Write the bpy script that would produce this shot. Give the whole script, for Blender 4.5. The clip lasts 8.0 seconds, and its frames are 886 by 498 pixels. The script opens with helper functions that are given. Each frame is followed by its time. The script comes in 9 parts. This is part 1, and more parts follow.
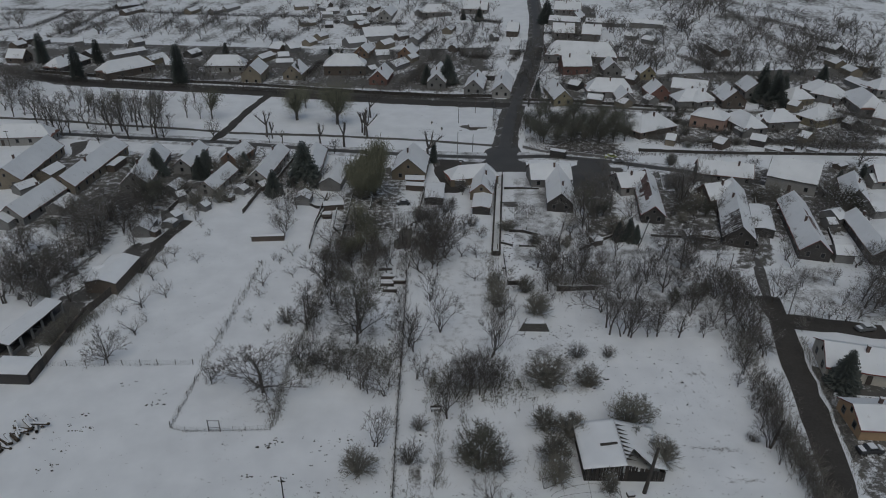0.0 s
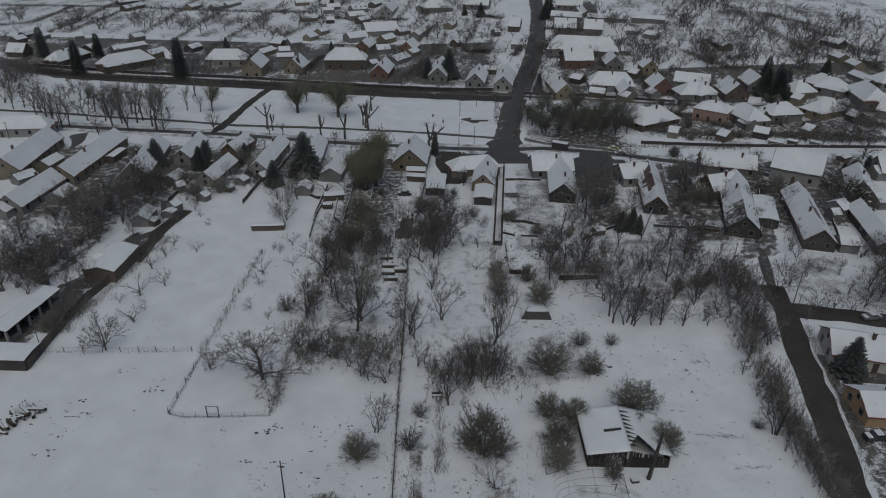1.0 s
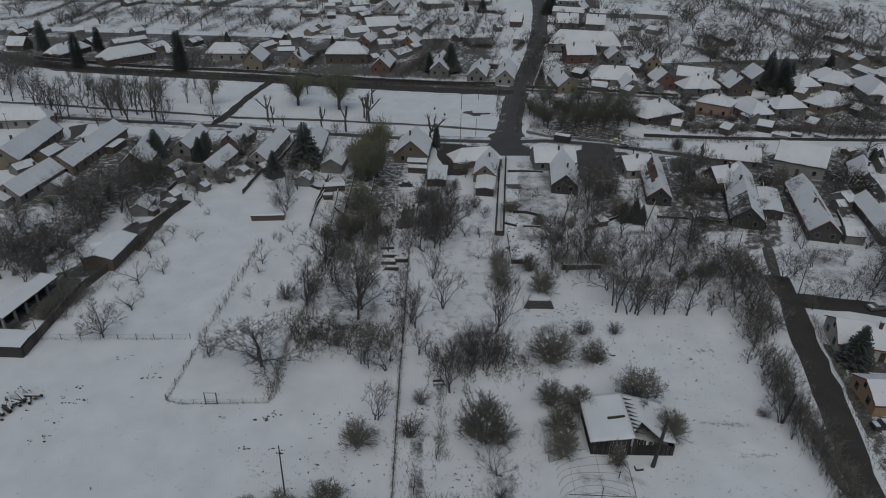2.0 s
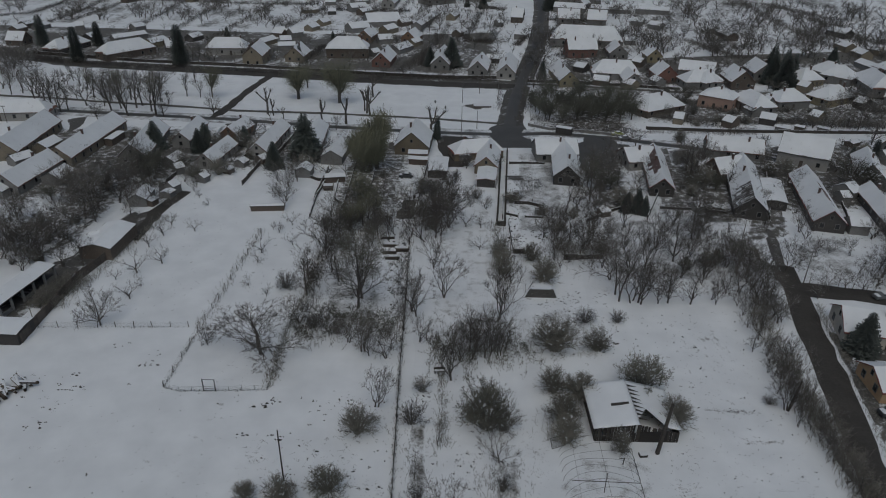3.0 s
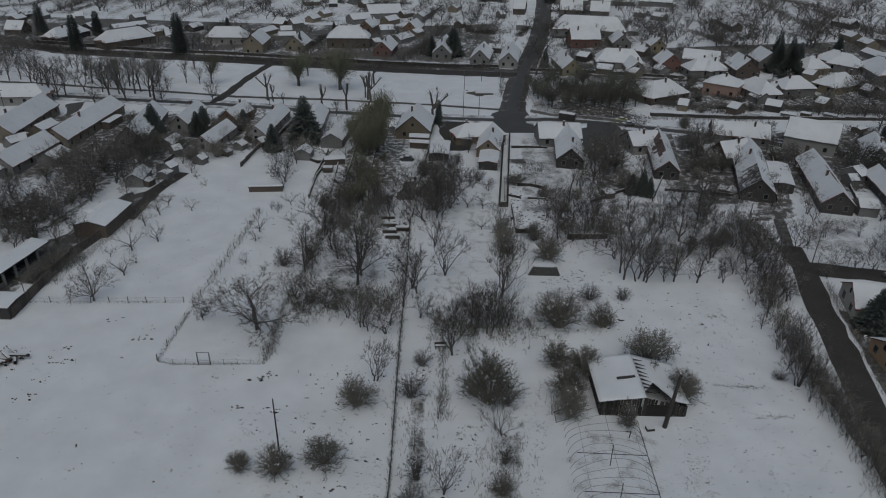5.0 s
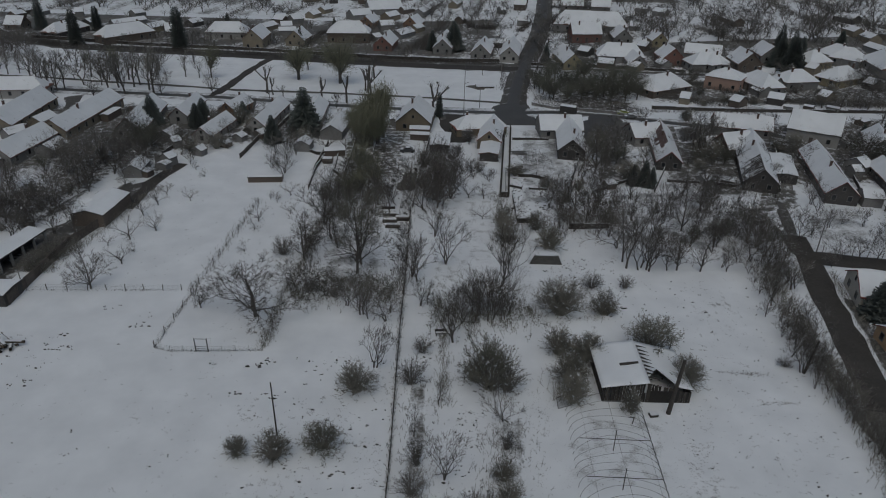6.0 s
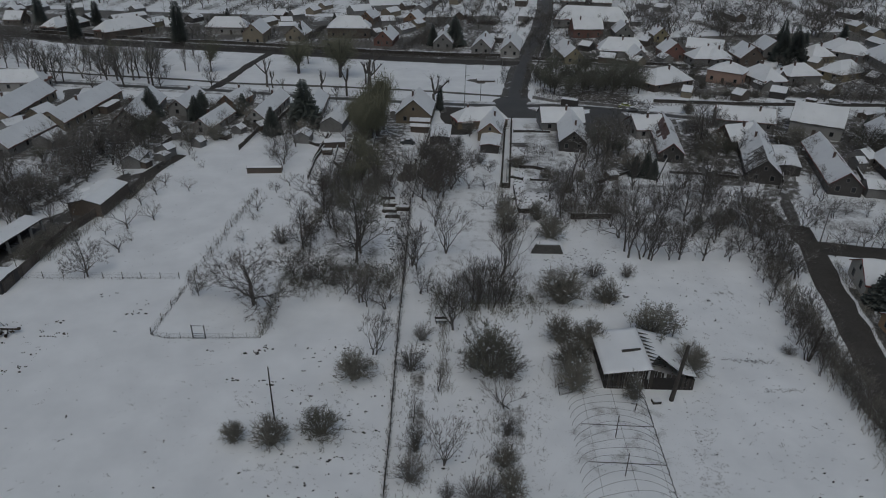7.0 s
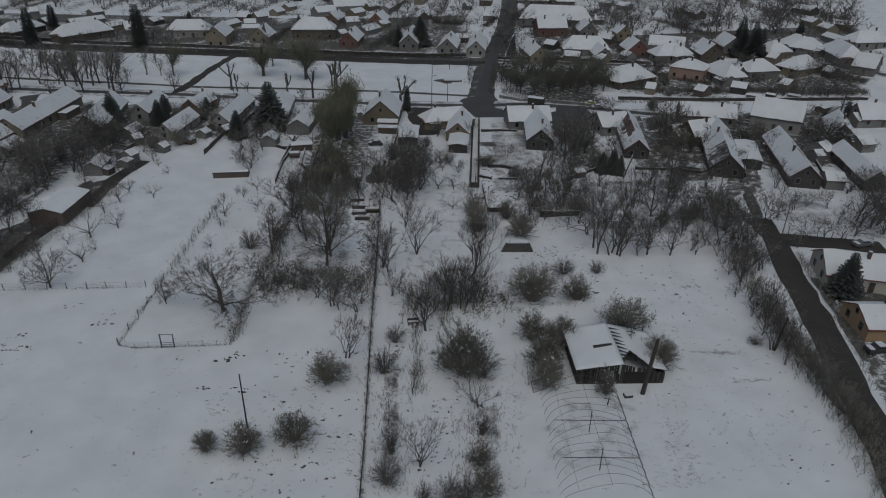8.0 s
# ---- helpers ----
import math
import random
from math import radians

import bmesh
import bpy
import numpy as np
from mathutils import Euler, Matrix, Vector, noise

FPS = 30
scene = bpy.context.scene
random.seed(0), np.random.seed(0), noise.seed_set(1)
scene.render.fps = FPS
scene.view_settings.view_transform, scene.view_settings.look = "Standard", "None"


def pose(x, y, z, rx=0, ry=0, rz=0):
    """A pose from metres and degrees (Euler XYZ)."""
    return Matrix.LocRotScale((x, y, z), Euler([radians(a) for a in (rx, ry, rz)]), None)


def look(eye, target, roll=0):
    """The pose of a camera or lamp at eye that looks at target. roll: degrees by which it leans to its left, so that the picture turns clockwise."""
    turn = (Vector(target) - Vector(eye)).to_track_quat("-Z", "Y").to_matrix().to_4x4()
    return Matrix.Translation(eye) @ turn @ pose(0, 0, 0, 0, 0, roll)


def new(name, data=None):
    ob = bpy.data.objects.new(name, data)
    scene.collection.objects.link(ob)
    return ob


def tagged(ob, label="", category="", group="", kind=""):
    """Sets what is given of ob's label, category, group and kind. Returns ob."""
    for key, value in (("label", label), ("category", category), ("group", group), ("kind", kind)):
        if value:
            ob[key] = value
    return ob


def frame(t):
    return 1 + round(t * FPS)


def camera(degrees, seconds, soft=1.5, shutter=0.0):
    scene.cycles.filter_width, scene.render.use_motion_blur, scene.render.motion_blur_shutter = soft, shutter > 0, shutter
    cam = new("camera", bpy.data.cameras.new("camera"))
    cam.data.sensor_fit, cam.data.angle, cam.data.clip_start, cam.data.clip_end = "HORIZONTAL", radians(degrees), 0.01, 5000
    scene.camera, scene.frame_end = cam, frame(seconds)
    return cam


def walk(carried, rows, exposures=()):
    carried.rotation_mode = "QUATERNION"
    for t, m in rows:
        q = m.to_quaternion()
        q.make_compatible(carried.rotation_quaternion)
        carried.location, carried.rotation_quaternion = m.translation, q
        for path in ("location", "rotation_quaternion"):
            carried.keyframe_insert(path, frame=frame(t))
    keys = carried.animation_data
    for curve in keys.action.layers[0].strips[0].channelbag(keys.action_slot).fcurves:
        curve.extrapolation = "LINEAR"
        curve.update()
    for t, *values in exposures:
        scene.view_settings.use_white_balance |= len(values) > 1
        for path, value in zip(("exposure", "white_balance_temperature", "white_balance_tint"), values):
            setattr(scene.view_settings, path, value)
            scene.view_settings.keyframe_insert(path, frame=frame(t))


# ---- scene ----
cam = camera(66.77, 8.0, soft=1.05)
# seconds, x, y, z, yaw, pitch, roll: a drone sinking straight down, then turning on the spot
ROWS = [
    (0.0, 0.014, -0.104, 83.238, 0.002, -28.369, 1.06),
    (0.5, -0.007, -0.196, 81.749, 0.064, -28.351, 1.04),
    (1.0, -0.048, -0.244, 80.114, 0.089, -28.319, 1.081),
    (1.5, -0.098, -0.174, 78.671, 0.121, -28.324, 1.178),
    (3.0, -0.19, -0.039, 74.157, 0.225, -28.234, 1.183),
    (3.5, -0.118, -0.027, 72.79, 0.262, -28.224, 1.224),
    (4.0, -0.118, 0.048, 71.274, 0.274, -28.177, 1.23),
    (4.5, -0.099, 0.086, 69.781, 0.312, -28.123, 1.254),
    (6.0, -0.021, 0.105, 65.529, 0.404, -28.012, 1.261),
    (6.5, 0.09, 0.161, 64.065, 0.458, -27.968, 1.23),
    (7.0, 0.124, 0.129, 62.925, 0.476, -27.96, 1.27),
    (7.5, 0.282, 0.099, 62.83, 0.021, -27.938, 1.251),
    (8.0, 0.209, 0.163, 63.063, -2.305, -27.916, 1.117),
]
walk(cam, [(t, pose(x, y, z, 90 + pitch, 0, yaw) @ pose(0, 0, 0, 0, 0, roll)) for t, x, y, z, yaw, pitch, roll in ROWS],
     [(0.0, -0.05, 6250, 3), (3.5, -0.06, 6250, 3), (4.5, -0.11, 6250, 3), (8.0, -0.14, 6250, 3)])

# ---- light: a dull overcast winter day ----
world = bpy.data.worlds.new("overcast_sky")
world.use_nodes = True
scene.world = world
wn = world.node_tree
sky = wn.nodes.new("ShaderNodeTexSky")
sky.sky_type, sky.sun_disc = "NISHITA", False
sky.sun_elevation, sky.sun_rotation = radians(60), radians(200)
sky.air_density, sky.dust_density, sky.ozone_density = 1.0, 4.0, 0.6
back = wn.nodes["Background"]
back.inputs["Strength"].default_value = 0.05
wn.links.new(sky.outputs[0], back.inputs["Color"])
sun_data = bpy.data.lights.new("sun", "SUN")
sun_data.energy, sun_data.angle, sun_data.color = 0.5, radians(60), (1.0, 0.98, 0.95)
sun = new("sun", sun_data)
sun.matrix_world = look((0, 0, 200), (-39, 107, 0))


# ---- materials ----
def nodes_of(name):
    m = bpy.data.materials.new(name)
    m.use_nodes = True
    nt = m.node_tree
    return m, nt, nt.nodes["Principled BSDF"]


def noise_node(nt, scale, detail=4.0, rough=0.55, coord="Object", stretch=1.0):
    tc = nt.nodes.new("ShaderNodeTexCoord")
    n = nt.nodes.new("ShaderNodeTexNoise")
    n.inputs["Scale"].default_value, n.inputs["Detail"].default_value, n.inputs["Roughness"].default_value = scale, detail, rough
    source = tc.outputs[coord]
    if stretch != 1.0:
        mp = nt.nodes.new("ShaderNodeMapping")
        mp.inputs["Scale"].default_value = (1.0, stretch, 1.0)
        nt.links.new(source, mp.inputs["Vector"])
        source = mp.outputs[0]
    nt.links.new(source, n.inputs["Vector"])
    return n


def ramp_node(nt, source, lo, hi):
    r = nt.nodes.new("ShaderNodeMapRange")
    r.inputs["From Min"].default_value, r.inputs["From Max"].default_value = lo, hi
    nt.links.new(source, r.inputs["Value"])
    return r.outputs[0]


def mix_node(nt, fac, a, b):
    m = nt.nodes.new("ShaderNodeMix")
    m.data_type = "RGBA"
    nt.links.new(fac, m.inputs["Factor"])
    for socket, v in ((m.inputs["A"], a), (m.inputs["B"], b)):
        if isinstance(v, tuple):
            socket.default_value = (*v, 1)
        else:
            nt.links.new(v, socket)
    return m.outputs["Result"]


def surface(name, c1, c2, scale=0.6, fine=9.0, rough=0.85, bump=0.3, vary=0.0, dist=0.02):
    """A matt surface of two tones at a broad and a fine scale."""
    m, nt, p = nodes_of(name)
    a, b = noise_node(nt, scale), noise_node(nt, fine)
    add = nt.nodes.new("ShaderNodeMath")
    add.operation = "MULTIPLY_ADD"
    add.inputs[1].default_value = 0.5
    nt.links.new(a.outputs["Fac"], add.inputs[0])
    half = nt.nodes.new("ShaderNodeMath")
    half.operation = "MULTIPLY"
    half.inputs[1].default_value = 0.5
    nt.links.new(b.outputs["Fac"], half.inputs[0])
    nt.links.new(half.outputs[0], add.inputs[2])
    col = mix_node(nt, ramp_node(nt, add.outputs[0], 0.36, 0.64), c1, c2)
    if vary:
        info = nt.nodes.new("ShaderNodeObjectInfo")
        hsv = nt.nodes.new("ShaderNodeHueSaturation")
        nt.links.new(col, hsv.inputs["Color"])
        r = nt.nodes.new("ShaderNodeMapRange")
        r.inputs["To Min"].default_value, r.inputs["To Max"].default_value = 1 - vary, 1 + vary
        nt.links.new(info.outputs["Random"], r.inputs["Value"])
        nt.links.new(r.outputs[0], hsv.inputs["Value"])
        col = hsv.outputs[0]
    nt.links.new(col, p.inputs["Base Color"])
    p.inputs["Roughness"].default_value = rough
    bn = nt.nodes.new("ShaderNodeBump")
    bn.inputs["Strength"].default_value, bn.inputs["Distance"].default_value = bump, dist
    nt.links.new(b.outputs["Fac"], bn.inputs["Height"])
    nt.links.new(bn.outputs[0], p.inputs["Normal"])
    return m


SNOW_A, SNOW_B = (0.80, 0.82, 0.85), (0.70, 0.72, 0.75)


def snowy(name, under1, under2, patch=0.5, cover=0.36, fine=4.0, soft=0.07, tint=(SNOW_A, SNOW_B), blend=False, stretch=1.0):
    """Snow that has thinned in patches, so that what lies under it shows."""
    m, nt, p = nodes_of(name)
    big, small, tone = noise_node(nt, patch, 5, stretch=stretch), noise_node(nt, fine, 6, 0.7, stretch=stretch), noise_node(nt, 0.15, 3)
    s = nt.nodes.new("ShaderNodeMath")
    s.operation = "MULTIPLY_ADD"
    s.inputs[1].default_value = 0.55
    nt.links.new(big.outputs["Fac"], s.inputs[0])
    h = nt.nodes.new("ShaderNodeMath")
    h.operation = "MULTIPLY"
    h.inputs[1].default_value = 0.45
    nt.links.new(small.outputs["Fac"], h.inputs[0])
    nt.links.new(h.outputs[0], s.inputs[2])
    snow = mix_node(nt, ramp_node(nt, tone.outputs["Fac"], 0.3, 0.7), *tint)
    under = mix_node(nt, ramp_node(nt, small.outputs["Fac"], 0.35, 0.65), under1, under2)
    depth = s.outputs[0]
    if blend:
        at = nt.nodes.new("ShaderNodeAttribute")
        at.attribute_name = "inside"
        more = nt.nodes.new("ShaderNodeMath")
        more.operation = "MULTIPLY_ADD"
        more.inputs[1].default_value = -0.30
        nt.links.new(at.outputs["Fac"], more.inputs[0])
        top = nt.nodes.new("ShaderNodeMath")
        top.operation = "ADD"
        top.inputs[1].default_value = 0.30
        nt.links.new(depth, top.inputs[0])
        nt.links.new(top.outputs[0], more.inputs[2])
        depth = more.outputs[0]
    col = mix_node(nt, ramp_node(nt, depth, cover - soft, cover + soft), under, snow)
    nt.links.new(col, p.inputs["Base Color"])
    p.inputs["Roughness"].default_value = 0.75
    bn = nt.nodes.new("ShaderNodeBump")
    bn.inputs["Strength"].default_value, bn.inputs["Distance"].default_value = 0.4, 0.08
    nt.links.new(s.outputs[0], bn.inputs["Height"])
    nt.links.new(bn.outputs[0], p.inputs["Normal"])
    return m


EARTH, GRASS = (0.090, 0.085, 0.080), (0.14, 0.133, 0.12)
M = {
    "ground": snowy("snowy_field", EARTH, GRASS, 0.05, 0.325, 1.1, 0.05, stretch=0.7),
    "plot": snowy("snowy_garden", EARTH, GRASS, 0.7, 0.535, 2.4, 0.05, blend=True),
    "brush_floor": snowy("leafy_garden_floor", EARTH, (0.105, 0.098, 0.085), 0.5, 0.555, 2.6, 0.05, blend=True),
    "light_plot": snowy("thin_snow_on_grass", EARTH, GRASS, 0.25, 0.475, 2.2, 0.10, blend=True),
    "far_floor": snowy("thin_snow_on_far_plots", EARTH, GRASS, 0.09, 0.57, 0.8, 0.05, blend=True, stretch=0.5),
    "far_fields": snowy("snow_on_far_fields", EARTH, GRASS, 0.06, 0.455, 0.6, 0.06, blend=True, stretch=0.45),
    "rough_grass": snowy("grass_tips_through_snow", EARTH, GRASS, 0.45, 0.395, 4.6, 0.09, blend=True),
    "mud_soft": snowy("muddy_ground", (0.066, 0.062, 0.058), (0.105, 0.10, 0.094), 0.2, 0.64, 0.9, 0.07, blend=True),
    "mud": snowy("muddy_track", (0.066, 0.062, 0.058), (0.105, 0.10, 0.094), 0.25, 0.62, 0.9, 0.07),
    "dirt": surface("wet_earth", (0.075, 0.070, 0.064), (0.12, 0.112, 0.102), 0.2, 2.0),
    "road": surface("wet_asphalt", (0.060, 0.057, 0.054), (0.090, 0.085, 0.080), 0.15, 3.0, 0.55, 0.2),
    "lane": surface("wet_dark_lane", (0.040, 0.036, 0.033), (0.060, 0.055, 0.050), 0.25, 2.0, 0.9, 0.3),
    "slush": snowy("slushy_verge", (0.07, 0.065, 0.06), (0.13, 0.12, 0.11), 0.3, 0.47, 1.6, 0.1),
    "roof_snow": snowy("roof_snow", (0.20, 0.165, 0.155), (0.15, 0.13, 0.125), 0.5, 0.335, 4.5, 0.08, tint=((0.75, 0.77, 0.80), (0.66, 0.68, 0.71))),
    "roof_deep": snowy("deep_roof_snow", (0.20, 0.165, 0.155), (0.15, 0.13, 0.125), 0.5, 0.24, 4.5, 0.08),
    "roof_bare": snowy("bare_dark_roof", (0.085, 0.075, 0.07), (0.055, 0.05, 0.05), 0.6, 0.53, 2.6, 0.05),
    "roof_bare_red": snowy("bare_red_roof", (0.12, 0.068, 0.062), (0.085, 0.060, 0.056), 0.45, 0.60, 2.0, 0.05),
    "plastic": snowy("clouded_plastic_sheet", (0.30, 0.305, 0.31), (0.20, 0.205, 0.21), 0.6, 0.48, 2.0, 0.1),
    "tile": surface("clay_roof_tiles", (0.16, 0.075, 0.055), (0.11, 0.065, 0.055), 0.5, 6.0, vary=0.25),
    "tile_dark": surface("dark_roof_tiles", (0.085, 0.075, 0.07), (0.055, 0.05, 0.05), 0.5, 6.0, vary=0.25),
    "tile_red": surface("red_roof_tiles", (0.22, 0.06, 0.052), (0.15, 0.055, 0.048), 0.5, 6.0),
    "brick": surface("brick_wall", (0.185, 0.095, 0.078), (0.14, 0.082, 0.07), 0.5, 7.0, vary=0.12),
    "chimney": surface("sooty_brick", (0.14, 0.085, 0.07), (0.08, 0.06, 0.055), 1.5, 8.0),
    "concrete": surface("weathered_concrete", (0.24, 0.235, 0.225), (0.15, 0.145, 0.14), 0.6, 5.0, vary=0.15),
    "old_stone": surface("damp_mossy_stone", (0.105, 0.102, 0.094), (0.066, 0.065, 0.060), 0.8, 6.0, vary=0.2),
    "wood": surface("grey_weathered_wood", (0.12, 0.10, 0.085), (0.065, 0.055, 0.05), 1.2, 9.0, vary=0.3),
    "wood_dark": surface("tarred_wood", (0.065, 0.057, 0.050), (0.038, 0.034, 0.031), 1.2, 9.0),
    "bark": surface("bare_bark", (0.115, 0.103, 0.094), (0.072, 0.066, 0.061), 1.2, 8.0, vary=0.25),
    "bark_brown": surface("brown_twigs", (0.150, 0.139, 0.128), (0.100, 0.093, 0.086), 1.2, 8.0, vary=0.3),
    "bark_grey": surface("grey_twigs", (0.180, 0.170, 0.158), (0.120, 0.114, 0.106), 1.2, 8.0, vary=0.25),
    "shrub": surface("brown_shrub_twigs", (0.235, 0.224, 0.196), (0.165, 0.157, 0.137), 1.2, 8.0, vary=0.3),
    "needle": surface("spruce_needles", (0.090, 0.101, 0.093), (0.060, 0.070, 0.065), 0.8, 6.0, vary=0.3),
    "leaf_olive": surface("late_olive_leaves", (0.185, 0.184, 0.128), (0.140, 0.141, 0.104), 0.5, 4.0, vary=0.25),
    "leaf_grey": surface("withered_grey_leaves", (0.165, 0.160, 0.132), (0.120, 0.117, 0.100), 0.5, 4.0, vary=0.2),
    "leaf_dark": surface("evergreen_leaves", (0.150, 0.150, 0.122), (0.108, 0.110, 0.092), 0.5, 4.0, vary=0.3),
    "twig_snow": surface("snow_on_branches", (0.66, 0.68, 0.71), (0.52, 0.54, 0.57), 0.8, 6.0),
    "glass": surface("dark_window_glass", (0.02, 0.022, 0.025), (0.03, 0.032, 0.035), 1.0, 3.0, 0.12, 0.0),
    "frame": surface("painted_window_frame", (0.20, 0.195, 0.19), (0.14, 0.135, 0.13), 1.0, 8.0),
    "metal": surface("dull_metal", (0.12, 0.12, 0.125), (0.07, 0.07, 0.072), 1.0, 8.0, 0.45),
    "log": surface("cut_logs", (0.10, 0.075, 0.055), (0.05, 0.042, 0.036), 1.0, 8.0, vary=0.3),
}
WALLS = {
    "white": ((0.330, 0.323, 0.312), (0.258, 0.251, 0.240)), "beige": ((0.249, 0.214, 0.162), (0.188, 0.165, 0.130)),
    "ochre": ((0.215, 0.180, 0.132), (0.160, 0.136, 0.104)), "grey": ((0.225, 0.222, 0.216), (0.166, 0.163, 0.159)),
    "pink": ((0.42, 0.285, 0.230), (0.35, 0.245, 0.205)),
    "yellow": ((0.270, 0.235, 0.155), (0.210, 0.182, 0.122)), "orange": ((0.245, 0.155, 0.105), (0.200, 0.130, 0.090)),
    "brown": ((0.130, 0.104, 0.087), (0.092, 0.077, 0.066)), "dark": ((0.072, 0.068, 0.065), (0.047, 0.043, 0.043)),
    "peach": ((0.50, 0.345, 0.21), (0.42, 0.29, 0.18)), "cream": ((0.52, 0.49, 0.43), (0.43, 0.405, 0.36)),
}
for key, (c1, c2) in WALLS.items():
    M["wall_" + key] = surface("plaster_" + key, c1, c2, 0.4, 3.5, 0.9, 0.2, 0.1)
M["wall_red"] = M["brick"]  # the "red" houses


# ---- terrain ----
def rise(x, y):
    """Height of the ground: level in the valley, climbing to a hill beyond the houses on the east side."""
    d = 0.75 * x + 0.66 * (y - 247) - 80
    up = 16.0 * math.log1p(math.exp(max(-30.0, min(30.0, d / 16.0)))) * 0.105
    return 44.0 * (1 - math.exp(-up / 44.0))


# ---- makers ----
def mesh_of(name, verts, faces, material, smooth=False):
    me = bpy.data.meshes.new(name)
    me.from_pydata([tuple(v) for v in verts], [], faces)
    me.materials.append(material)
    if smooth:
        me.shade_smooth()
    return me


def part(name, me, parent, m=None, label=""):
    """Links mesh data as one object under a thing or part, at the local pose m."""
    ob = new(name, me)
    ob.parent = parent
    if m is not None:
        ob.matrix_local = m
    if label:
        ob["label"] = label
    return ob


def thing(name, m, label, category, group="", kind=""):
    ob = new(name)
    ob.empty_display_size = 0.5
    ob.matrix_world = m
    return tagged(ob, label, category, group, kind)


class Geo:
    """Collects vertices and faces."""

    def __init__(self):
        self.v, self.f = [], []

    def add(self, verts, faces):
        n = len(self.v)
        self.v += [tuple(p) for p in verts]
        self.f += [tuple(i + n for i in face) for face in faces]
        return self

    def box(self, x0, y0, z0, x1, y1, z1, m=None, bevel=0.0):
        c = min(bevel, (x1 - x0) * 0.3, (y1 - y0) * 0.3)
        ring = [(x0 + c, y0), (x1 - c, y0), (x1, y0 + c), (x1, y1 - c), (x1 - c, y1), (x0 + c, y1), (x0, y1 - c), (x0, y0 + c)] if c else [(x0, y0), (x1, y0), (x1, y1), (x0, y1)]
        n = len(ring)
        vs = [Vector((x, y, z)) for z in (z0, z1) for x, y in ring]
        if m:
            vs = [m @ p for p in vs]
        return self.add(vs, [tuple(reversed(range(n))), tuple(range(n, 2 * n))] + [(i, (i + 1) % n, n + (i + 1) % n, n + i) for i in range(n)])

    def rod(self, a, b, ra, rb, sides=5, cap=True):
        a, b = Vector(a), Vector(b)
        d = (b - a)
        if d.length < 1e-6:
            return self
        d.normalize()
        u = d.orthogonal().normalized()
        w = d.cross(u)
        ring = [u * math.cos(2 * math.pi * i / sides) + w * math.sin(2 * math.pi * i / sides) for i in range(sides)]
        if rb <= 0:
            return self.add([a + r * ra for r in ring] + [b], [(i, (i + 1) % sides, sides) for i in range(sides)])
        fs = [(i, (i + 1) % sides, sides + (i + 1) % sides, sides + i) for i in range(sides)]
        if cap:
            fs += [tuple(range(sides, 2 * sides))]
        return self.add([a + r * ra for r in ring] + [b + r * rb for r in ring], fs)

    def mesh(self, name, material, smooth=False):
        return mesh_of(name, self.v, self.f, material, smooth)


def draped(points, width, lift, material, name, label, category, kind="structure", step=3.0, ragged=0.35, seed=1, verge=0.0, edge="slush"):
    """A ribbon along a line of plan points that follows the ground, its edges slightly ragged."""
    rnd = random.Random(seed)
    pts = [Vector(p) for p in points]
    line = []
    for a, b in zip(pts, pts[1:]):
        n = max(1, int((b - a).length / step))
        line += [a.lerp(b, i / n) for i in range(n)]
    line.append(pts[-1])
    for _ in range(3):
        line = [line[0]] + [(line[i - 1] + line[i] * 2 + line[i + 1]) / 4 for i in range(1, len(line) - 1)] + [line[-1]]
    g = Geo()
    for i, p in enumerate(line):
        d = (line[min(i + 1, len(line) - 1)] - line[max(i - 1, 0)]).normalized()
        s = Vector((-d.y, d.x))
        for k in (-1, -0.5, 0, 0.5, 1):
            o = p + s * (k * width / 2 + (rnd.uniform(-ragged, ragged) if abs(k) == 1 else 0))
            g.v.append((o.x, o.y, rise(o.x, o.y) + (lift if abs(k) < 1 else -0.05)))
    n = len(line)
    g.f = [(i * 5 + k, i * 5 + k + 1, i * 5 + k + 6, i * 5 + k + 5) for i in range(n - 1) for k in range(4)]
    if verge:
        draped(points, width + verge, lift - 0.014, M[edge], "verge", "trampled slushy verge beside the " + category, "verge", seed=seed + 50, ragged=0.25)
    ob = new(name, g.mesh(name, material, True))
    return tagged(ob, label, category, "", kind)


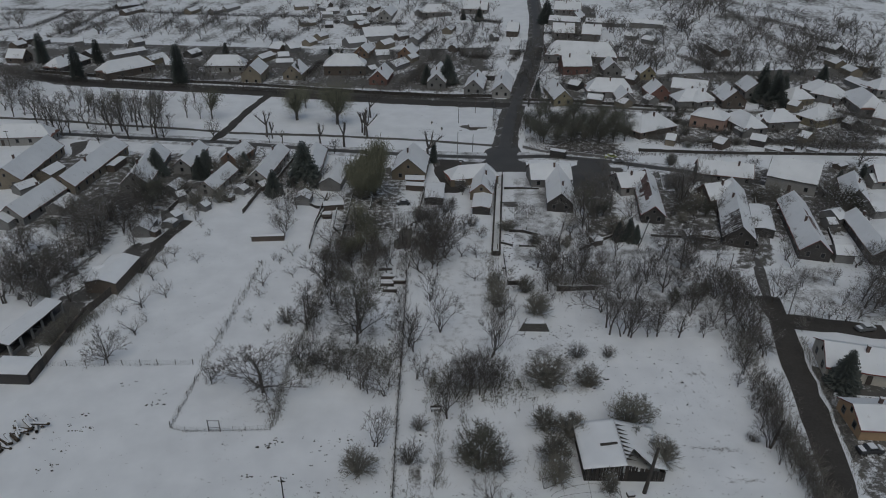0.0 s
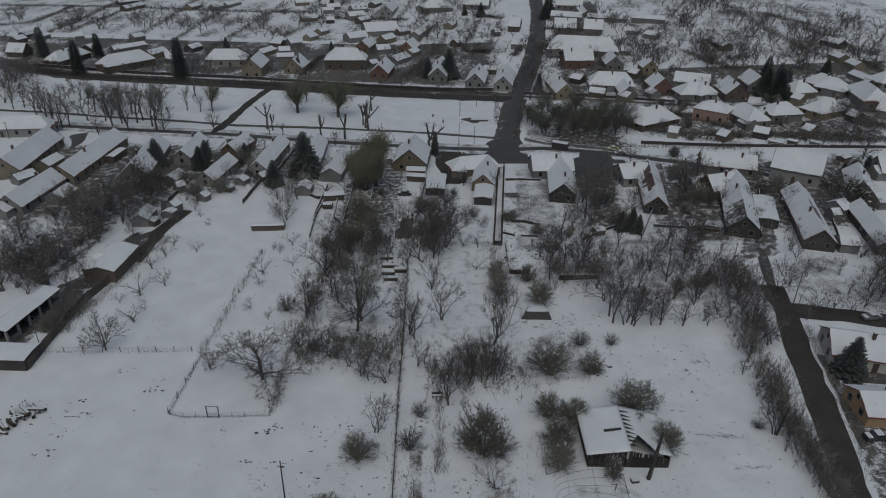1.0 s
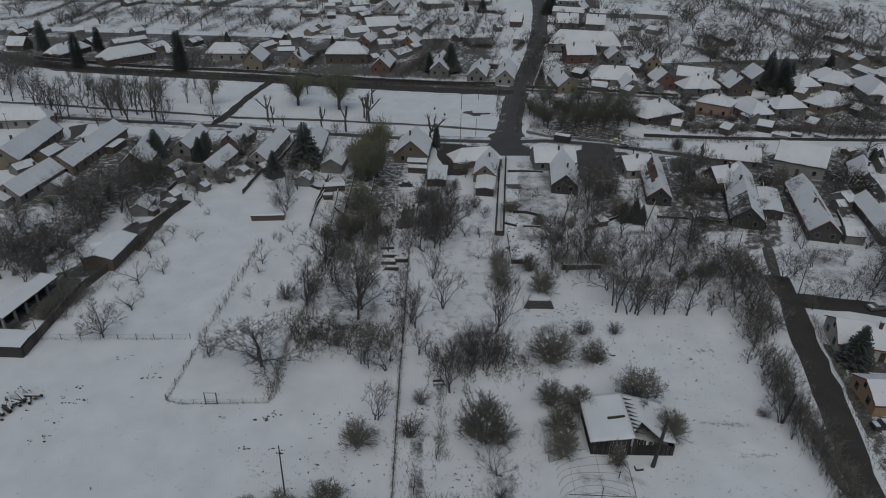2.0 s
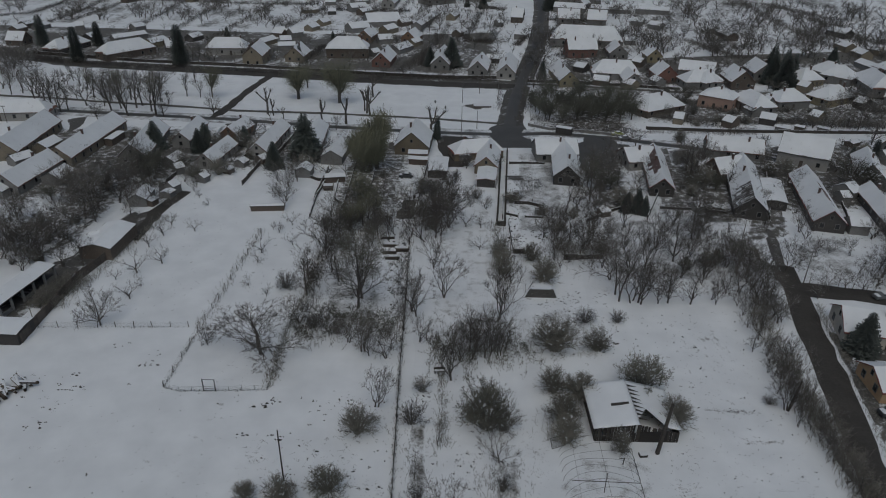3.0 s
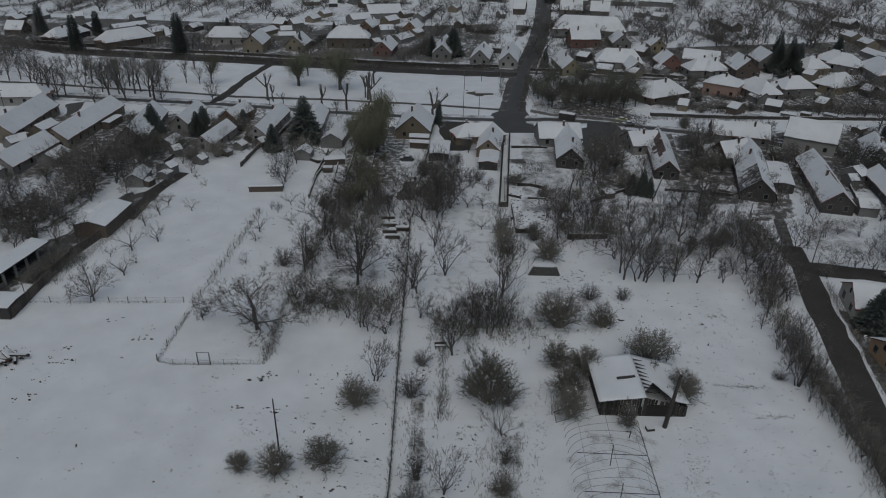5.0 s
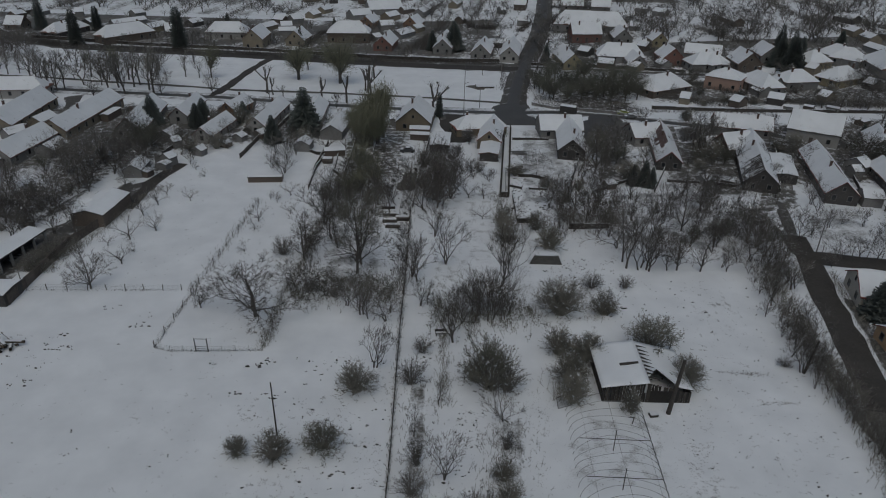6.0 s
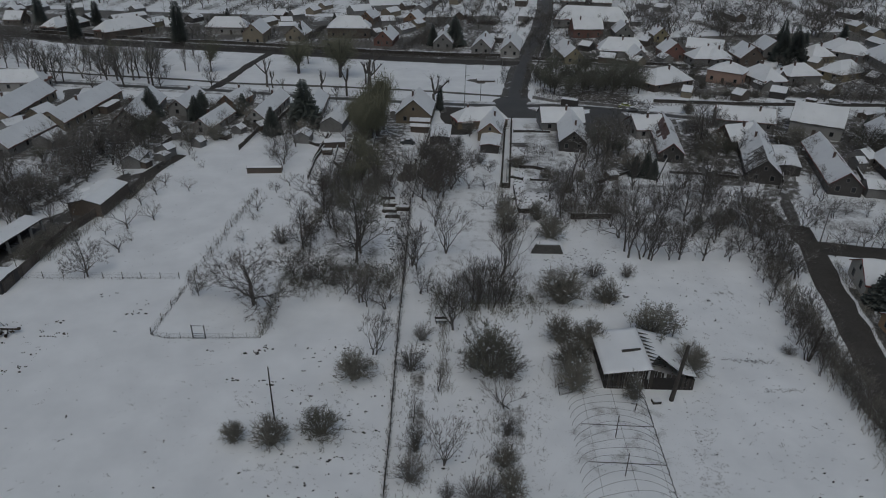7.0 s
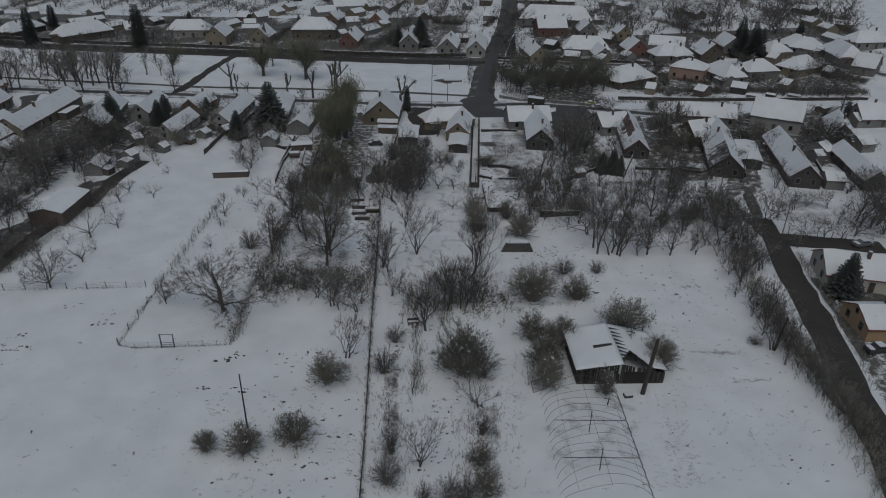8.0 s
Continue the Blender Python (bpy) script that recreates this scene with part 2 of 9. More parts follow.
def patch(corners, lift, material, name, label, category, seed=1, kind="structure", ragged=0.8):
    """A flat stretch of ground between four plan corners, following the terrain, with an uneven outline."""
    rnd = random.Random(seed)
    sink = 0.12 if material.name in ("wet_dark_lane", "wet_asphalt", "wet_earth", "muddy_track") else 0.3
    a, b, c, d = [Vector(p) for p in corners]
    nu = max(3, int(max((b - a).length, (c - d).length) / 3))
    nv = max(3, int(max((d - a).length, (c - b).length) / 3))
    nu, nv = min(nu, 60), min(nv, 60)
    g = Geo()
    for j in range(nv + 1):
        for i in range(nu + 1):
            p = a.lerp(b, i / nu).lerp(d.lerp(c, i / nu), j / nv)
            edge = i in (0, nu) or j in (0, nv)
            if edge:
                p = p + Vector((rnd.uniform(-ragged, ragged), rnd.uniform(-ragged, ragged)))
            g.v.append((p.x, p.y, rise(p.x, p.y) + (lift if not edge else -sink)))
    g.f = [(j * (nu + 1) + i, j * (nu + 1) + i + 1, (j + 1) * (nu + 1) + i + 1, (j + 1) * (nu + 1) + i) for j in range(nv) for i in range(nu)]
    me = g.mesh(name, material, True)
    inside = me.attributes.new("inside", "FLOAT", "POINT")
    margin = 4.0 if min(nu, nv) > 12 else (2.0 if min(nu, nv) > 5 else 1.0)
    inside.data.foreach_set("value", [min(1.0, min(i, nu - i, j, nv - j) / margin) for j in range(nv + 1) for i in range(nu + 1)])
    return tagged(new(name, me), label, category, "", kind)


# ---- ground ----
def build_ground():
    xs = sorted(set([-4000, -2500, -1500, -1000, -700] + list(range(-520, 521, 9)) + [700, 1000, 1500, 2500, 4000]))
    ys = sorted(set([-4000, -2500, -1500, -800, -400, -200, -100] + list(range(-40, 731, 9)) + [850, 1000, 1500, 2500, 4000]))
    g = Geo()
    for y in ys:
        for x in xs:
            g.v.append((x, y, rise(x, y) + (noise.noise((x * 0.03, y * 0.03, 0)) * 0.12 - 0.1)))
    w = len(xs)
    g.f = [(j * w + i, j * w + i + 1, (j + 1) * w + i + 1, (j + 1) * w + i) for j in range(len(ys) - 1) for i in range(w - 1)]
    tagged(new("ground", g.mesh("ground", M["ground"], True)), "snow-covered fields and gardens with grass showing through", "ground", "", "structure")


build_ground()


# ---- houses ----
def ring(x0, z0, x1, z1, t, y0, y1):
    """A closed rectangular frame with a bar up the middle, in one piece."""
    o = [(x0, z0), (x1, z0), (x1, z1), (x0, z1)]
    n = [(x0 + t, z0 + t), (x1 - t, z0 + t), (x1 - t, z1 - t), (x0 + t, z1 - t)]
    v = [(x, y, z) for y in (y0, y1) for x, z in o + n]
    f = []
    for i in range(4):
        k = (i + 1) % 4
        f += [(i, k, 4 + k, 4 + i), (8 + k, 8 + i, 12 + i, 12 + k), (k, i, 8 + i, 8 + k), (4 + i, 4 + k, 12 + k, 12 + i)]
    return Geo().add(v, f)


WINDOW_FRAME = ring(-0.58, -0.74, 0.58, 0.74, 0.11, -0.06, 0.03).mesh("window_frame", M["frame"])
PANE = Geo().box(-0.47, -0.012, -0.62, 0.47, 0.0, 0.62).mesh("pane", M["glass"])
DOOR = Geo().box(-0.5, -0.06, 0, 0.5, 0.0, 2.05).box(-0.42, -0.08, 0.1, -0.03, -0.06, 0.95).box(0.03, -0.08, 0.1, 0.42, -0.06, 0.95).box(-0.42, -0.08, 1.05, 0.42, -0.06, 1.95)
DOOR = DOOR.mesh("door", M["wood"])


def body(parent, m, L, W, ridge, eave, wall, tile="tile", hip=0.0, snow="roof_snow", windows=True, chimneys=1, over=0.4, seed=0, door=True, thick=0.06, bare=None):
    """Walls, roof slab, snow, chimneys and windows of one wing, with the ridge along x."""
    rnd = random.Random(seed)
    l2, w2 = L / 2, W / 2
    s = (ridge - eave) / w2
    wall_in = 0.02
    top = eave - 0.05
    g = Geo()
    if hip:
        g.add([(-l2, -w2, -0.3), (l2, -w2, -0.3), (l2, w2, -0.3), (-l2, w2, -0.3), (-l2, -w2, top), (l2, -w2, top), (l2, w2, top), (-l2, w2, top)],
              [(0, 1, 5, 4), (1, 2, 6, 5), (2, 3, 7, 6), (3, 0, 4, 7), (4, 5, 6, 7)])
    else:
        g.add([(-l2, -w2, -0.3), (l2, -w2, -0.3), (l2, w2, -0.3), (-l2, w2, -0.3), (-l2, -w2, top), (l2, -w2, top), (l2, w2, top), (-l2, w2, top),
               (-l2, 0, ridge - 0.06), (l2, 0, ridge - 0.06)],
              [(0, 1, 5, 4), (1, 2, 6, 9, 5), (2, 3, 7, 6), (3, 0, 4, 8, 7), (4, 5, 9, 8), (6, 7, 8, 9)])
    part("wall", g.mesh("wall", M["wall_" + wall]), parent, m)
    # roof slab
    ex, ey = l2 + (over if hip else over * 0.8), w2 + over
    n = max(4, int(L / 1.3))
    k = 5

    def zz(x, y):
        z = ridge - abs(y) * s
        if hip:
            z = min(z, eave + (l2 - abs(x)) * s * hip)
        return z

    roof, snowg, thin = Geo(), Geo(), Geo()
    if hip:
        # closed rings from the eaves up to the ridge, so that every hip is an edge of the mesh
        hx = max(0.1, l2 - (ridge - eave) / (s * hip))
        low = ridge - ey * s
        outline = [(-1 + 2 * i / n, -1, 0) for i in range(n)] + [(1, -1 + i / 2, 1) for i in range(4)] + [(1 - 2 * i / n, 1, 0) for i in range(n)] + [(-1, 1 - i / 2, 1) for i in range(4)]
        cnt, steps = len(outline), 5

        def sheet(geo, inset, depth):
            for q in range(steps):
                f = 1 - q / (steps - 1)
                for c, r, end in outline:
                    wob = 1 - inset * (rnd.random() + 0.15) if q == 0 else 1.0
                    x, y = c * (hx + (ex - hx) * f) * wob, r * ey * f * wob
                    up = depth * (0.75 if q in (0, steps - 1) else 0.6 + 0.8 * rnd.random())
                    geo.v.append((x, y, ridge + (low - ridge) * f + up))

        def skin(geo, base, flip):
            for q in range(steps - 1):
                for i in range(cnt):
                    k2 = (i + 1) % cnt
                    face = (base + q * cnt + i, base + q * cnt + k2, base + (q + 1) * cnt + k2, base + (q + 1) * cnt + i)
                    geo.f.append(face[::-1] if flip else face)

        for geo, inset, up, down in ((roof, 0.0, 0.0, -0.16), (snowg, 0.012, thick * 1.3, 0.006)):
            sheet(geo, inset, up)
            sheet(geo, inset, down)
            skin(geo, 0, False)
            skin(geo, steps * cnt, True)
            geo.f += [(i, steps * cnt + i, steps * cnt + (i + 1) % cnt, (i + 1) % cnt) for i in range(cnt)]
    else:
        rows = [-1, -0.75, -0.5, -0.25, 0, 0.25, 0.5, 0.75, 1]
        cols = [-1 + 2 * i / n for i in range(n + 1)]
        for dz in (0.0, -0.16):
            for r in rows:
                for c in cols:
                    roof.v.append((c * ex, r * ey, zz(c * ex, r * ey) + dz))
        nc, nr = len(cols), len(rows)
        for j in range(nr - 1):
            for i in range(nc - 1):
                a = j * nc + i
                roof.f.append((a, a + 1, a + nc + 1, a + nc))
                a += nc * nr
                roof.f.append((a + nc, a + nc + 1, a + 1, a))
        loop = [i for i in range(nc)] + [j * nc + nc - 1 for j in range(1, nr)] + [(nr - 1) * nc + i for i in range(nc - 2, -1, -1)] + [j * nc for j in range(nr - 2, 0, -1)]
        for a, b in zip(loop, loop[1:] + loop[:1]):
            roof.f.append((b, a, a + nc * nr, b + nc * nr))
        # snow blanket: thicker in places, with a wavering edge that stops short of the tiles' edge
        for dz in (1, 0):
            for j, r in enumerate(rows):
                for i, c in enumerate(cols):
                    edge = i in (0, nc - 1) or j in (0, nr - 1)
                    x, y = c * ex, r * ey
                    if edge:
                        x *= 1 - rnd.uniform(0.0, 0.022) - 0.004
                        y *= 1 - rnd.uniform(0.0, 0.045) - 0.006
                    t = thick * (0.55 + 0.9 * rnd.random()) if not edge else thick * (0.35 + 0.4 * rnd.random())
                    snowg.v.append((x, y, zz(x, y) + (t if dz else 0.004)))
        for j in range(nr - 1):
            for i in range(nc - 1):
                a = j * nc + i
                if bare:
                    # tiles from which the snow has slid, with an uneven edge
                    side, c0, c1, r0, r1 = bare
                    cm, rm = (cols[i] + cols[i + 1]) / 2 + rnd.uniform(-0.14, 0.14), (rows[j] + rows[j + 1]) / 2 * side + rnd.uniform(-0.12, 0.12)
                    if c0 < cm < c1 and r0 < rm < r1:
                        thin.f.append((a, a + 1, a + nc + 1, a + nc))
                        continue
                snowg.f.append((a, a + 1, a + nc + 1, a + nc))
        for a, b in zip(loop, loop[1:] + loop[:1]):
            snowg.f.append((b, a, a + nc * nr, b + nc * nr))
    part("roof", roof.mesh("roof", M[tile]), parent, m)
    part("snow_cover", snowg.mesh("snow_cover", M[snow]), parent, m)
    if thin.f:
        used = sorted(set(q for face in thin.f for q in face))
        place = {q: i for i, q in enumerate(used)}
        thin.v = [snowg.v[q] for q in used]
        thin.f = [tuple(place[q] for q in face) for face in thin.f]
        part("bare_tiles", thin.mesh("bare_tiles", M["roof_bare_red" if tile == "tile_red" else "roof_bare"]), parent, m, "tiles with the snow slid off")
    for c in range(chimneys):
        cx, cy = rnd.uniform(-0.3, 0.35) * L, rnd.choice((-1, 1)) * 0.1 * W
        z0 = zz(cx, cy) - 0.3
        q = Geo().box(cx - 0.27, cy - 0.27, z0, cx + 0.27, cy + 0.27, ridge + 0.75, bevel=0.02).box(cx - 0.35, cy - 0.35, ridge + 0.75, cx + 0.35, cy + 0.35, ridge + 0.87, bevel=0.03)
        ch = part("chimney", q.mesh("chimney", M["chimney"]), parent, m)
        part("snow_cap", Geo().box(cx - 0.31, cy - 0.31, ridge + 0.874, cx + 0.31, cy + 0.31, ridge + 0.95, bevel=0.08).mesh("snow_cap", M["roof_snow"]), ch)
    if windows:
        def window(px, py, pz, turn, scale=1.0):
            f = part("window", WINDOW_FRAME, parent, m @ pose(px, py, pz, 0, 0, turn) @ Matrix.Scale(scale, 4))
            part("pane", PANE, f)

        storeys = max(1, int(eave / 2.6))
        for st in range(storeys):
            zc = 1.55 + st * 2.7
            if zc + 0.7 > eave - 0.1:
                zc = eave - 0.95
            for side, y in ((0, -w2 - 0.02), (180, w2 + 0.02)):
                cnt = max(1, int(L / 4.2))
                for i in range(cnt):
                    x = -l2 + (i + 0.5) * L / cnt + rnd.uniform(-0.4, 0.4)
                    if st == 0 and door and side == 0 and i == cnt // 2:
                        part("door", DOOR, parent, m @ pose(x, y, 0, 0, 0, side))
                    elif rnd.random() < 0.8:
                        window(x, y, zc, side)
            for side, x in ((90, l2 + 0.02), (-90, -l2 - 0.02)):
                for o in ((-0.24, 0.24) if W > 6 else (0.0,)):
                    window(x, o * W, zc, side)
        if not hip and ridge - eave > 2.0:
            for side, x in ((90, l2 + 0.02), (-90, -l2 - 0.02)):
                window(x, 0, eave + (ridge - eave) * 0.36, side, 0.7)


HOUSE_COUNT = [0]
WALL_WORDS = {"white": "whitewashed", "beige": "beige plastered", "ochre": "ochre plastered", "grey": "grey plastered", "pink": "salmon-pink two-toned",
              "yellow": "dull yellow", "orange": "orange plastered", "brown": "brown-walled", "dark": "dark-walled", "peach": "peach plastered", "cream": "cream plastered", "red": "red brick"}


FOOTPRINTS = []


def house(x, y, turn, L, W, ridge, eave, wall="grey", name="house", label="", group="village houses", **kw):
    """A gabled or hipped building with its ridge along the turn; returns the thing, so that wings can join it."""
    HOUSE_COUNT[0] += 1
    FOOTPRINTS.append((x, y, math.radians(turn), L / 2 + 0.9, W / 2 + 0.9))
    hip = kw.get("hip", 0)
    if not label:
        label = WALL_WORDS[wall] + (" hipped" if hip else " gabled") + (" shed" if name == "shed" else " house") + " with a snow-covered roof"
    top = thing(name, pose(x, y, rise(x, y), 0, 0, turn), label, "shed" if name == "shed" else "house", group if name == "house" else "outbuildings")
    if name == "shed":
        kw.setdefault("windows", False)
        kw.setdefault("chimneys", 0)
        kw.setdefault("over", 0.2)
        kw.setdefault("tile", "tile_dark")
    body(top, Matrix.Identity(4), L, W, ridge, eave, wall, seed=HOUSE_COUNT[0], **kw)
    return top


def rafters(top, L, W, ridge, eave, x0, x1, count, reach, seed):
    """Bare rafters and broken battens over the part of a roof that has fallen in, on the side of positive y."""
    rnd = random.Random(seed)
    s = (ridge - eave) / (W / 2)
    for i in range(count):
        x = x0 + (x1 - x0) * i / (count - 1) + rnd.uniform(-0.1, 0.1)
        end = (W / 2 + 0.3) * rnd.uniform(*reach)
        part("rafter", Geo().rod((x, 0.1, ridge + 0.12), (x + rnd.gauss(0, 0.15), end, ridge + 0.12 - end * s - rnd.uniform(0, 0.25)), 0.10, 0.08, 4).mesh("rafter", M["wood_dark"]), top)
    for j in range(5):
        y = (W / 2) * (0.15 + 0.2 * j)
        a, b = sorted((rnd.uniform(x0, x1), rnd.uniform(x0, x1)))
        part("batten", Geo().rod((a, y, ridge + 0.22 - y * s), (b, y + rnd.gauss(0, 0.1), ridge + 0.2 - y * s), 0.06, 0.05, 4).mesh("batten", M["wood"]), top)
    for j in range(4):
        x, y = rnd.uniform(x0, x1), (W / 2) * rnd.uniform(0.3, 0.9)
        slab = Geo().box(-0.8, -0.6, 0, 0.8, 0.6, 0.1, pose(0, 0, 0, -math.degrees(math.atan(s)), 0, 0), bevel=0.2)
        part("tile_slab", slab.mesh("tile_slab", M["roof_snow"]), top, pose(x, y, ridge + 0.26 - y * s, 0, 0, rnd.uniform(-20, 20)), "loose slab of tiles under snow")


def wing(top, x, y, turn, L, W, ridge, eave, wall="grey", **kw):
    """A further wing of a house, given in plan like the house itself."""
    HOUSE_COUNT[0] += 1
    body(top, top.matrix_world.inverted() @ pose(x, y, rise(x, y), 0, 0, turn), L, W, ridge, eave, wall, seed=HOUSE_COUNT[0], **kw)


bpy.context.view_layer.update()


# ---- trees and bushes ----
def turned(rnd, d, degrees, around):
    """The way d, tipped by so many degrees towards the side given by the angle around."""
    u = d.orthogonal().normalized()
    w = d.cross(u)
    a = radians(degrees)
    return (d * math.cos(a) + (u * math.cos(around) + w * math.sin(around)) * math.sin(a)).normalized()


def fork(rnd, start, way, length, radius, level, depth, bins, angle, up, thin, twigs=3, leaves=0):
    """One limb, bent midway, that forks at its end and sends out a side branch; the last ones carry fine twigs."""
    limbs, fine, snow = bins
    p, d = Vector(start), Vector(way).normalized()
    d2 = (d + Vector((rnd.gauss(0, 0.2), rnd.gauss(0, 0.2), rnd.gauss(0, 0.12) + up * 0.8))).normalized()
    mid, r2 = p + d * length * 0.5, radius * 0.84
    end, r3 = mid + d2 * length * 0.5, radius * 0.66
    store = limbs if level < depth - 1 else fine
    sides = 5 if level == 0 else (4 if level == 1 else 3)
    store.rod(p, mid, radius, r2, sides, False)
    if level < depth:
        store.rod(mid, end, r2, r3, sides, False)
    else:
        store.rod(mid, end, r2, 0, 3)
    if 0 < level and rnd.random() < 0.4 and d2.z < 0.9:
        lift = Vector((0, 0, r2 * 0.9))
        snow.rod(mid + lift, end + lift * 0.8, r2 * 0.62, r3 * 0.5, 3, False)
    if level == depth:
        for k in range(twigs):
            f = rnd.uniform(0.15, 1.0)
            s = p.lerp(mid, f * 2) if f < 0.5 else mid.lerp(end, f * 2 - 1)
            t = turned(rnd, d2, rnd.uniform(20, 55), rnd.uniform(0, 6.283)) + Vector((0, 0, up))
            e = s + t.normalized() * length * rnd.uniform(0.5, 0.95)
            fine.rod(s, e, max(thin, r3 * 0.7), 0, 3)
            for _ in range(leaves):
                c = s.lerp(e, rnd.uniform(0.3, 1.0))
                u = Vector((rnd.gauss(0, 1), rnd.gauss(0, 1), rnd.gauss(0, 1))).normalized() * rnd.uniform(0.04, 0.08)
                v = u.orthogonal().normalized() * u.length * 0.6
                fine.add([c - u, c + v, c + u, c - v], [(0, 1, 2, 3)])
        return
    n = 2 if rnd.random() < 0.55 else 3
    spin = rnd.uniform(0, 6.283)
    for k in range(n):
        t = turned(rnd, d2, (rnd.uniform(0.2, 0.6) if k == 0 else rnd.uniform(0.8, 1.25)) * angle, spin + 6.283 * k / n + rnd.gauss(0, 0.3)) + Vector((0, 0, up))
        fork(rnd, end, t, length * (rnd.uniform(0.78, 0.92) if k == 0 else rnd.uniform(0.58, 0.8)), max(thin, r3 * (0.84 if n == 2 else 0.74)), level + 1, depth, bins, angle, up, thin, twigs, leaves)
    if rnd.random() < 0.75:
        t = turned(rnd, d, rnd.uniform(1.1, 1.6) * angle, rnd.uniform(0, 6.283)) + Vector((0, 0, up))
        fork(rnd, mid, t, length * rnd.uniform(0.5, 0.75), max(thin, r2 * 0.55), min(depth, level + 2), depth, bins, angle, up, thin, twigs, leaves)


def tree_meshes(seed, bark="bark", twig="bark", trunk=1.8, limbs=5, tip=(20, 58), first=2.3, depth=4, angle=32, up=0.07, radius=0.24, thin=0.015, stems=1, leader=0, twigs=3, leaves=0):
    """A bare tree about ten metres high: a trunk or several stems, limbs that fan out at angles from the upright, and perhaps a leader with tiers of branches."""
    rnd = random.Random(seed)
    bins = Geo(), Geo(), Geo()
    for s in range(stems):
        base = Vector((0, 0, -0.2)) if stems == 1 else Vector((rnd.gauss(0, 0.25), rnd.gauss(0, 0.25), -0.2))
        lean = Vector((rnd.gauss(0, 0.07), rnd.gauss(0, 0.07), 1)) if stems == 1 else Vector((rnd.gauss(0, 0.28), rnd.gauss(0, 0.28), 1))
        top = base + lean.normalized() * (trunk + 0.2) * rnd.uniform(0.8, 1.2)
        bins[0].rod(base, base.lerp(top, 0.25), radius * 1.35, radius * 1.05, 7, False).rod(base.lerp(top, 0.25), top, radius * 1.05, radius * 0.9, 7, False)
        spin = rnd.uniform(0, 6.283)
        for k in range(limbs):
            t = turned(rnd, lean.normalized(), rnd.uniform(*tip), spin + 6.283 * k / limbs + rnd.gauss(0, 0.35))
            fork(rnd, top - lean * rnd.uniform(0, 0.25) * trunk, t, first * rnd.uniform(0.8, 1.15), radius * rnd.uniform(0.5, 0.7), 1, depth, bins, angle, up, thin, twigs, leaves)
        q, r, d = top, radius * 0.9, lean.normalized()
        for k in range(leader):
            d = (d + Vector((rnd.gauss(0, 0.10), rnd.gauss(0, 0.10), 0.12))).normalized()
            e = q + d * (7.6 - trunk) / leader * rnd.uniform(0.85, 1.1)
            bins[0].rod(q, e, r, r * 0.78, 5, False)
            r *= 0.78
            for j in range(2 if k else 1):
                t = turned(rnd, d, rnd.uniform(*tip), rnd.uniform(0, 6.283))
                fork(rnd, q.lerp(e, rnd.uniform(0.4, 1.0)), t, first * (1 - 0.4 * k / leader) * rnd.uniform(0.8, 1.1), r * 0.6, min(depth, 2), depth, bins, angle, up, thin, twigs, leaves)
            q = e
        if leader:
            fork(rnd, q, d, first * 0.7, r, min(depth, 2), depth, bins, angle, up, thin, twigs, leaves)
    return bins[0].mesh("trunk", M[bark]), bins[1].mesh("crown", M[twig]), bins[2].mesh("snow_dusting", M["twig_snow"])


LIBRARY = {}


def keep(kind, trunk, crown, *rest):
    snow = rest[0] if len(rest) == 4 else None
    label, category, name = rest[-3:]
    top = max(v.co.z for me in (trunk, crown) if me for v in me.vertices)
    for me in (trunk, crown, snow):
        if me:
            me.transform(Matrix.Scale(10.0 / top, 4))
    LIBRARY.setdefault(kind, []).append((trunk, crown, label, category, name, snow))


def plant(kind, x, y, size, turn=None, pick=None, group="", wide=1.0, lean=0.0):
    """Sets one tree or bush of the library on the ground; size is its height in metres."""
    rnd = random.Random(int(x * 131) * 7 + int(y * 57))
    options = LIBRARY[kind]
    trunk, crown, label, category, name, snow = options[rnd.randrange(len(options)) if pick is None else pick]
    s = size / 10.0
    top = thing(name, pose(x, y, rise(x, y), lean * rnd.uniform(-1, 1), lean * rnd.uniform(-1, 1), rnd.uniform(0, 360) if turn is None else turn) @ Matrix.Diagonal((s * wide, s * wide, s, 1)), label, category, group)
    if trunk:
        part("trunk" if category == "tree" else "stem", trunk, top)
    if crown:
        part("crown", crown, top)
    if snow:
        tagged(part("snow_dusting", snow, top), kind="stuff")
    return top


# every template is about ten metres high
keep("withered", *tree_meshes(640, "bark", "leaf_grey", trunk=1.9, limbs=5, tip=(12, 46), first=2.4, depth=5, angle=33, up=0.08, radius=0.2, thin=0.016, leader=3, twigs=4, leaves=4), "tall dark tree with withered leaves on its twigs", "tree", "bare_tree")
for i in range(3):
    keep("spreading", *tree_meshes(600 + i, trunk=1.3, limbs=6, tip=(15, 58), first=2.1, depth=5, angle=34, up=0.08, radius=0.21, thin=0.0165, leader=2, twigs=9), "old bare tree with a wide twiggy crown in the snow", "tree", "bare_tree")
for i in range(5):
    keep("broad", *tree_meshes(10 + i, trunk=1.4, limbs=5, tip=(18, 60), first=2.2, depth=5, angle=35, up=0.08, radius=0.22, thin=0.019, leader=2, twigs=3), "bare broad-crowned tree with dark bark in the snow", "tree", "bare_tree")
for i in range(4):
    keep("orchard", *tree_meshes(30 + i, trunk=1.9, limbs=5, tip=(22, 62), first=2.7, depth=4, angle=36, up=0.10, radius=0.26, thin=0.024, twigs=3), "small bare fruit tree standing in the snow", "tree", "fruit_tree")
for i in range(4):
    keep("slim", *tree_meshes(50 + i, "bark", "bark_grey", trunk=1.2, limbs=1, tip=(8, 26), first=1.8, depth=4, angle=27, up=0.15, radius=0.15, leader=5, twigs=3), "slim bare tree with upright branches", "tree", "slim_tree")
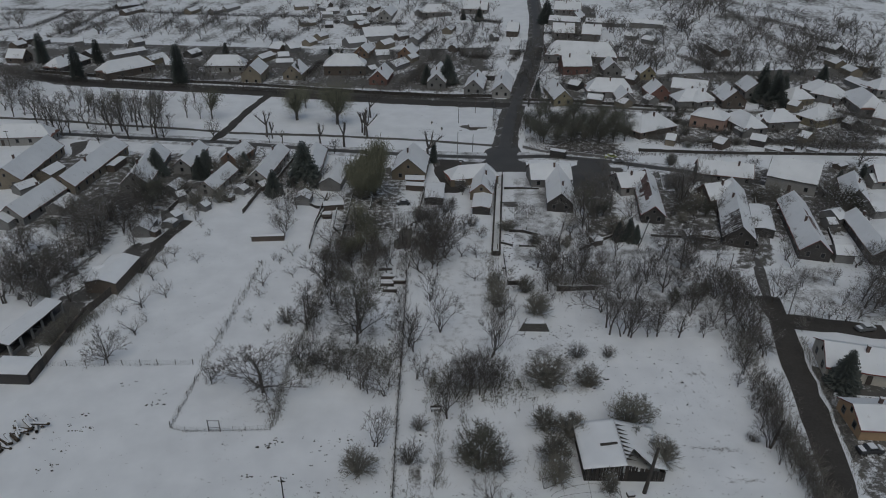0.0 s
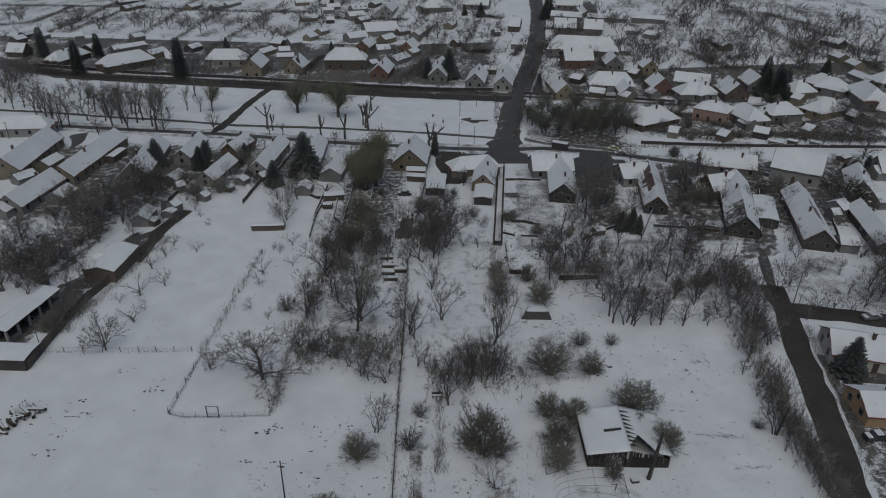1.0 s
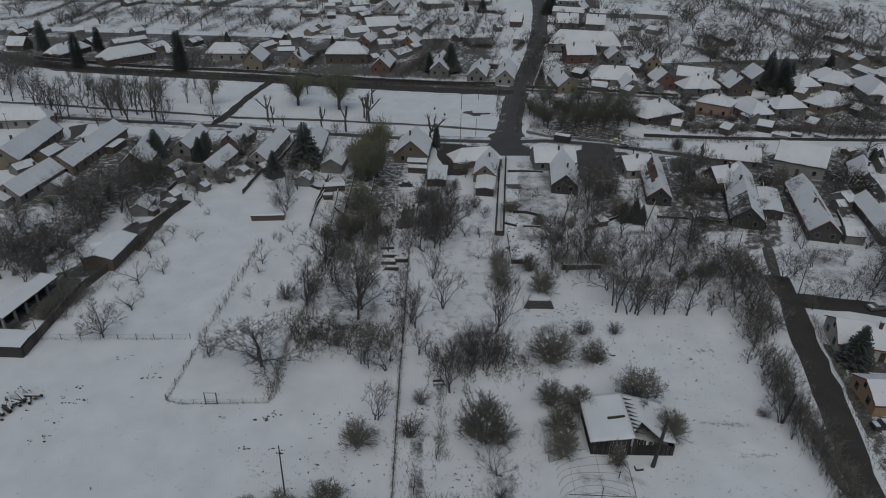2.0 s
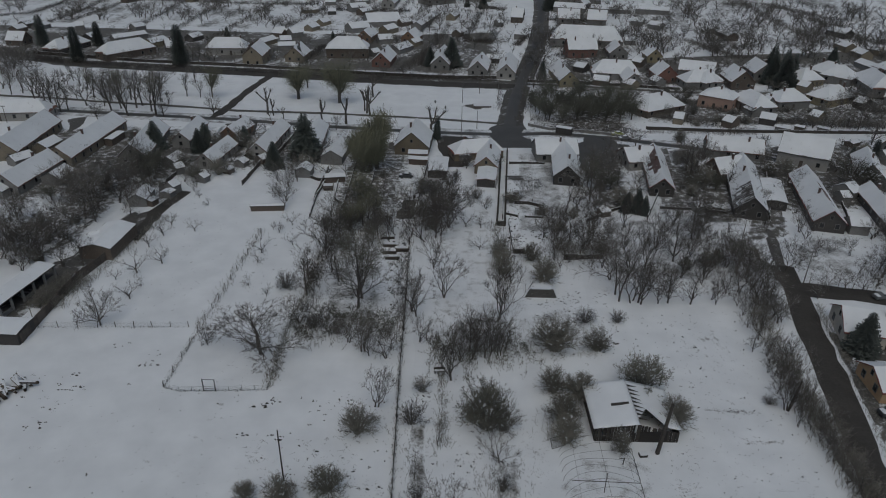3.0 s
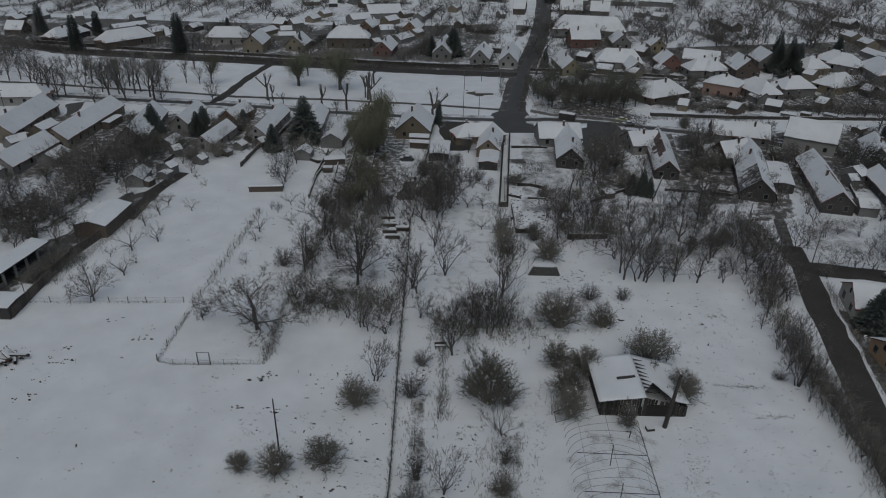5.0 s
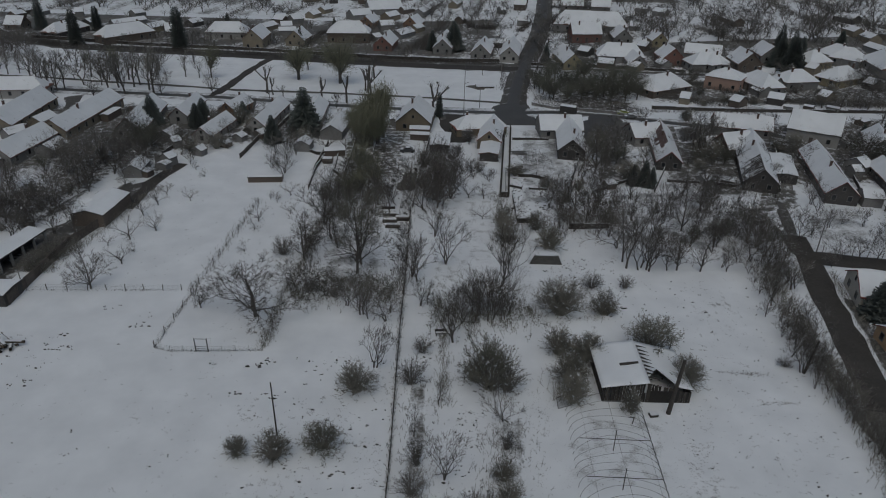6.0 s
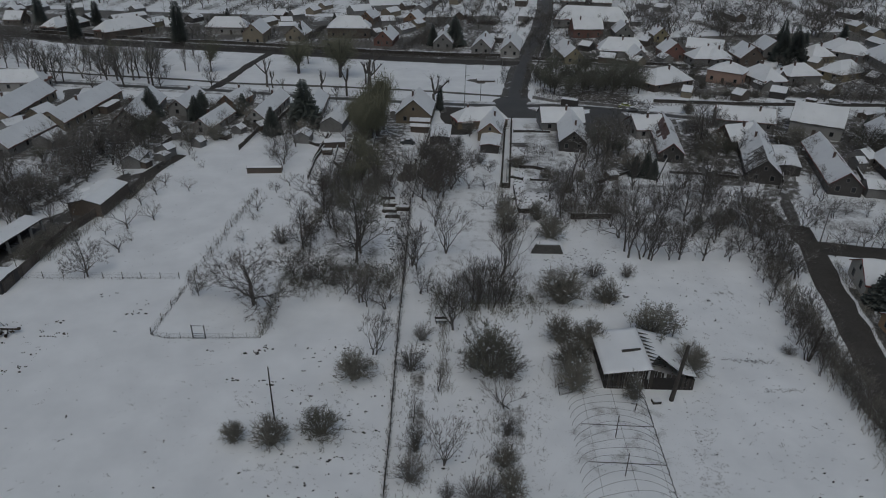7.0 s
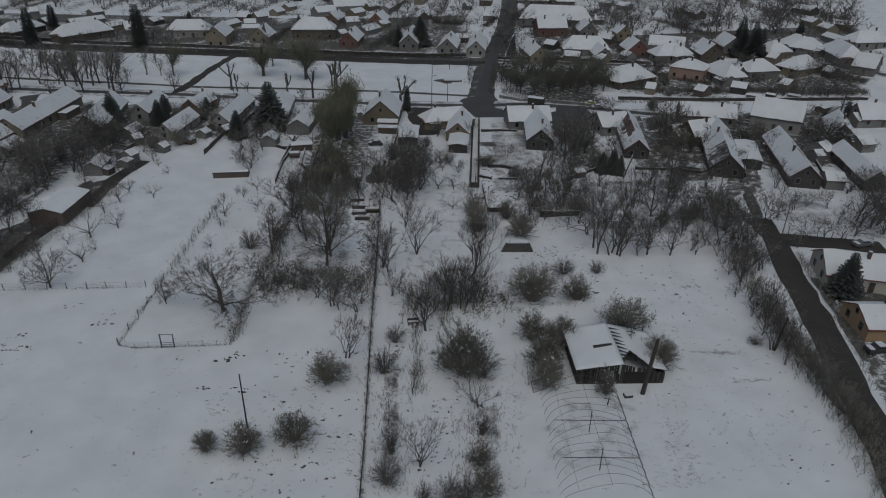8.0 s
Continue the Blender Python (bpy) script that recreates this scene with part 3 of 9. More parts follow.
for i in range(4):
    keep("fine", *tree_meshes(70 + i, "bark", "bark", trunk=1.0, limbs=3, tip=(10, 34), first=2.3, depth=4, angle=30, up=0.13, radius=0.13, thin=0.018, stems=2, twigs=6), "bare young tree with fine upright twigs", "tree", "young_tree")
for i in range(4):
    keep("mist", *tree_meshes(90 + i, "bark", "bark_brown", trunk=1.0, limbs=3, tip=(15, 58), first=2.4, depth=4, angle=36, up=0.06, radius=0.14, thin=0.025, stems=2, twigs=5), "dense bare tree with brown twigs", "tree", "thicket_tree")
for i in range(4):
    keep("park", *tree_meshes(130 + i, "bark", "bark_grey", trunk=2.0, limbs=3, tip=(10, 30), first=2.2, depth=4, angle=25, up=0.15, radius=0.19, thin=0.022, leader=4, twigs=3), "tall bare park tree with upright branches", "tree", "park_tree")
for i in range(4):
    keep("far", *tree_meshes(110 + i, "bark", "bark_brown", trunk=1.2, limbs=4, tip=(12, 55), first=2.2, depth=3, angle=30, up=0.07, radius=0.17, thin=0.027, twigs=6), "bare tree", "tree", "far_tree")


def pollard(seed):
    rnd = random.Random(seed)
    g = Geo()
    g.rod((0, 0, -0.2), (rnd.gauss(0, 0.2), rnd.gauss(0, 0.2), 4.5), 0.34, 0.26, 7)
    base = Vector((0, 0, 4.4))
    tw = Geo()
    for i in range(rnd.choice((3, 4, 5))):
        d = Vector((rnd.gauss(0, 0.42), rnd.gauss(0, 0.42), 1)).normalized()
        mid = base + d * rnd.uniform(2.2, 3.2)
        tip = mid + (d + Vector((rnd.gauss(0, 0.2), rnd.gauss(0, 0.2), 0.4))).normalized() * rnd.uniform(1.6, 2.8)
        g.rod(base, mid, 0.22, 0.17, 6)
        g.rod(mid, tip, 0.17, 0.11, 6)
        for k in range(14):
            tw.rod(mid.lerp(tip, rnd.random()), tip + Vector((rnd.gauss(0, 0.6), rnd.gauss(0, 0.6), rnd.uniform(0.1, 1.2))), 0.04, 0, 3)
    return g.mesh("trunk", M["bark"]), tw.mesh("crown", M["bark"])


for i in range(4):
    keep("pollard", *pollard(200 + i), "pollarded tree with cut-back bare limbs", "tree", "pollarded_tree")


def bush(seed, leaf=None, stems=120, wood="shrub", subs=3, caps=0.03, spray=9):
    """A shrub: stems arch out of one stool to an uneven dome and break into sprays of fine twigs; snow lies on some of them."""
    rnd = random.Random(seed)
    g, t, w2 = Geo(), Geo(), Geo()
    lump = [(rnd.uniform(0, 6.283), rnd.uniform(0.72, 1.15)) for _ in range(6)]
    for i in range(stems):
        a, e = rnd.uniform(0, 6.283), math.acos(1 - rnd.random() * 0.98)
        env = max(f * max(0.0, math.cos(a - q)) ** 0.4 for q, f in lump) * rnd.uniform(0.72, 1.06)
        tip = Vector((math.cos(a) * math.sin(e) * 5.2 * env, math.sin(a) * math.sin(e) * 5.2 * env, 1.2 + math.cos(e) * 8.0 * (0.5 + 0.5 * env)))
        base = Vector((math.cos(a), math.sin(a), 0)) * rnd.uniform(0, 1.1) + Vector((0, 0, -0.1))
        mid = base.lerp(tip, 0.5) + Vector((-math.cos(a) * 0.2, -math.sin(a) * 0.2, 0.9))
        g.rod(base, mid, 0.085, 0.06, 3, False)
        t.rod(mid, tip, 0.06, 0, 3)
        for q in range(spray):
            f = rnd.uniform(0.35, 1.0)
            s = base.lerp(mid, f * 2) if f < 0.5 else mid.lerp(tip, f * 2 - 1)
            d = (tip - mid).normalized() * 0.6 + Vector((rnd.gauss(0, 0.6), rnd.gauss(0, 0.6), rnd.gauss(0.35, 0.4)))
            e2 = s + d.normalized() * rnd.uniform(0.8, 1.9)
            t.rod(s, e2, 0.042, 0, 3)
            for w in range(subs):
                s3 = s.lerp(e2, rnd.uniform(0.2, 0.9))
                e3 = s3 + (d * 0.5 + Vector((rnd.gauss(0, 0.7), rnd.gauss(0, 0.7), rnd.gauss(0.3, 0.5)))).normalized() * rnd.uniform(0.4, 0.9)
                t.rod(s3, e3, 0.03, 0, 3)
                if leaf:
                    for y in range(2):
                        c = s3.lerp(e3, rnd.uniform(0.2, 1.0))
                        u = Vector((rnd.gauss(0, 1), rnd.gauss(0, 1), rnd.gauss(0, 0.6))).normalized() * rnd.uniform(0.07, 0.13)
                        v = u.orthogonal().normalized() * u.length * 0.6
                        t.add([c - u, c + v, c + u, c - v], [(0, 1, 2, 3)])
            if rnd.random() < caps and s.z > 2.0:
                w2.rod(e2 - d.normalized() * 0.5, e2 + Vector((rnd.gauss(0, 0.25), rnd.gauss(0, 0.25), 0.1)), rnd.uniform(0.10, 0.22), 0.06, 5)
    return g.mesh("stem", M[wood]), t.mesh("crown", M[leaf or wood]), w2.mesh("snow_dusting", M["twig_snow"])


for i in range(4):
    keep("bush", *bush(300 + i), "round leafless bush in the snow", "bush", "bush")
for i in range(3):
    keep("greybush", *bush(320 + i, wood="bark_grey", stems=60, spray=8, subs=3), "thin grey leafless bush", "bush", "bush")
for i in range(3):
    keep("leafbush", *bush(340 + i, "leaf_grey", stems=80, caps=0.06), "round bush with withered olive leaves", "bush", "bush")
for i in range(2):
    keep("evergreen", *bush(360 + i, "leaf_dark", stems=90, caps=0.1), "dark evergreen bush dusted with snow", "bush", "bush")


def spruce(seed, slim=1.0, taper=0.85):
    rnd = random.Random(seed)
    g, t = Geo(), Geo()
    g.rod((0, 0, -0.2), (0, 0, 9.6), 0.18, 0.02, 6)
    z = 0.6
    while z < 9.8:
        f = 1 - z / 10.0
        reach = (0.25 + 2.5 * f ** taper) * slim
        n = max(6, int(14 * f + 7))
        off = rnd.uniform(0, 6)
        for i in range(n):
            a = off + 6.283 * i / n + rnd.gauss(0, 0.12)
            ln = reach * rnd.uniform(0.72, 1.12)
            d = Vector((math.cos(a), math.sin(a), -0.28 + 0.5 * (1 - f)))
            b = Vector((0, 0, z)) + d * ln
            s = Vector((-math.sin(a), math.cos(a), 0))
            for k in range(4):
                c = Vector((0, 0, z)) + d * ln * (0.25 + 0.25 * k)
                w = ln * (0.42 - 0.06 * k)
                drop = Vector((0, 0, -0.22 * ln * 0.5 - 0.12))
                tip = c + d * ln * 0.30
                t.add([c, c + s * w + drop + d * ln * 0.12, tip, c - s * w + drop + d * ln * 0.12], [(0, 1, 2), (0, 2, 3)])
        z += 0.24 + 0.16 * f
    return g.mesh("trunk", M["bark"]), t.mesh("crown", M["needle"])


for i in range(3):
    keep("spruce", *spruce(400 + i), "dark green spruce with drooping branches", "tree", "spruce")
for i in range(2):
    keep("thuja", *spruce(420 + i, 0.42, 0.38), "narrow dark evergreen tree", "tree", "thuja")


def leafy(seed, leaf, hang, count, wide=1.0):
    """A tree that has kept thin leaves: limbs, then strands of small leaves that droop."""
    rnd = random.Random(seed)
    g, t = Geo(), Geo()
    tips = []
    for i in range(9):
        a = rnd.uniform(0, 6.283)
        base = Vector((0, 0, rnd.uniform(1.4, 3.2)))
        mid = base + Vector((math.cos(a) * 0.9 * wide, math.sin(a) * 0.9 * wide, rnd.uniform(1.5, 3.0)))
        top = mid + Vector((math.cos(a) * 1.3 * wide, math.sin(a) * 1.3 * wide, rnd.uniform(1.5, 3.4)))
        g.rod(base, mid, 0.16, 0.11, 5, cap=False)
        g.rod(mid, top, 0.11, 0.04, 4, cap=False)
        tips += [base.lerp(mid, k / 3) for k in (1, 2)] + [mid.lerp(top, k / 5) for k in range(6)]
    g.rod((0, 0, -0.2), (0, 0, 7.5), 0.24, 0.06, 7)
    tips += [Vector((0, 0, z)) for z in (4, 5, 6, 7, 7.5)]
    for i in range(count):
        q = rnd.choice(tips) + Vector((rnd.gauss(0, 0.8 * wide), rnd.gauss(0, 0.8 * wide), rnd.gauss(0.4, 0.6)))
        d = Vector((rnd.gauss(0, 0.3), rnd.gauss(0, 0.3), -hang + rnd.gauss(0, 0.3)))
        ln = rnd.uniform(0.5, 1.6)
        e = q + d * ln
        t.rod(q, e, 0.022, 0, 3)
        for k in range(3):
            c = q.lerp(e, (k + rnd.random()) / 3) + Vector((rnd.gauss(0, 0.15), rnd.gauss(0, 0.15), 0))
            u = Vector((rnd.gauss(0, 0.5), rnd.gauss(0, 0.5), -0.6)).normalized() * rnd.uniform(0.05, 0.09)
            v = u.orthogonal().normalized() * u.length * 0.4
            t.add([c - u, c + v, c + u, c - v], [(0, 1, 2, 3)])
    return g.mesh("trunk", M["bark"]), t.mesh("crown", M[leaf])


keep("greens", *leafy(520, "leaf_dark", 0.5, 2200, 1.2), "dense grey-green garden tree", "tree", "evergreen_tree")
keep("greens", *leafy(521, "leaf_dark", 0.5, 2000, 1.0), "dense grey-green garden tree", "tree", "evergreen_tree")
keep("willow", *leafy(500, "leaf_olive", 1.0, 5200, 0.66), "tall weeping tree with olive-green autumn leaves", "tree", "willow")
keep("leafy", *leafy(510, "leaf_olive", 0.05, 2000, 1.15), "park tree with thin olive-brown leaves", "tree", "leafy_tree")
keep("leafy", *leafy(511, "leaf_olive", 0.05, 1900, 1.0), "park tree with thin olive-brown leaves", "tree", "leafy_tree")


def tube(points, r, sides=4):
    """One connected bent rod through the points."""
    g = Geo()
    pts = [Vector(p) for p in points]
    for i, p in enumerate(pts):
        d = (pts[min(i + 1, len(pts) - 1)] - pts[max(i - 1, 0)]).normalized()
        u = d.cross(Vector((1, 0, 0)))
        u = (u if u.length > 0.1 else d.cross(Vector((0, 1, 0)))).normalized()
        w = d.cross(u)
        g.v += [tuple(p + (u * math.cos(6.283 * k / sides) + w * math.sin(6.283 * k / sides)) * r) for k in range(sides)]
    g.f = [(i * sides + k, i * sides + (k + 1) % sides, (i + 1) * sides + (k + 1) % sides, (i + 1) * sides + k) for i in range(len(pts) - 1) for k in range(sides)]
    return g


def thicket(name, line, width, count, height, seed, wood="shrub", label="leafless undergrowth along the fence", leaf=None, stout=1.0):
    """Undergrowth that nobody could count, along a line in plan: stems and twigs in one mesh."""
    rnd = random.Random(seed)
    pts = [Vector(p) for p in line]
    lens = [(b - a).length for a, b in zip(pts, pts[1:])]
    g = Geo()
    for i in range(count):
        u = rnd.random() * sum(lens)
        k = 0
        while k < len(lens) - 1 and u > lens[k]:
            u -= lens[k]
            k += 1
        a, b = pts[k], pts[k + 1]
        d = (b - a).normalized()
        p = a + d * u + Vector((-d.y, d.x)) * rnd.gauss(0, width / 3)
        clump = 0.55 + 0.9 * abs(noise.noise((p.x * 0.17, p.y * 0.17, seed)))
        h = height * clump * rnd.uniform(0.4, 1.15)
        base = Vector((p.x, p.y, rise(p.x, p.y) - 0.05))
        tip = base + Vector((rnd.gauss(0, 0.32), rnd.gauss(0, 0.32), 1)).normalized() * h
        g.rod(base, tip, 0.026 * stout, 0, 3)
        for q in range(6):
            s = base.lerp(tip, rnd.uniform(0.25, 0.95))
            e = s + Vector((rnd.gauss(0, 0.7), rnd.gauss(0, 0.7), rnd.uniform(0.1, 0.9))).normalized() * h * rnd.uniform(0.2, 0.45)
            g.rod(s, e, 0.017 * stout, 0, 3)
            if leaf and rnd.random() < 0.5:
                w = Vector((rnd.gauss(0, 1), rnd.gauss(0, 1), rnd.gauss(0, 1))).normalized() * 0.13
                v = w.orthogonal().normalized() * 0.09
                g.add([e - w, e + v, e + w, e - v], [(0, 1, 2, 3)])
    return tagged(new(name, g.mesh(name, M[leaf or wood])), label, "undergrowth", "", "stuff")


def weeds(name, corners, count, height, seed, wood="bark", label="dry grass tufts and weeds poking through snow", patchy=True):
    """Dry stalks and tufts scattered over a stretch of ground, clustered."""
    rnd = random.Random(seed)
    a, b, c, d = [Vector(p) for p in corners]
    g = Geo()
    made = 0
    while made < count:
        p = a.lerp(b, rnd.random())
        q = d.lerp(c, rnd.random())
        o = p.lerp(q, rnd.random())
        made += 1
        if patchy and noise.noise((o.x * 0.12, o.y * 0.12, seed)) < rnd.uniform(-0.5, 0.45):
            continue
        base = Vector((o.x, o.y, rise(o.x, o.y) - 0.03))
        big = rnd.uniform(0.3, 0.9) * (1.9 if rnd.random() < 0.06 else 1)
        for k in range(11):
            s = base + Vector((rnd.gauss(0, 0.16), rnd.gauss(0, 0.10), 0)) * big
            e = s + Vector((rnd.gauss(0, 0.8), rnd.gauss(0, 0.8), rnd.uniform(0.2, 1))).normalized() * height * big * rnd.uniform(0.2, 0.6)
            g.rod(s, e, 0.014 * big, 0, 3)
    return tagged(new(name, g.mesh(name, M[wood])), label, "weeds", "", "stuff")


def clods(name, corners, count, size, seed, label="dark clods of earth poking out of the snow"):
    """Small uneven lumps on open ground, in loose clusters."""
    rnd = random.Random(seed)
    a, b, c, d = [Vector(p) for p in corners]
    g = Geo()
    for i in range(count):
        u = rnd.random()
        o = a.lerp(b, u).lerp(d.lerp(c, u), rnd.random())
        if noise.noise((o.x * 0.07, o.y * 0.07, seed)) < rnd.uniform(-0.6, 0.4):
            continue
        for k in range(rnd.choice((1, 1, 2, 3))):
            r = size * rnd.uniform(0.35, 1.0) * (1.8 if rnd.random() < 0.08 else 1)
            x, y = o.x + rnd.gauss(0, size * 1.3), o.y + rnd.gauss(0, size * 0.8)
            z = rise(x, y)
            n = 7
            ring = [(x + math.cos(6.283 * q / n) * r * rnd.uniform(0.5, 1.7), y + math.sin(6.283 * q / n) * r * rnd.uniform(0.3, 0.8), z - 0.12) for q in range(n)]
            mid = [(x + (p[0] - x) * rnd.uniform(0.5, 0.9), y + (p[1] - y) * rnd.uniform(0.5, 0.9), z + r * rnd.uniform(0.1, 0.35)) for p in ring]
            g.add(ring + mid + [(x, y, z + r * 0.38)], [(q, (q + 1) % n, n + (q + 1) % n, n + q) for q in range(n)] + [(n + q, n + (q + 1) % n, 2 * n) for q in range(n)])
    return tagged(new(name, g.mesh(name, M["lane"])), label, "clods", "", "stuff")


# ---- fences, poles ----
POST = Geo().box(-0.05, -0.05, -0.3, 0.05, 0.05, 1.25, bevel=0.01).mesh("post", M["wood"])

THIN_POST = Geo().rod((0, 0, -0.3), (0, 0, 1.25), 0.03, 0.026, 6).mesh("post", M["metal"])


def wire_fence(points, height=1.2, gap=3.0, label="wire fence on weathered posts", seed=3, post=None):
    """Posts a few metres apart with three sagging wires and the mesh between."""
    rnd = random.Random(seed)
    p0 = points[0]
    top = thing("wire_fence", pose(p0[0], p0[1], rise(*p0)), label, "fence")
    inv = top.matrix_world.inverted()
    spots = []
    for a, b in zip(points, points[1:]):
        a, b = Vector(a), Vector(b)
        n = max(1, round((b - a).length / gap))
        spots += [a.lerp(b, i / n) for i in range(n)]
    spots.append(Vector(points[-1]))
    wires = Geo()
    for s in spots:
        z = rise(s.x, s.y)
        part("post", post or POST, top, inv @ pose(s.x, s.y, z, rnd.gauss(0, 3), rnd.gauss(0, 3), rnd.uniform(0, 90)) @ Matrix.Diagonal((1, 1, height / 1.2, 1)))
    for a, b in zip(spots, spots[1:]):
        za, zb = rise(a.x, a.y), rise(b.x, b.y)
        for f in (0.15, 0.4, 0.65, 0.92):
            p, q = Vector((a.x, a.y, za + height * f)), Vector((b.x, b.y, zb + height * f))
            mid = (p + q) / 2 - Vector((0, 0, rnd.uniform(0.02, 0.1)))
            wires.rod(inv @ p, inv @ mid, 0.011, 0.011, 3, False).rod(inv @ mid, inv @ q, 0.011, 0.011, 3, False)
    tagged(part("wire", wires.mesh("wire", M["metal"]), top), kind="stuff")
    return top


def panel_fence(points, height=1.5, material="wood", label="weathered board fence", gap=2.2, thick=0.1, snow=True, seed=2):
    """Solid panels between posts, with a strip of snow along the top."""
    rnd = random.Random(seed)
    p0 = points[0]
    top = thing("panel_fence", pose(p0[0], p0[1], rise(*p0)), label, "fence")
    inv = top.matrix_world.inverted()
    for a, b in zip(points, points[1:]):
        a, b = Vector(a), Vector(b)
        n = max(1, round((b - a).length / gap))
        for i in range(n):
            p, q = a.lerp(b, i / n), a.lerp(b, (i + 1) / n)
            ang = math.degrees(math.atan2(q.y - p.y, q.x - p.x))
            ln = (q - p).length
            m = inv @ pose(p.x, p.y, rise(p.x, p.y), rnd.gauss(0, 1.5), 0, ang)
            h = height * rnd.uniform(0.9, 1.06)
            g = Geo()
            for k in range(4):
                x0, x1 = 0.08 + (ln - 0.1) * k / 4, 0.06 + (ln - 0.1) * (k + 1) / 4
                g.box(x0, -thick / 2, -0.1, x1, thick / 2, h * rnd.uniform(0.96, 1.02))
            pan = part("panel", g.mesh("panel", M[material]), top, m)
            part("post", Geo().box(-0.08, -thick * 0.8, -0.2, 0.08, thick * 0.8, h + 0.1, bevel=0.02).mesh("post", M[material]), top, m)
            if snow:
                part("snow_strip", Geo().box(0.1, -thick / 2 - 0.02, h * 1.025, ln - 0.05, thick / 2 + 0.02, h * 1.025 + 0.06, bevel=0.03).mesh("snow_strip", M["roof_snow"]), pan)
    return top


def pole(x, y, height, lean=(0, 0), radius=0.13, material="wood_dark", arms=0, label="leaning wooden utility pole", turn=0, lamp=False, name="utility_pole"):
    top = thing(name, pose(x, y, rise(x, y), lean[0], lean[1], turn), label, "pole")
    part("shaft", Geo().rod((0, 0, -0.4), (0, 0, height), radius, radius * 0.62, 8).mesh("shaft", M[material]), top)
    for i in range(arms):
        z = height - 0.35 - 0.5 * i
        part("crossarm", Geo().box(-0.8, -0.06, z, 0.8, 0.06, z + 0.12, bevel=0.02).mesh("crossarm", M[material]), top)
        for x0 in (-0.7, -0.35, 0.35, 0.7):
            part("insulator", Geo().rod((x0, 0, z + 0.12), (x0, 0, z + 0.3), 0.05, 0.035, 6).mesh("insulator", M["frame"]), top)
    if lamp:
        part("lamp_arm", Geo().rod((0, 0, height - 0.15), (0.9, 0, height + 0.2), 0.04, 0.035, 5).mesh("lamp_arm", M["metal"]), top)
        part("lamp_head", Geo().box(0.7, -0.12, height + 0.12, 1.3, 0.12, height + 0.26, bevel=0.05).mesh("lamp_head", M["concrete"]), top)
    return top


def woods(name, spots, label, kind="far"):
    """Distant trees past counting, joined into one mesh; spots are (x, y, height)."""
    geo = []
    for trunk, crown, *_ in LIBRARY[kind]:
        geo.append([(np.array([v.co[:] for v in me.vertices]), [tuple(p.vertices) for p in me.polygons]) for me in (trunk, crown)])
    verts, faces = [], []
    for i, (x, y, h) in enumerate(spots):
        rnd = random.Random(i * 17 + 3)
        a, s, w = rnd.uniform(0, 6.28), h / 10, rnd.uniform(1.0, 1.5) * h / 10
        turn = np.array([[math.cos(a) * w, -math.sin(a) * w, 0], [math.sin(a) * w, math.cos(a) * w, 0], [0, 0, s]])
        for v, f in geo[i % len(geo)]:
            n = len(verts)
            verts.extend((v @ turn.T + (x, y, rise(x, y))).tolist())
            faces.extend([tuple(k + n for k in q) for q in f])
    return tagged(new(name, mesh_of(name, verts, faces, M["bark_brown"])), label, "woods", "", "stuff")


def in_the_open(spots):
    """Only those spots that no building stands on."""
    def covered(x, y):
        for hx, hy, a, l, w in FOOTPRINTS:
            dx, dy = x - hx, y - hy
            if abs(dx * math.cos(a) + dy * math.sin(a)) < l and abs(dy * math.cos(a) - dx * math.sin(a)) < w:
                return True
        return False
    return [p for p in spots if not covered(p[0], p[1])]


def spread(corners, n, lo, hi, seed):
    """Random plan spots inside four corners, with heights."""
    rnd = random.Random(seed)
    a, b, c, d = [Vector(p) for p in corners]
    spots = []
    for i in range(n):
        u, v = rnd.random(), rnd.random()
        p = a.lerp(b, u).lerp(d.lerp(c, u), v)
        spots.append((p.x, p.y, rnd.uniform(lo, hi)))
    return spots


# ---- roads, lanes and paths ----
draped([(-175.4, 234.8), (-148.6, 238.9), (-131.1, 237.3), (-111.4, 235.2), (-79.6, 232.7), (-41.6, 226.4), (-5.3, 222.6), (8.5, 222.2), (20.3, 221.7)], 5.6, 0.034, M['road'], 'road', 'wet dark asphalt village street', 'road', verge=4.0)
draped([(20.3, 221.7), (34.5, 224.6), (57.5, 220.2), (75.2, 213.6), (100.7, 205.5), (111.9, 193.6)], 6.0, 0.038, M['road'], 'road', 'wet dark asphalt street behind the houses', 'road', seed=2, verge=4.0)
draped([(20.1, 218.9), (23.5, 246.0), (27.6, 274.9), (34.7, 309.0), (42.7, 346.6), (49.8, 388.8), (56.5, 441.0), (61.5, 509.5), (64.3, 552.7)], 7.8, 0.04, M['road'], 'road', 'asphalt road climbing away through the village', 'road', seed=3, verge=1.6, edge='mud')
draped([(-240.3, 346.4), (-205.4, 325.4), (-173.5, 310.6), (-140.0, 306.0), (-86.5, 300.0), (-42.2, 292.8), (-2.2, 288.2), (28.7, 286.3)], 10.0, 0.036, M['lane'], 'road', 'dark wet street beyond the park', 'road', seed=4)
draped([(-241.8, 348.8), (-206.6, 327.6), (-174.4, 312.6), (-141.2, 308.9), (-87.3, 302.8), (-42.6, 295.5), (-2.2, 290.8), (28.9, 287.9)], 15.0, 0.022, M['mud'], 'verge', 'dark trampled verge beside the far street', 'verge', seed=44, ragged=1.0)
draped([(-78.8, 297.7), (-81.8, 272.4), (-83.3, 245.3), (-85.0, 233.6)], 3.6, 0.044, M['lane'], 'road', 'narrow lane across the snowy park', 'lane', seed=5)
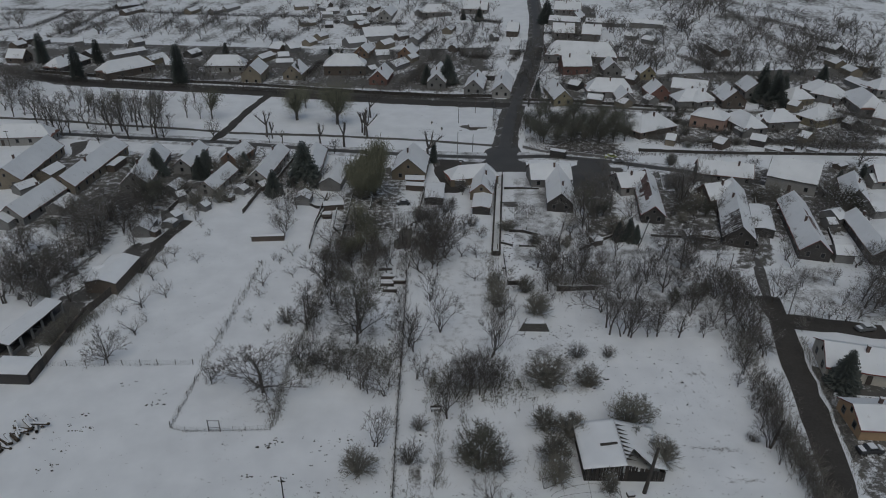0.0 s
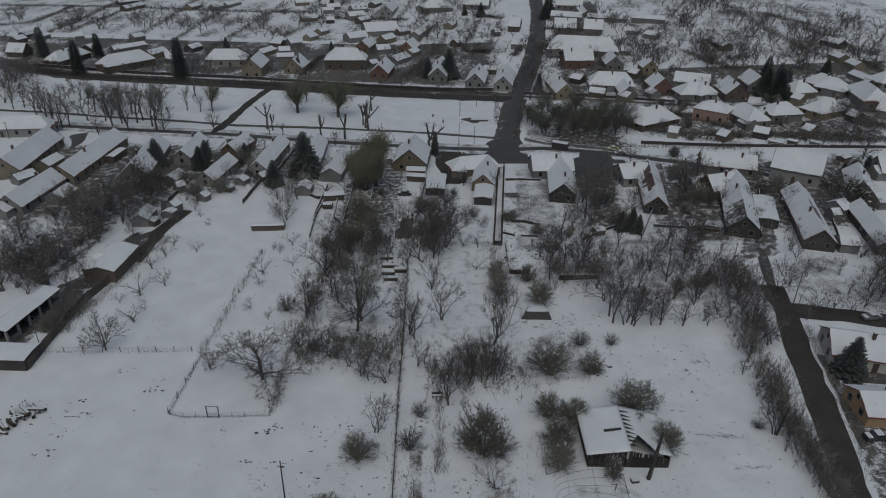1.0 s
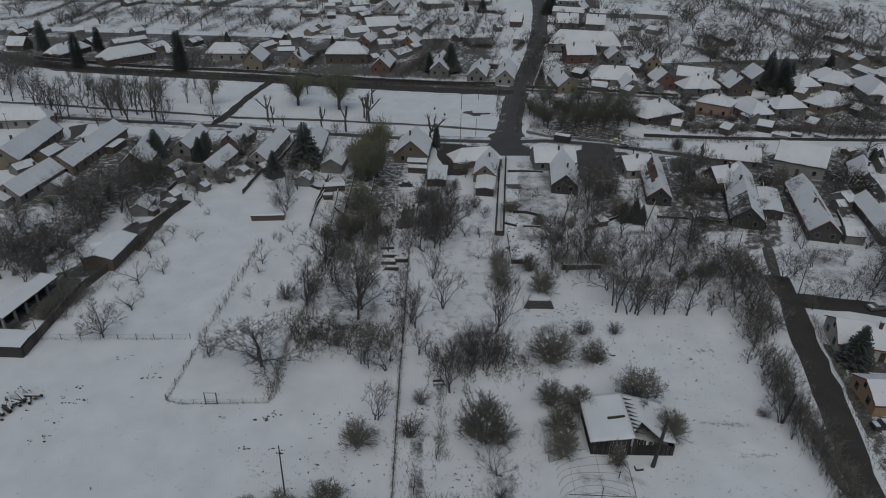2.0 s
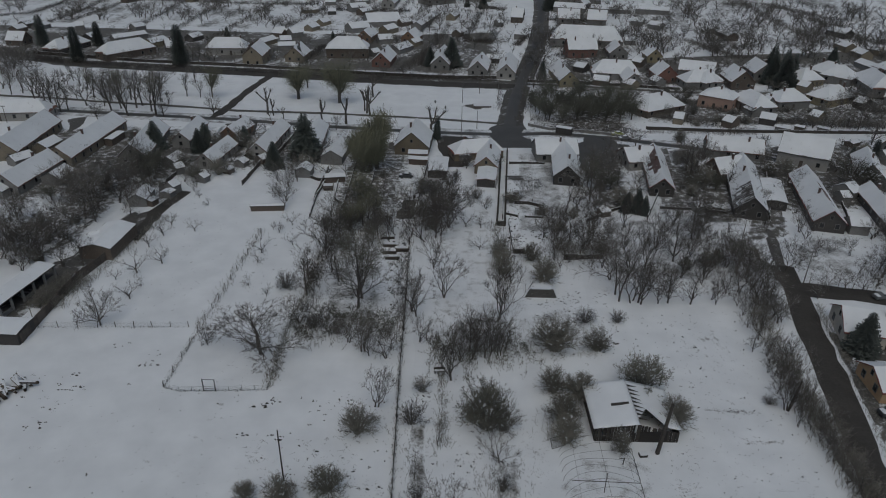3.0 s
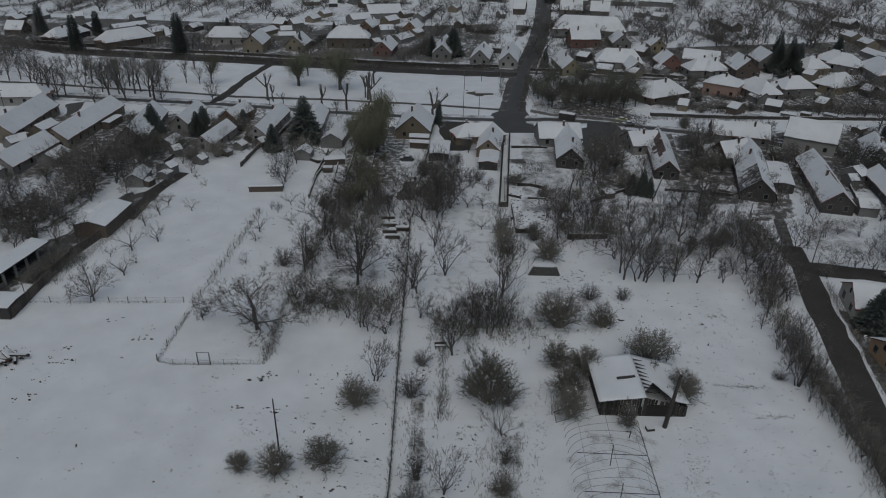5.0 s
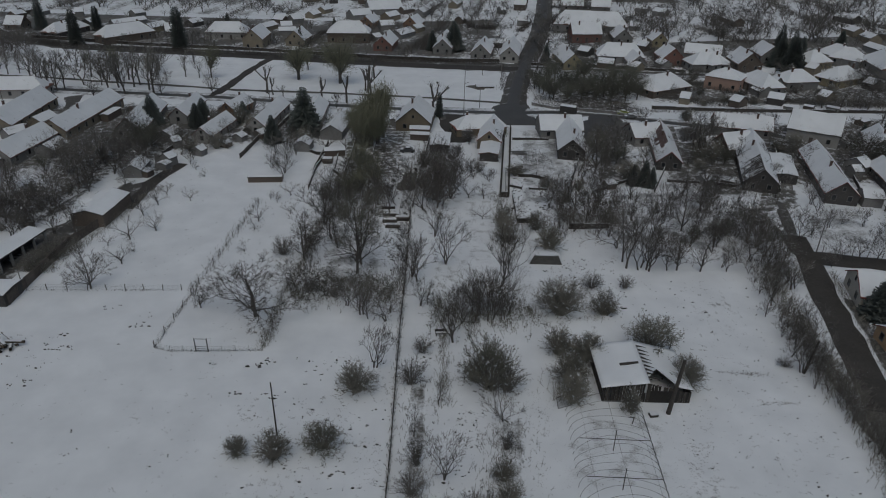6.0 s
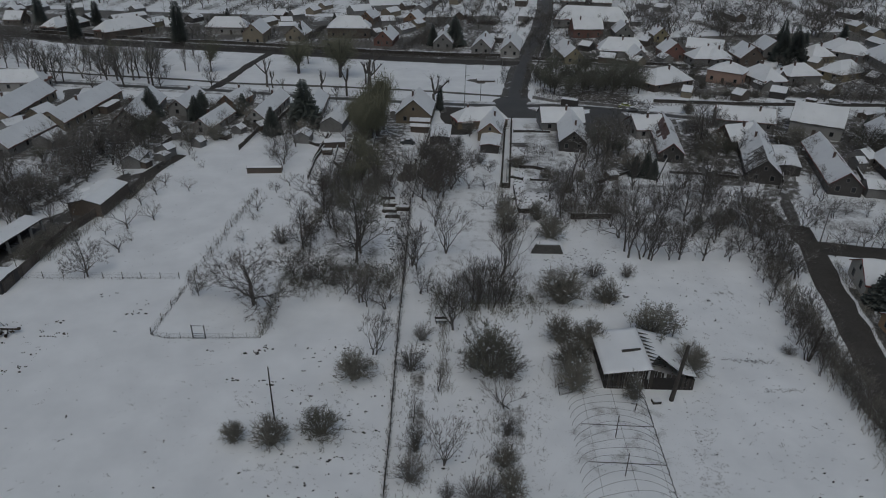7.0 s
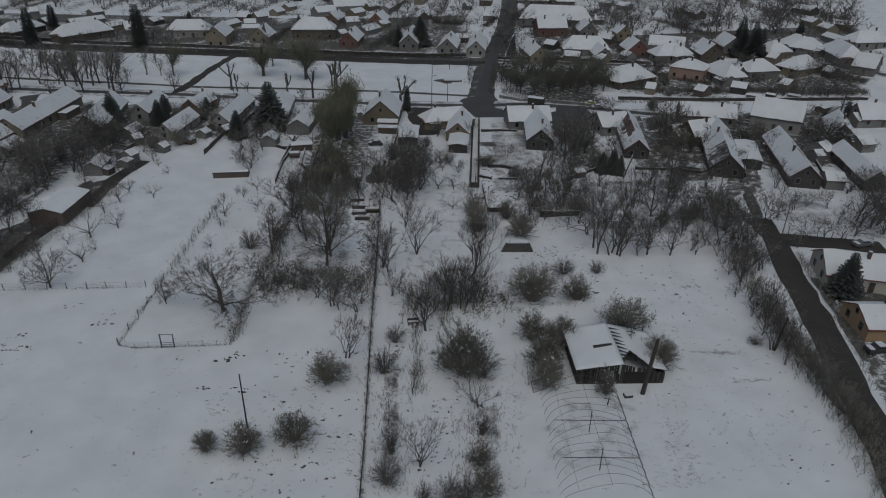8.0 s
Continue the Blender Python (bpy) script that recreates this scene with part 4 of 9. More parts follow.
draped([(33.6, 288.9), (54.2, 286.5), (75.0, 281.2), (97.2, 275.2), (125.8, 270.7), (158.8, 268.4), (171.6, 255.4), (179.7, 242.9)], 5.0, 0.10, M['dirt'], 'road', 'narrow street between hillside houses', 'road', seed=6, verge=3.0)
draped([(-185.3, 257.5), (-152.4, 254.4), (-128.4, 250.1), (-103.4, 247.5), (-78.3, 242.9), (-57.0, 242.8), (-35.5, 241.4), (-14.2, 239.4), (2.6, 237.2), (19.6, 234.4)], 2.2, 0.02, M['dirt'], 'ditch', 'thin dark ditch line across the park', 'ditch', seed=7)
draped([(84.4, 168.2), (82.6, 158.4), (79.3, 146.0), (76.0, 133.7), (74.0, 124.1)], 2.3, 0.03, M['mud'], 'lane', 'narrow muddy track up to the yards', 'lane', seed=12, ragged=0.25)
draped([(76.0, 133.7), (75.2, 127.4), (74.4, 120.8), (72.1, 113.3), (70.1, 103.6), (68.5, 95.2), (66.8, 88.4), (65.3, 81.6), (63.6, 74.9), (62.0, 68.4), (60.3, 61.7), (58.6, 55.0), (56.9, 47.0)], 5.0, 0.036, M['lane'], 'road', 'wet dark lane between hedge and houses', 'road', seed=8)
draped([(74.1, 123.8), (79.7, 123.4), (88.7, 121.4), (96.0, 119.9)], 5.6, 0.042, M['lane'], 'road', 'dark wet side lane', 'road', seed=9)
patch([(-89.2, 107.3), (-81.4, 101.5), (-73.0, 151.7), (-81.6, 158.8)], 0.024, M['mud_soft'], 'yard', 'muddy yard in front of the sheds', 'yard', seed=11, ragged=1.4)

# ---- gardens and worn ground ----
patch([(-33.4, 156.2), (-9.6, 157.1), (-7.1, 214.9), (-35.7, 213.4)], 0.01, M['plot'], 'garden', 'snowy back gardens with beds and rubbish', 'garden', seed=21)
patch([(27.1, 113.5), (61.9, 116.5), (79.5, 167.9), (31.5, 164.6)], 0.01, M['light_plot'], 'garden', 'overgrown orchard floor with thin snow', 'garden', seed=22)
patch([(-26.8, 100.5), (-8.5, 102.3), (-10.2, 150.5), (-31.8, 149.1)], 0.01, M['light_plot'], 'garden', 'overgrown garden floor with thin snow', 'garden', seed=23)
patch([(-88.4, 116.4), (-86.1, 135.7), (-78.4, 178.7), (-117.6, 180.6)], 0.01, M['plot'], 'garden', 'leaf-strewn ground under bare trees', 'garden', seed=24)
patch([(-2.2, 94.5), (13.6, 96.1), (12.9, 112.7), (-0.1, 112.0)], 0.01, M['light_plot'], 'garden', 'trampled ground under brown bushes', 'garden', seed=25)
patch([(9.8, 96.8), (33.2, 97.9), (32.4, 118.4), (12.1, 117.2)], 0.01, M['light_plot'], 'garden', 'rough grass under thin snow', 'garden', seed=26)
patch([(-5.3, 56.0), (-0.6, 56.2), (-1.8, 82.2), (-6.3, 82.0)], 0.01, M['light_plot'], 'garden', 'weedy strip with thin snow', 'garden', seed=28)
patch([(5.4, 56.4), (12.0, 56.6), (12.5, 75.0), (6.9, 74.8)], 0.01, M['light_plot'], 'garden', 'weedy strip with thin snow beside the path', 'garden', seed=29)
patch([(15.1, 146.0), (32.1, 146.6), (37.0, 206.8), (20.2, 206.0)], 0.01, M['light_plot'], 'garden', 'snowy kitchen garden with dead stalks', 'garden', seed=30)
patch([(33.5, 155.7), (51.5, 156.4), (61.0, 218.2), (45.3, 217.5)], 0.01, M['brush_floor'], 'garden', 'shady garden with bare ground', 'garden', seed=31)
patch([(51.5, 156.4), (118.2, 158.8), (156.3, 227.0), (59.0, 218.1)], 0.01, M['brush_floor'], 'garden', 'yards and gardens between the houses', 'garden', seed=32)
patch([(-113.0, 149.9), (-75.1, 164.5), (-74.2, 228.1), (-156.5, 223.7)], 0.01, M['brush_floor'], 'garden', 'yards between long farmhouses', 'garden', seed=33)
patch([(-77.7, 171.6), (-38.4, 185.2), (-38.1, 230.1), (-82.2, 227.7)], 0.01, M['plot'], 'garden', 'yards between the houses', 'garden', seed=34)
patch([(25.5, 214.0), (72.0, 212.0), (75.0, 281.2), (35.5, 283.2)], 0.01, M['brush_floor'], 'garden', 'dark evergreen garden floor', 'garden', seed=35)
patch([(64.1, 232.3), (156.3, 227.0), (182.8, 248.1), (76.9, 278.9)], 0.03, M['plot'], 'garden', 'hillside gardens with thin snow', 'garden', seed=36)
patch([(39.9, 289.8), (189.8, 267.6), (225.1, 338.0), (70.2, 528.7)], 0.02, M['far_floor'], 'garden', 'hillside plots with thin snow', 'garden', seed=37)
patch([(73.4, 323.5), (214.9, 320.1), (324.6, 511.7), (110.5, 568.6)], 0.09, M['far_fields'], 'garden', 'scrubby hillside with thin snow', 'garden', seed=38)
patch([(-219.9, 317.7), (29.2, 294.8), (48.1, 428.0), (-318.2, 460.3)], 0.008, M['far_floor'], 'garden', 'yards and plots beyond the street', 'garden', seed=39)
patch([(-276.4, 394.3), (47.2, 384.6), (65.0, 604.9), (-455.4, 677.0)], 0.014, M['far_fields'], 'garden', 'far plots with thin snow', 'garden', seed=40)
patch([(77.4, 128.4), (90.9, 125.3), (106.3, 152.7), (81.9, 151.2)], 0.014, M['light_plot'], 'garden', 'fenced garden by the lane', 'garden', seed=42)
patch([(72.8, 101.9), (83.9, 99.9), (78.7, 73.9), (62.7, 67.2)], 0.014, M['plot'], 'garden', 'yard by the lane', 'garden', seed=43)
patch([(9.5, 208.6), (28.4, 209.4), (27.0, 234.8), (15.2, 233.0)], 0.05, M['road'], 'road', 'wide wet asphalt junction', 'road', seed=51, ragged=0.15)
patch([(40.5, 195.3), (57.0, 200.6), (59.6, 219.2), (44.2, 220.6)], 0.05, M['mud_soft'], 'yard', 'dark muddy yard beside the long house', 'yard', seed=52)
patch([(-5.0, 209.8), (15.8, 210.8), (15.9, 219.2), (-5.3, 221.5)], 0.03, M['mud_soft'], 'yard', 'muddy forecourt by the street', 'yard', seed=53)
patch([(65.6, 192.0), (83.4, 192.7), (88.8, 214.0), (69.4, 213.3)], 0.03, M['mud_soft'], 'yard', 'dark muddy farmyard', 'yard', seed=54)
patch([(95.9, 193.2), (119.4, 187.6), (126.6, 205.8), (103.2, 207.0)], 0.03, M['mud_soft'], 'yard', 'dark muddy farmyard', 'yard', seed=55)
patch([(-82.7, 185.2), (-60.3, 190.6), (-60.9, 207.0), (-83.9, 203.4)], 0.03, M['mud_soft'], 'yard', 'cluttered muddy yard', 'yard', seed=56)
patch([(44.3, 223.8), (59.5, 222.3), (51.7, 188.4), (39.1, 187.6)], 0.055, M['road'], 'yard', 'dark wet yard between the village houses', 'yard', seed=60, ragged=0.6)
patch([(69.5, 196.5), (83.1, 200.8), (75.0, 176.8), (67.4, 176.4)], 0.058, M['mud'], 'yard', 'dark wet yard between the village houses', 'yard', seed=61, ragged=0.6)
patch([(95.3, 194.6), (104.1, 193.2), (97.8, 178.1), (90.2, 179.7)], 0.061, M['mud'], 'yard', 'dark wet yard between the village houses', 'yard', seed=62, ragged=0.6)
patch([(119.6, 203.2), (124.0, 192.0), (115.0, 180.9), (109.0, 183.6)], 0.064, M['mud'], 'yard', 'dark wet yard between the village houses', 'yard', seed=63, ragged=0.6)
patch([(50.8, 219.4), (63.0, 214.4), (61.0, 207.7), (50.7, 209.2)], 0.067, M['mud_soft'], 'yard', 'dark wet yard between the village houses', 'yard', seed=64, ragged=0.6)
patch([(85.9, 209.2), (101.4, 209.8), (95.8, 198.0), (91.4, 205.2)], 0.070, M['mud_soft'], 'yard', 'dark wet yard between the village houses', 'yard', seed=65, ragged=0.6)
patch([(14.5, 186.1), (25.4, 186.7), (24.7, 179.7), (14.9, 179.1)], 0.076, M['mud_soft'], 'yard', 'dark wet yard between the village houses', 'yard', seed=67, ragged=0.6)
patch([(-28.5, 211.1), (-19.1, 208.9), (-19.7, 195.7), (-27.6, 197.7)], 0.079, M['mud_soft'], 'yard', 'dark wet yard between the village houses', 'yard', seed=68, ragged=0.6)
patch([(-80.4, 228.7), (-65.4, 232.5), (-62.4, 214.4), (-75.8, 207.8)], 0.082, M['mud_soft'], 'yard', 'dark wet yard between the village houses', 'yard', seed=69, ragged=0.6)
patch([(-92.2, 212.3), (-75.6, 219.5), (-71.7, 194.8), (-85.2, 189.0)], 0.085, M['mud_soft'], 'yard', 'dark wet yard between the village houses', 'yard', seed=70, ragged=0.6)
patch([(-64.3, 220.3), (-53.3, 223.0), (-50.3, 200.3), (-62.6, 199.5)], 0.088, M['mud_soft'], 'yard', 'dark wet yard between the village houses', 'yard', seed=71, ragged=0.6)
patch([(-101.2, 183.3), (-85.7, 209.9), (-80.2, 194.2), (-91.4, 169.0)], 0.091, M['mud_soft'], 'yard', 'dark wet yard between the village houses', 'yard', seed=72, ragged=0.6)
patch([(4.5, 256.0), (7.2, 258.6), (14.6, 258.3), (12.5, 247.6)], 0.03, M['dirt'], 'yard', 'bare dark ground beside the sports field', 'yard', seed=80, ragged=0.3)
patch([(-12.9, 154.1), (-7.9, 154.3), (-8.8, 167.2), (-13.4, 166.9)], 0.03, M['dirt'], 'garden', 'dug dark vegetable bed', 'garden', seed=81, ragged=0.3)

patch([(-0.4, 189.6), (6.0, 189.6), (8.4, 221.0), (-5.0, 221.0)], 0.056, M['lane'], 'yard', 'dark wet drive beside the corner house', 'yard', seed=90, ragged=0.4)

patch([(58.6, 88.8), (64.1, 89.0), (59.9, 66.3), (58.1, 70.3)], 0.012, M['brush_floor'], 'garden', 'dark leaf-strewn bank under the hedge', 'garden', seed=91, ragged=0.6)
patch([(65.2, 123.8), (71.5, 123.0), (69.4, 114.2), (61.8, 110.8)], 0.012, M['brush_floor'], 'garden', 'dark ground under the hedge', 'garden', seed=92, ragged=0.6)
patch([(-125.6, 208.2), (-125.3, 222.7), (-127.9, 234.5), (-136.3, 229.7)], 0.026, M['mud_soft'], 'yard', 'dark yards between the long farmhouses', 'yard', seed=93, ragged=0.6)
patch([(-77.7, 158.8), (-71.2, 165.1), (-76.2, 180.4), (-84.8, 174.7)], 0.030, M['mud_soft'], 'yard', 'trampled dark yard behind the barn', 'yard', seed=94, ragged=0.8)
# dark ribbon: barn wall and the shadow along the path, put into its colour
draped([(-71.8, 168.2), (-73.7, 159.7), (-74.3, 148.7), (-74.5, 138.9)], 4.2, 0.036, M['lane'], 'lane', 'dark strip for the barn wall and shadowed path', 'lane', seed=95, ragged=0.5)
patch([(61.0, 168.2), (79.4, 172.3), (79.9, 153.4), (62.1, 147.8)], 0.022, M['brush_floor'], 'garden', 'dark brambly ground below the farm barn', 'garden', seed=96)
patch([(91.6, 185.3), (100.9, 185.8), (104.5, 196.0), (97.7, 200.5)], 0.034, M['mud'], 'yard', 'dark wet yard in front of the grey house', 'yard', seed=97, ragged=0.6)
patch([(74.0, 110.0), (77.0, 109.0), (71.6, 80.0), (67.6, 80.0)], 0.03, M['mud_soft'], 'verge', 'dark trampled verge between lane and houses', 'verge', seed=116, ragged=0.6)
patch([(8.5, 55.0), (34.0, 56.0), (37.0, 79.0), (13.5, 78.5)], 0.006, M['rough_grass'], 'garden', 'rough grass under thin snow', 'garden', seed=112, ragged=1.6)
patch([(11.1, 91.4), (32.6, 92.2), (36.3, 118.0), (15.3, 117.1)], 0.007, M['rough_grass'], 'garden', 'rough grass under thin snow', 'garden', seed=111)
patch([(-7.1, 92.3), (14.5, 91.5), (17.0, 173.4), (-8.9, 171.9)], 0.009, M['rough_grass'], 'garden', 'rough grass under thin snow', 'garden', seed=114)
patch([(70.2, 143.7), (85.4, 147.4), (94.8, 171.9), (82.9, 171.3)], 0.016, M['brush_floor'], 'garden', 'dark trodden ground beside the track', 'garden', seed=115)
# ---- houses along the near street ----
house(-156.2, 228.6, 7.9, 32.2, 7.6, 6.52, 3.24, 'white', hip=1.0)
house(-133.7, 202.4, 94.6, 30.5, 8.8, 6.9, 3.15, 'beige')
farm = house(-113.2, 201.2, 88.8, 35.6, 7.6, 6.28, 3.24, 'beige')
wing(farm, -116.4, 173.0, 85.2, 20.2, 7.2, 5.96, 2.88, 'grey')
house(-118.7, 164.6, 82.8, 8.6, 6.0, 4.14, 2.34, 'grey', name='shed')
house(-124.6, 197.8, 83.3, 7.7, 5.0, 3.66, 2.16, 'beige', name='shed')
house(-126.1, 185.8, 61.6, 6.0, 4.5, 3.42, 2.07, 'grey', name='shed')
house(-108.4, 173.3, 85.4, 7.3, 5.5, 3.9, 2.25, 'grey', name='shed')
house(-107.5, 206.3, 86.1, 8.2, 2.6, 2.45, 2.25, 'brown', name='shed')
house(-95.3, 200.7, 96.9, 27.7, 8.1, 6.35, 2.7, 'grey')
house(-84.5, 210.9, 90.4, 18.4, 5.5, 5.22, 2.88, 'grey')
house(-81.7, 187.7, 80.1, 6.2, 4.5, 3.51, 2.16, 'grey', name='shed')
house(-80.2, 161.0, 93.6, 7.0, 4.5, 3.51, 2.16, 'grey', name='shed')
house(-74.5, 167.5, 64.9, 2.7, 3.5, 3.39, 2.34, 'grey', name='shed')
house(-77.9, 181.2, 46.7, 2.5, 3.5, 3.21, 2.16, 'grey', name='shed')
house(-70.2, 192.8, 82.3, 16.9, 5.6, 4.91, 2.52, 'white')
house(-70.3, 215.2, 78.1, 12.1, 5.8, 4.98, 2.52, 'orange')
house(-57.2, 206.0, 86.2, 26.0, 5.8, 5.34, 2.88, 'white')
house(-43.3, 209.3, 92.6, 21.7, 5.9, 5.37, 2.88, 'white')
house(-41.5, 182.0, 86.8, 4.8, 4.4, 3.3, 2.1, 'grey', name='shed')
house(-34.4, 199.6, 85.7, 18.5, 6.5, 4.47, 2.52, 'grey', name='shed')
gable_house = house(-11.0, 207.5, 86.1, 14.9, 10.6, 7.46, 2.97, 'ochre', tile='tile_dark')
wing(gable_house, -9.2, 196.3, -1.5, 5.6, 3.2, 3.08, 2.61, 'ochre', windows=False, chimneys=0, door=False)
wing(gable_house, -9.0, 192.8, -5.7, 5.5, 2.3, 2.36, 1.98, 'brown', windows=False, chimneys=0, door=False)
house(-2.8, 187.4, 88.0, 11.6, 5.6, 2.5, 2.2, 'dark', name='shed', label='low dark shed with a flat snow-covered roof')
house(-17.1, 205.7, 57.6, 2.5, 3.0, 2.58, 1.98, 'grey', name='shed')
corner_house = house(12.2, 193.8, 83.0, 17.2, 6.6, 5.5, 2.7, 'ochre', tile='tile_red')
wing(corner_house, 8.7, 200.8, 16.0, 15.8, 7.1, 5.54, 2.7, 'ochre', tile='tile_red', hip=1.0)
wing(corner_house, 11.3, 180.6, 84.0, 10.4, 5.0, 2.75, 2.3, 'dark', windows=False, chimneys=0, door=False)
house(4.7, 197.4, 10.2, 3.0, 3.5, 3.12, 2.07, 'grey', name='shed')
long_house = house(33.5, 201.4, 2.9, 12.8, 10.4, 6.01, 2.88, 'grey', tile='tile_dark')
wing(long_house, 35.0, 189.5, 84.3, 22.8, 7.3, 5.96, 2.88, 'dark', tile='tile_dark')
house(39.9, 224.3, -25.8, 5.3, 2.4, 2.64, 2.34, 'dark', name='shed')
red_tiled_house = house(61.5, 186.3, 81.1, 29.9, 6.4, 5.42, 2.7, 'dark', tile='tile_red', snow='roof_snow', bare=(1, -0.55, 0.8, 0.0, 0.62))
wing(red_tiled_house, 58.0, 196.2, 11.0, 9.1, 9.6, 5.76, 2.88, 'white')
barn_house = house(83.3, 175.2, 74.1, 35.6, 8.1, 6.16, 2.7, 'dark', tile='tile_dark', snow='roof_snow', bare=(1, -1.01, -0.35, 0.0, 1.01))
rafters(barn_house, 35.6, 8.1, 6.16, 2.7, -17.2, -7.0, 10, (0.7, 1.02), 3)
wing(barn_house, 82.1, 187.8, 20.2, 9.3, 7.6, 6.3, 2.88, 'brown')
house(91.2, 206.0, -13.0, 17.0, 8.5, 6.0, 2.88, 'grey')
house(111.9, 201.6, -29.8, 14.3, 13.0, 8.4, 4.0, 'white', tile='tile_dark', chimneys=0)
house(99.4, 167.7, 76.3, 32.9, 7.4, 5.86, 2.7, 'dark', tile='tile_red', bare=(-1, -0.6, 0.2, 0.0, 0.45))
house(89.9, 172.2, 72.8, 16.9, 5.4, 2.85, 2.5, 'dark', name='shed', label='long low shed with a flat white roof')
house(126.3, 192.2, 66.6, 17.4, 7.2, 5.77, 2.7, 'grey')
house(114.4, 161.7, 79.2, 24.8, 5.7, 5.11, 2.7, 'dark', snow='roof_snow')
house(102.9, 152.9, -8.1, 4.5, 5.0, 3.84, 2.34, 'grey', name='shed')
house(111.7, 174.9, 30.4, 4.1, 6.0, 4.14, 2.34, 'grey', name='shed')
house(126.3, 180.1, 13.6, 4.8, 6.0, 4.14, 2.34, 'grey', name='shed')
house(137.1, 201.0, 9.9, 4.0, 6.0, 4.14, 2.34, 'grey', name='shed')
house(141.5, 202.5, 3.2, 9.5, 8.5, 6.53, 2.7, 'grey')
house(108.4, 170.7, 9.5, 2.5, 4.0, 3.36, 2.16, 'grey', name='shed')
house(-32.1, 178.0, 11.5, 5.7, 3.0, 2.21, 1.71, 'brown', name='shed')
house(-22.2, 165.8, -46.6, 2.5, 3.0, 1.84, 1.44, 'brown', name='shed')
house(-56.2, 191.2, 60.3, 2.9, 3.2, 2.58, 1.62, 'brown', name='shed')
house(-61.4, 187.7, 73.1, 3.0, 3.2, 2.58, 1.62, 'grey', name='shed')
house(-64.0, 182.3, 65.4, 2.5, 3.0, 1.84, 1.44, 'brown', name='shed')
house(-69.1, 175.6, 69.0, 2.5, 3.2, 2.58, 1.62, 'grey', name='shed')
house(-77.3, 159.2, 74.7, 2.5, 3.0, 1.83, 1.53, 'brown', name='shed')
house(-74.6, 164.4, 75.4, 2.5, 3.0, 2.02, 1.62, 'grey', name='shed')
house(40.7, 158.9, 17.1, 2.5, 3.0, 1.83, 1.53, 'brown', name='shed')
house(66.2, 163.3, 27.3, 3.0, 3.2, 2.58, 1.62, 'grey', name='shed')
house(72.1, 163.2, -23.5, 2.6, 3.0, 1.84, 1.44, 'brown', name='shed')
house(99.8, 180.4, -35.8, 2.5, 3.0, 1.83, 1.53, 'brown', name='shed')
house(119.8, 192.3, 28.9, 3.4, 3.0, 2.02, 1.62, 'grey', name='shed')
house(134.1, 215.2, 31.5, 4.1, 3.0, 1.84, 1.44, 'brown', name='shed')
house(117.6, 229.9, -34.0, 4.9, 2.6, 1.74, 1.44, 'grey', name='shed')
house(123.9, 230.7, -41.1, 3.1, 2.6, 1.65, 1.35, 'brown', name='shed')
house(131.2, 228.6, -41.7, 3.9, 2.6, 1.74, 1.44, 'grey', name='shed')
patch([(-90.2, 100.6), (-82.5, 108.0), (-79.2, 125.9), (-85.5, 131.8)], 0.034, M['mud'], 'lane', 'muddy farm lane in front of the pillar shed', 'lane', seed=10, ragged=0.7)
patch([(-85.0, 128.8), (-78.0, 124.8), (-71.0, 153.4), (-78.1, 156.4)], 0.03, M['mud'], 'lane', 'muddy track past the barn', 'lane', seed=13, ragged=0.8)
patch([(73.6, 104.6), (85.5, 102.7), (86.9, 99.1), (72.9, 98.7)], 0.023, M['mud'], 'yard', 'dark yard between the houses', 'yard', seed=15, ragged=0.5)
patch([(-105.6, 131.0), (-90.3, 124.4), (-84.7, 151.3), (-109.8, 160.1)], 0.026, M['plot'], 'garden', 'dark leaf-strewn ground behind the sheds', 'garden', seed=16)
# farm sheds and buildings on the fields
house(-46.3, 157.3, 6.5, 8.4, 1.2, 1.73, 1.53, 'brown', name='shed', label='low brown shed wall capped with snow')
house(-77.4, 135.8, 87.6, 12.4, 7.2, 3.8, 2.85, 'brown', name='shed', thick=0.08, snow='roof_deep')
house(-80.7, 135.9, 33.1, 2.5, 4.0, 3.6, 2.4, 'dark', name='shed')
house(-80.5, 100.5, -0.7, 7.5, 5.2, 2.51, 2.3, 'dark', name='shed', snow='roof_deep', label='low flat-roofed shed under thick snow')
house(83.1, 107.0, -13.2, 15.0, 9.6, 5.53, 2.88, 'cream', tile='tile_red')
house(79.3, 91.1, -2.0, 13.4, 8.1, 4.55, 2.52, 'peach', tile='tile_red')
# ---- houses beyond the park ----
house(-219.6, 348.8, -3.2, 8.9, 8.1, 6.53, 2.88, 'brown')
house(-189.5, 338.0, 76.9, 22.3, 9.0, 6.48, 2.88, 'dark', hip=1.0)
house(-155.7, 327.5, 52.9, 24.8, 10.4, 7.76, 3.6, 'brown', hip=1.2)
house(-208.9, 390.4, 24.6, 4.3, 6.5, 4.65, 2.7, 'grey', name='shed')
house(-138.8, 340.4, 30.1, 5.3, 7.6, 6.3, 2.88, 'grey')
house(-170.6, 365.4, 52.3, 18.5, 5.0, 3.84, 2.34, 'grey', name='shed')
house(-151.1, 352.4, 67.7, 11.3, 6.0, 4.32, 2.52, 'yellow', name='shed')
house(-110.0, 339.3, 4.8, 19.9, 10.0, 7.6, 3.6, 'white', hip=1.2)
house(-91.1, 321.2, 90.7, 16.8, 9.0, 8.91, 4.86, 'beige')
house(-86.4, 384.1, 43.1, 6.6, 7.0, 4.62, 2.52, 'grey', name='shed')
house(-87.2, 364.6, 16.8, 5.9, 6.0, 4.14, 2.34, 'grey', name='shed')
house(-83.4, 350.3, 12.3, 8.7, 5.0, 3.84, 2.34, 'grey', name='shed')
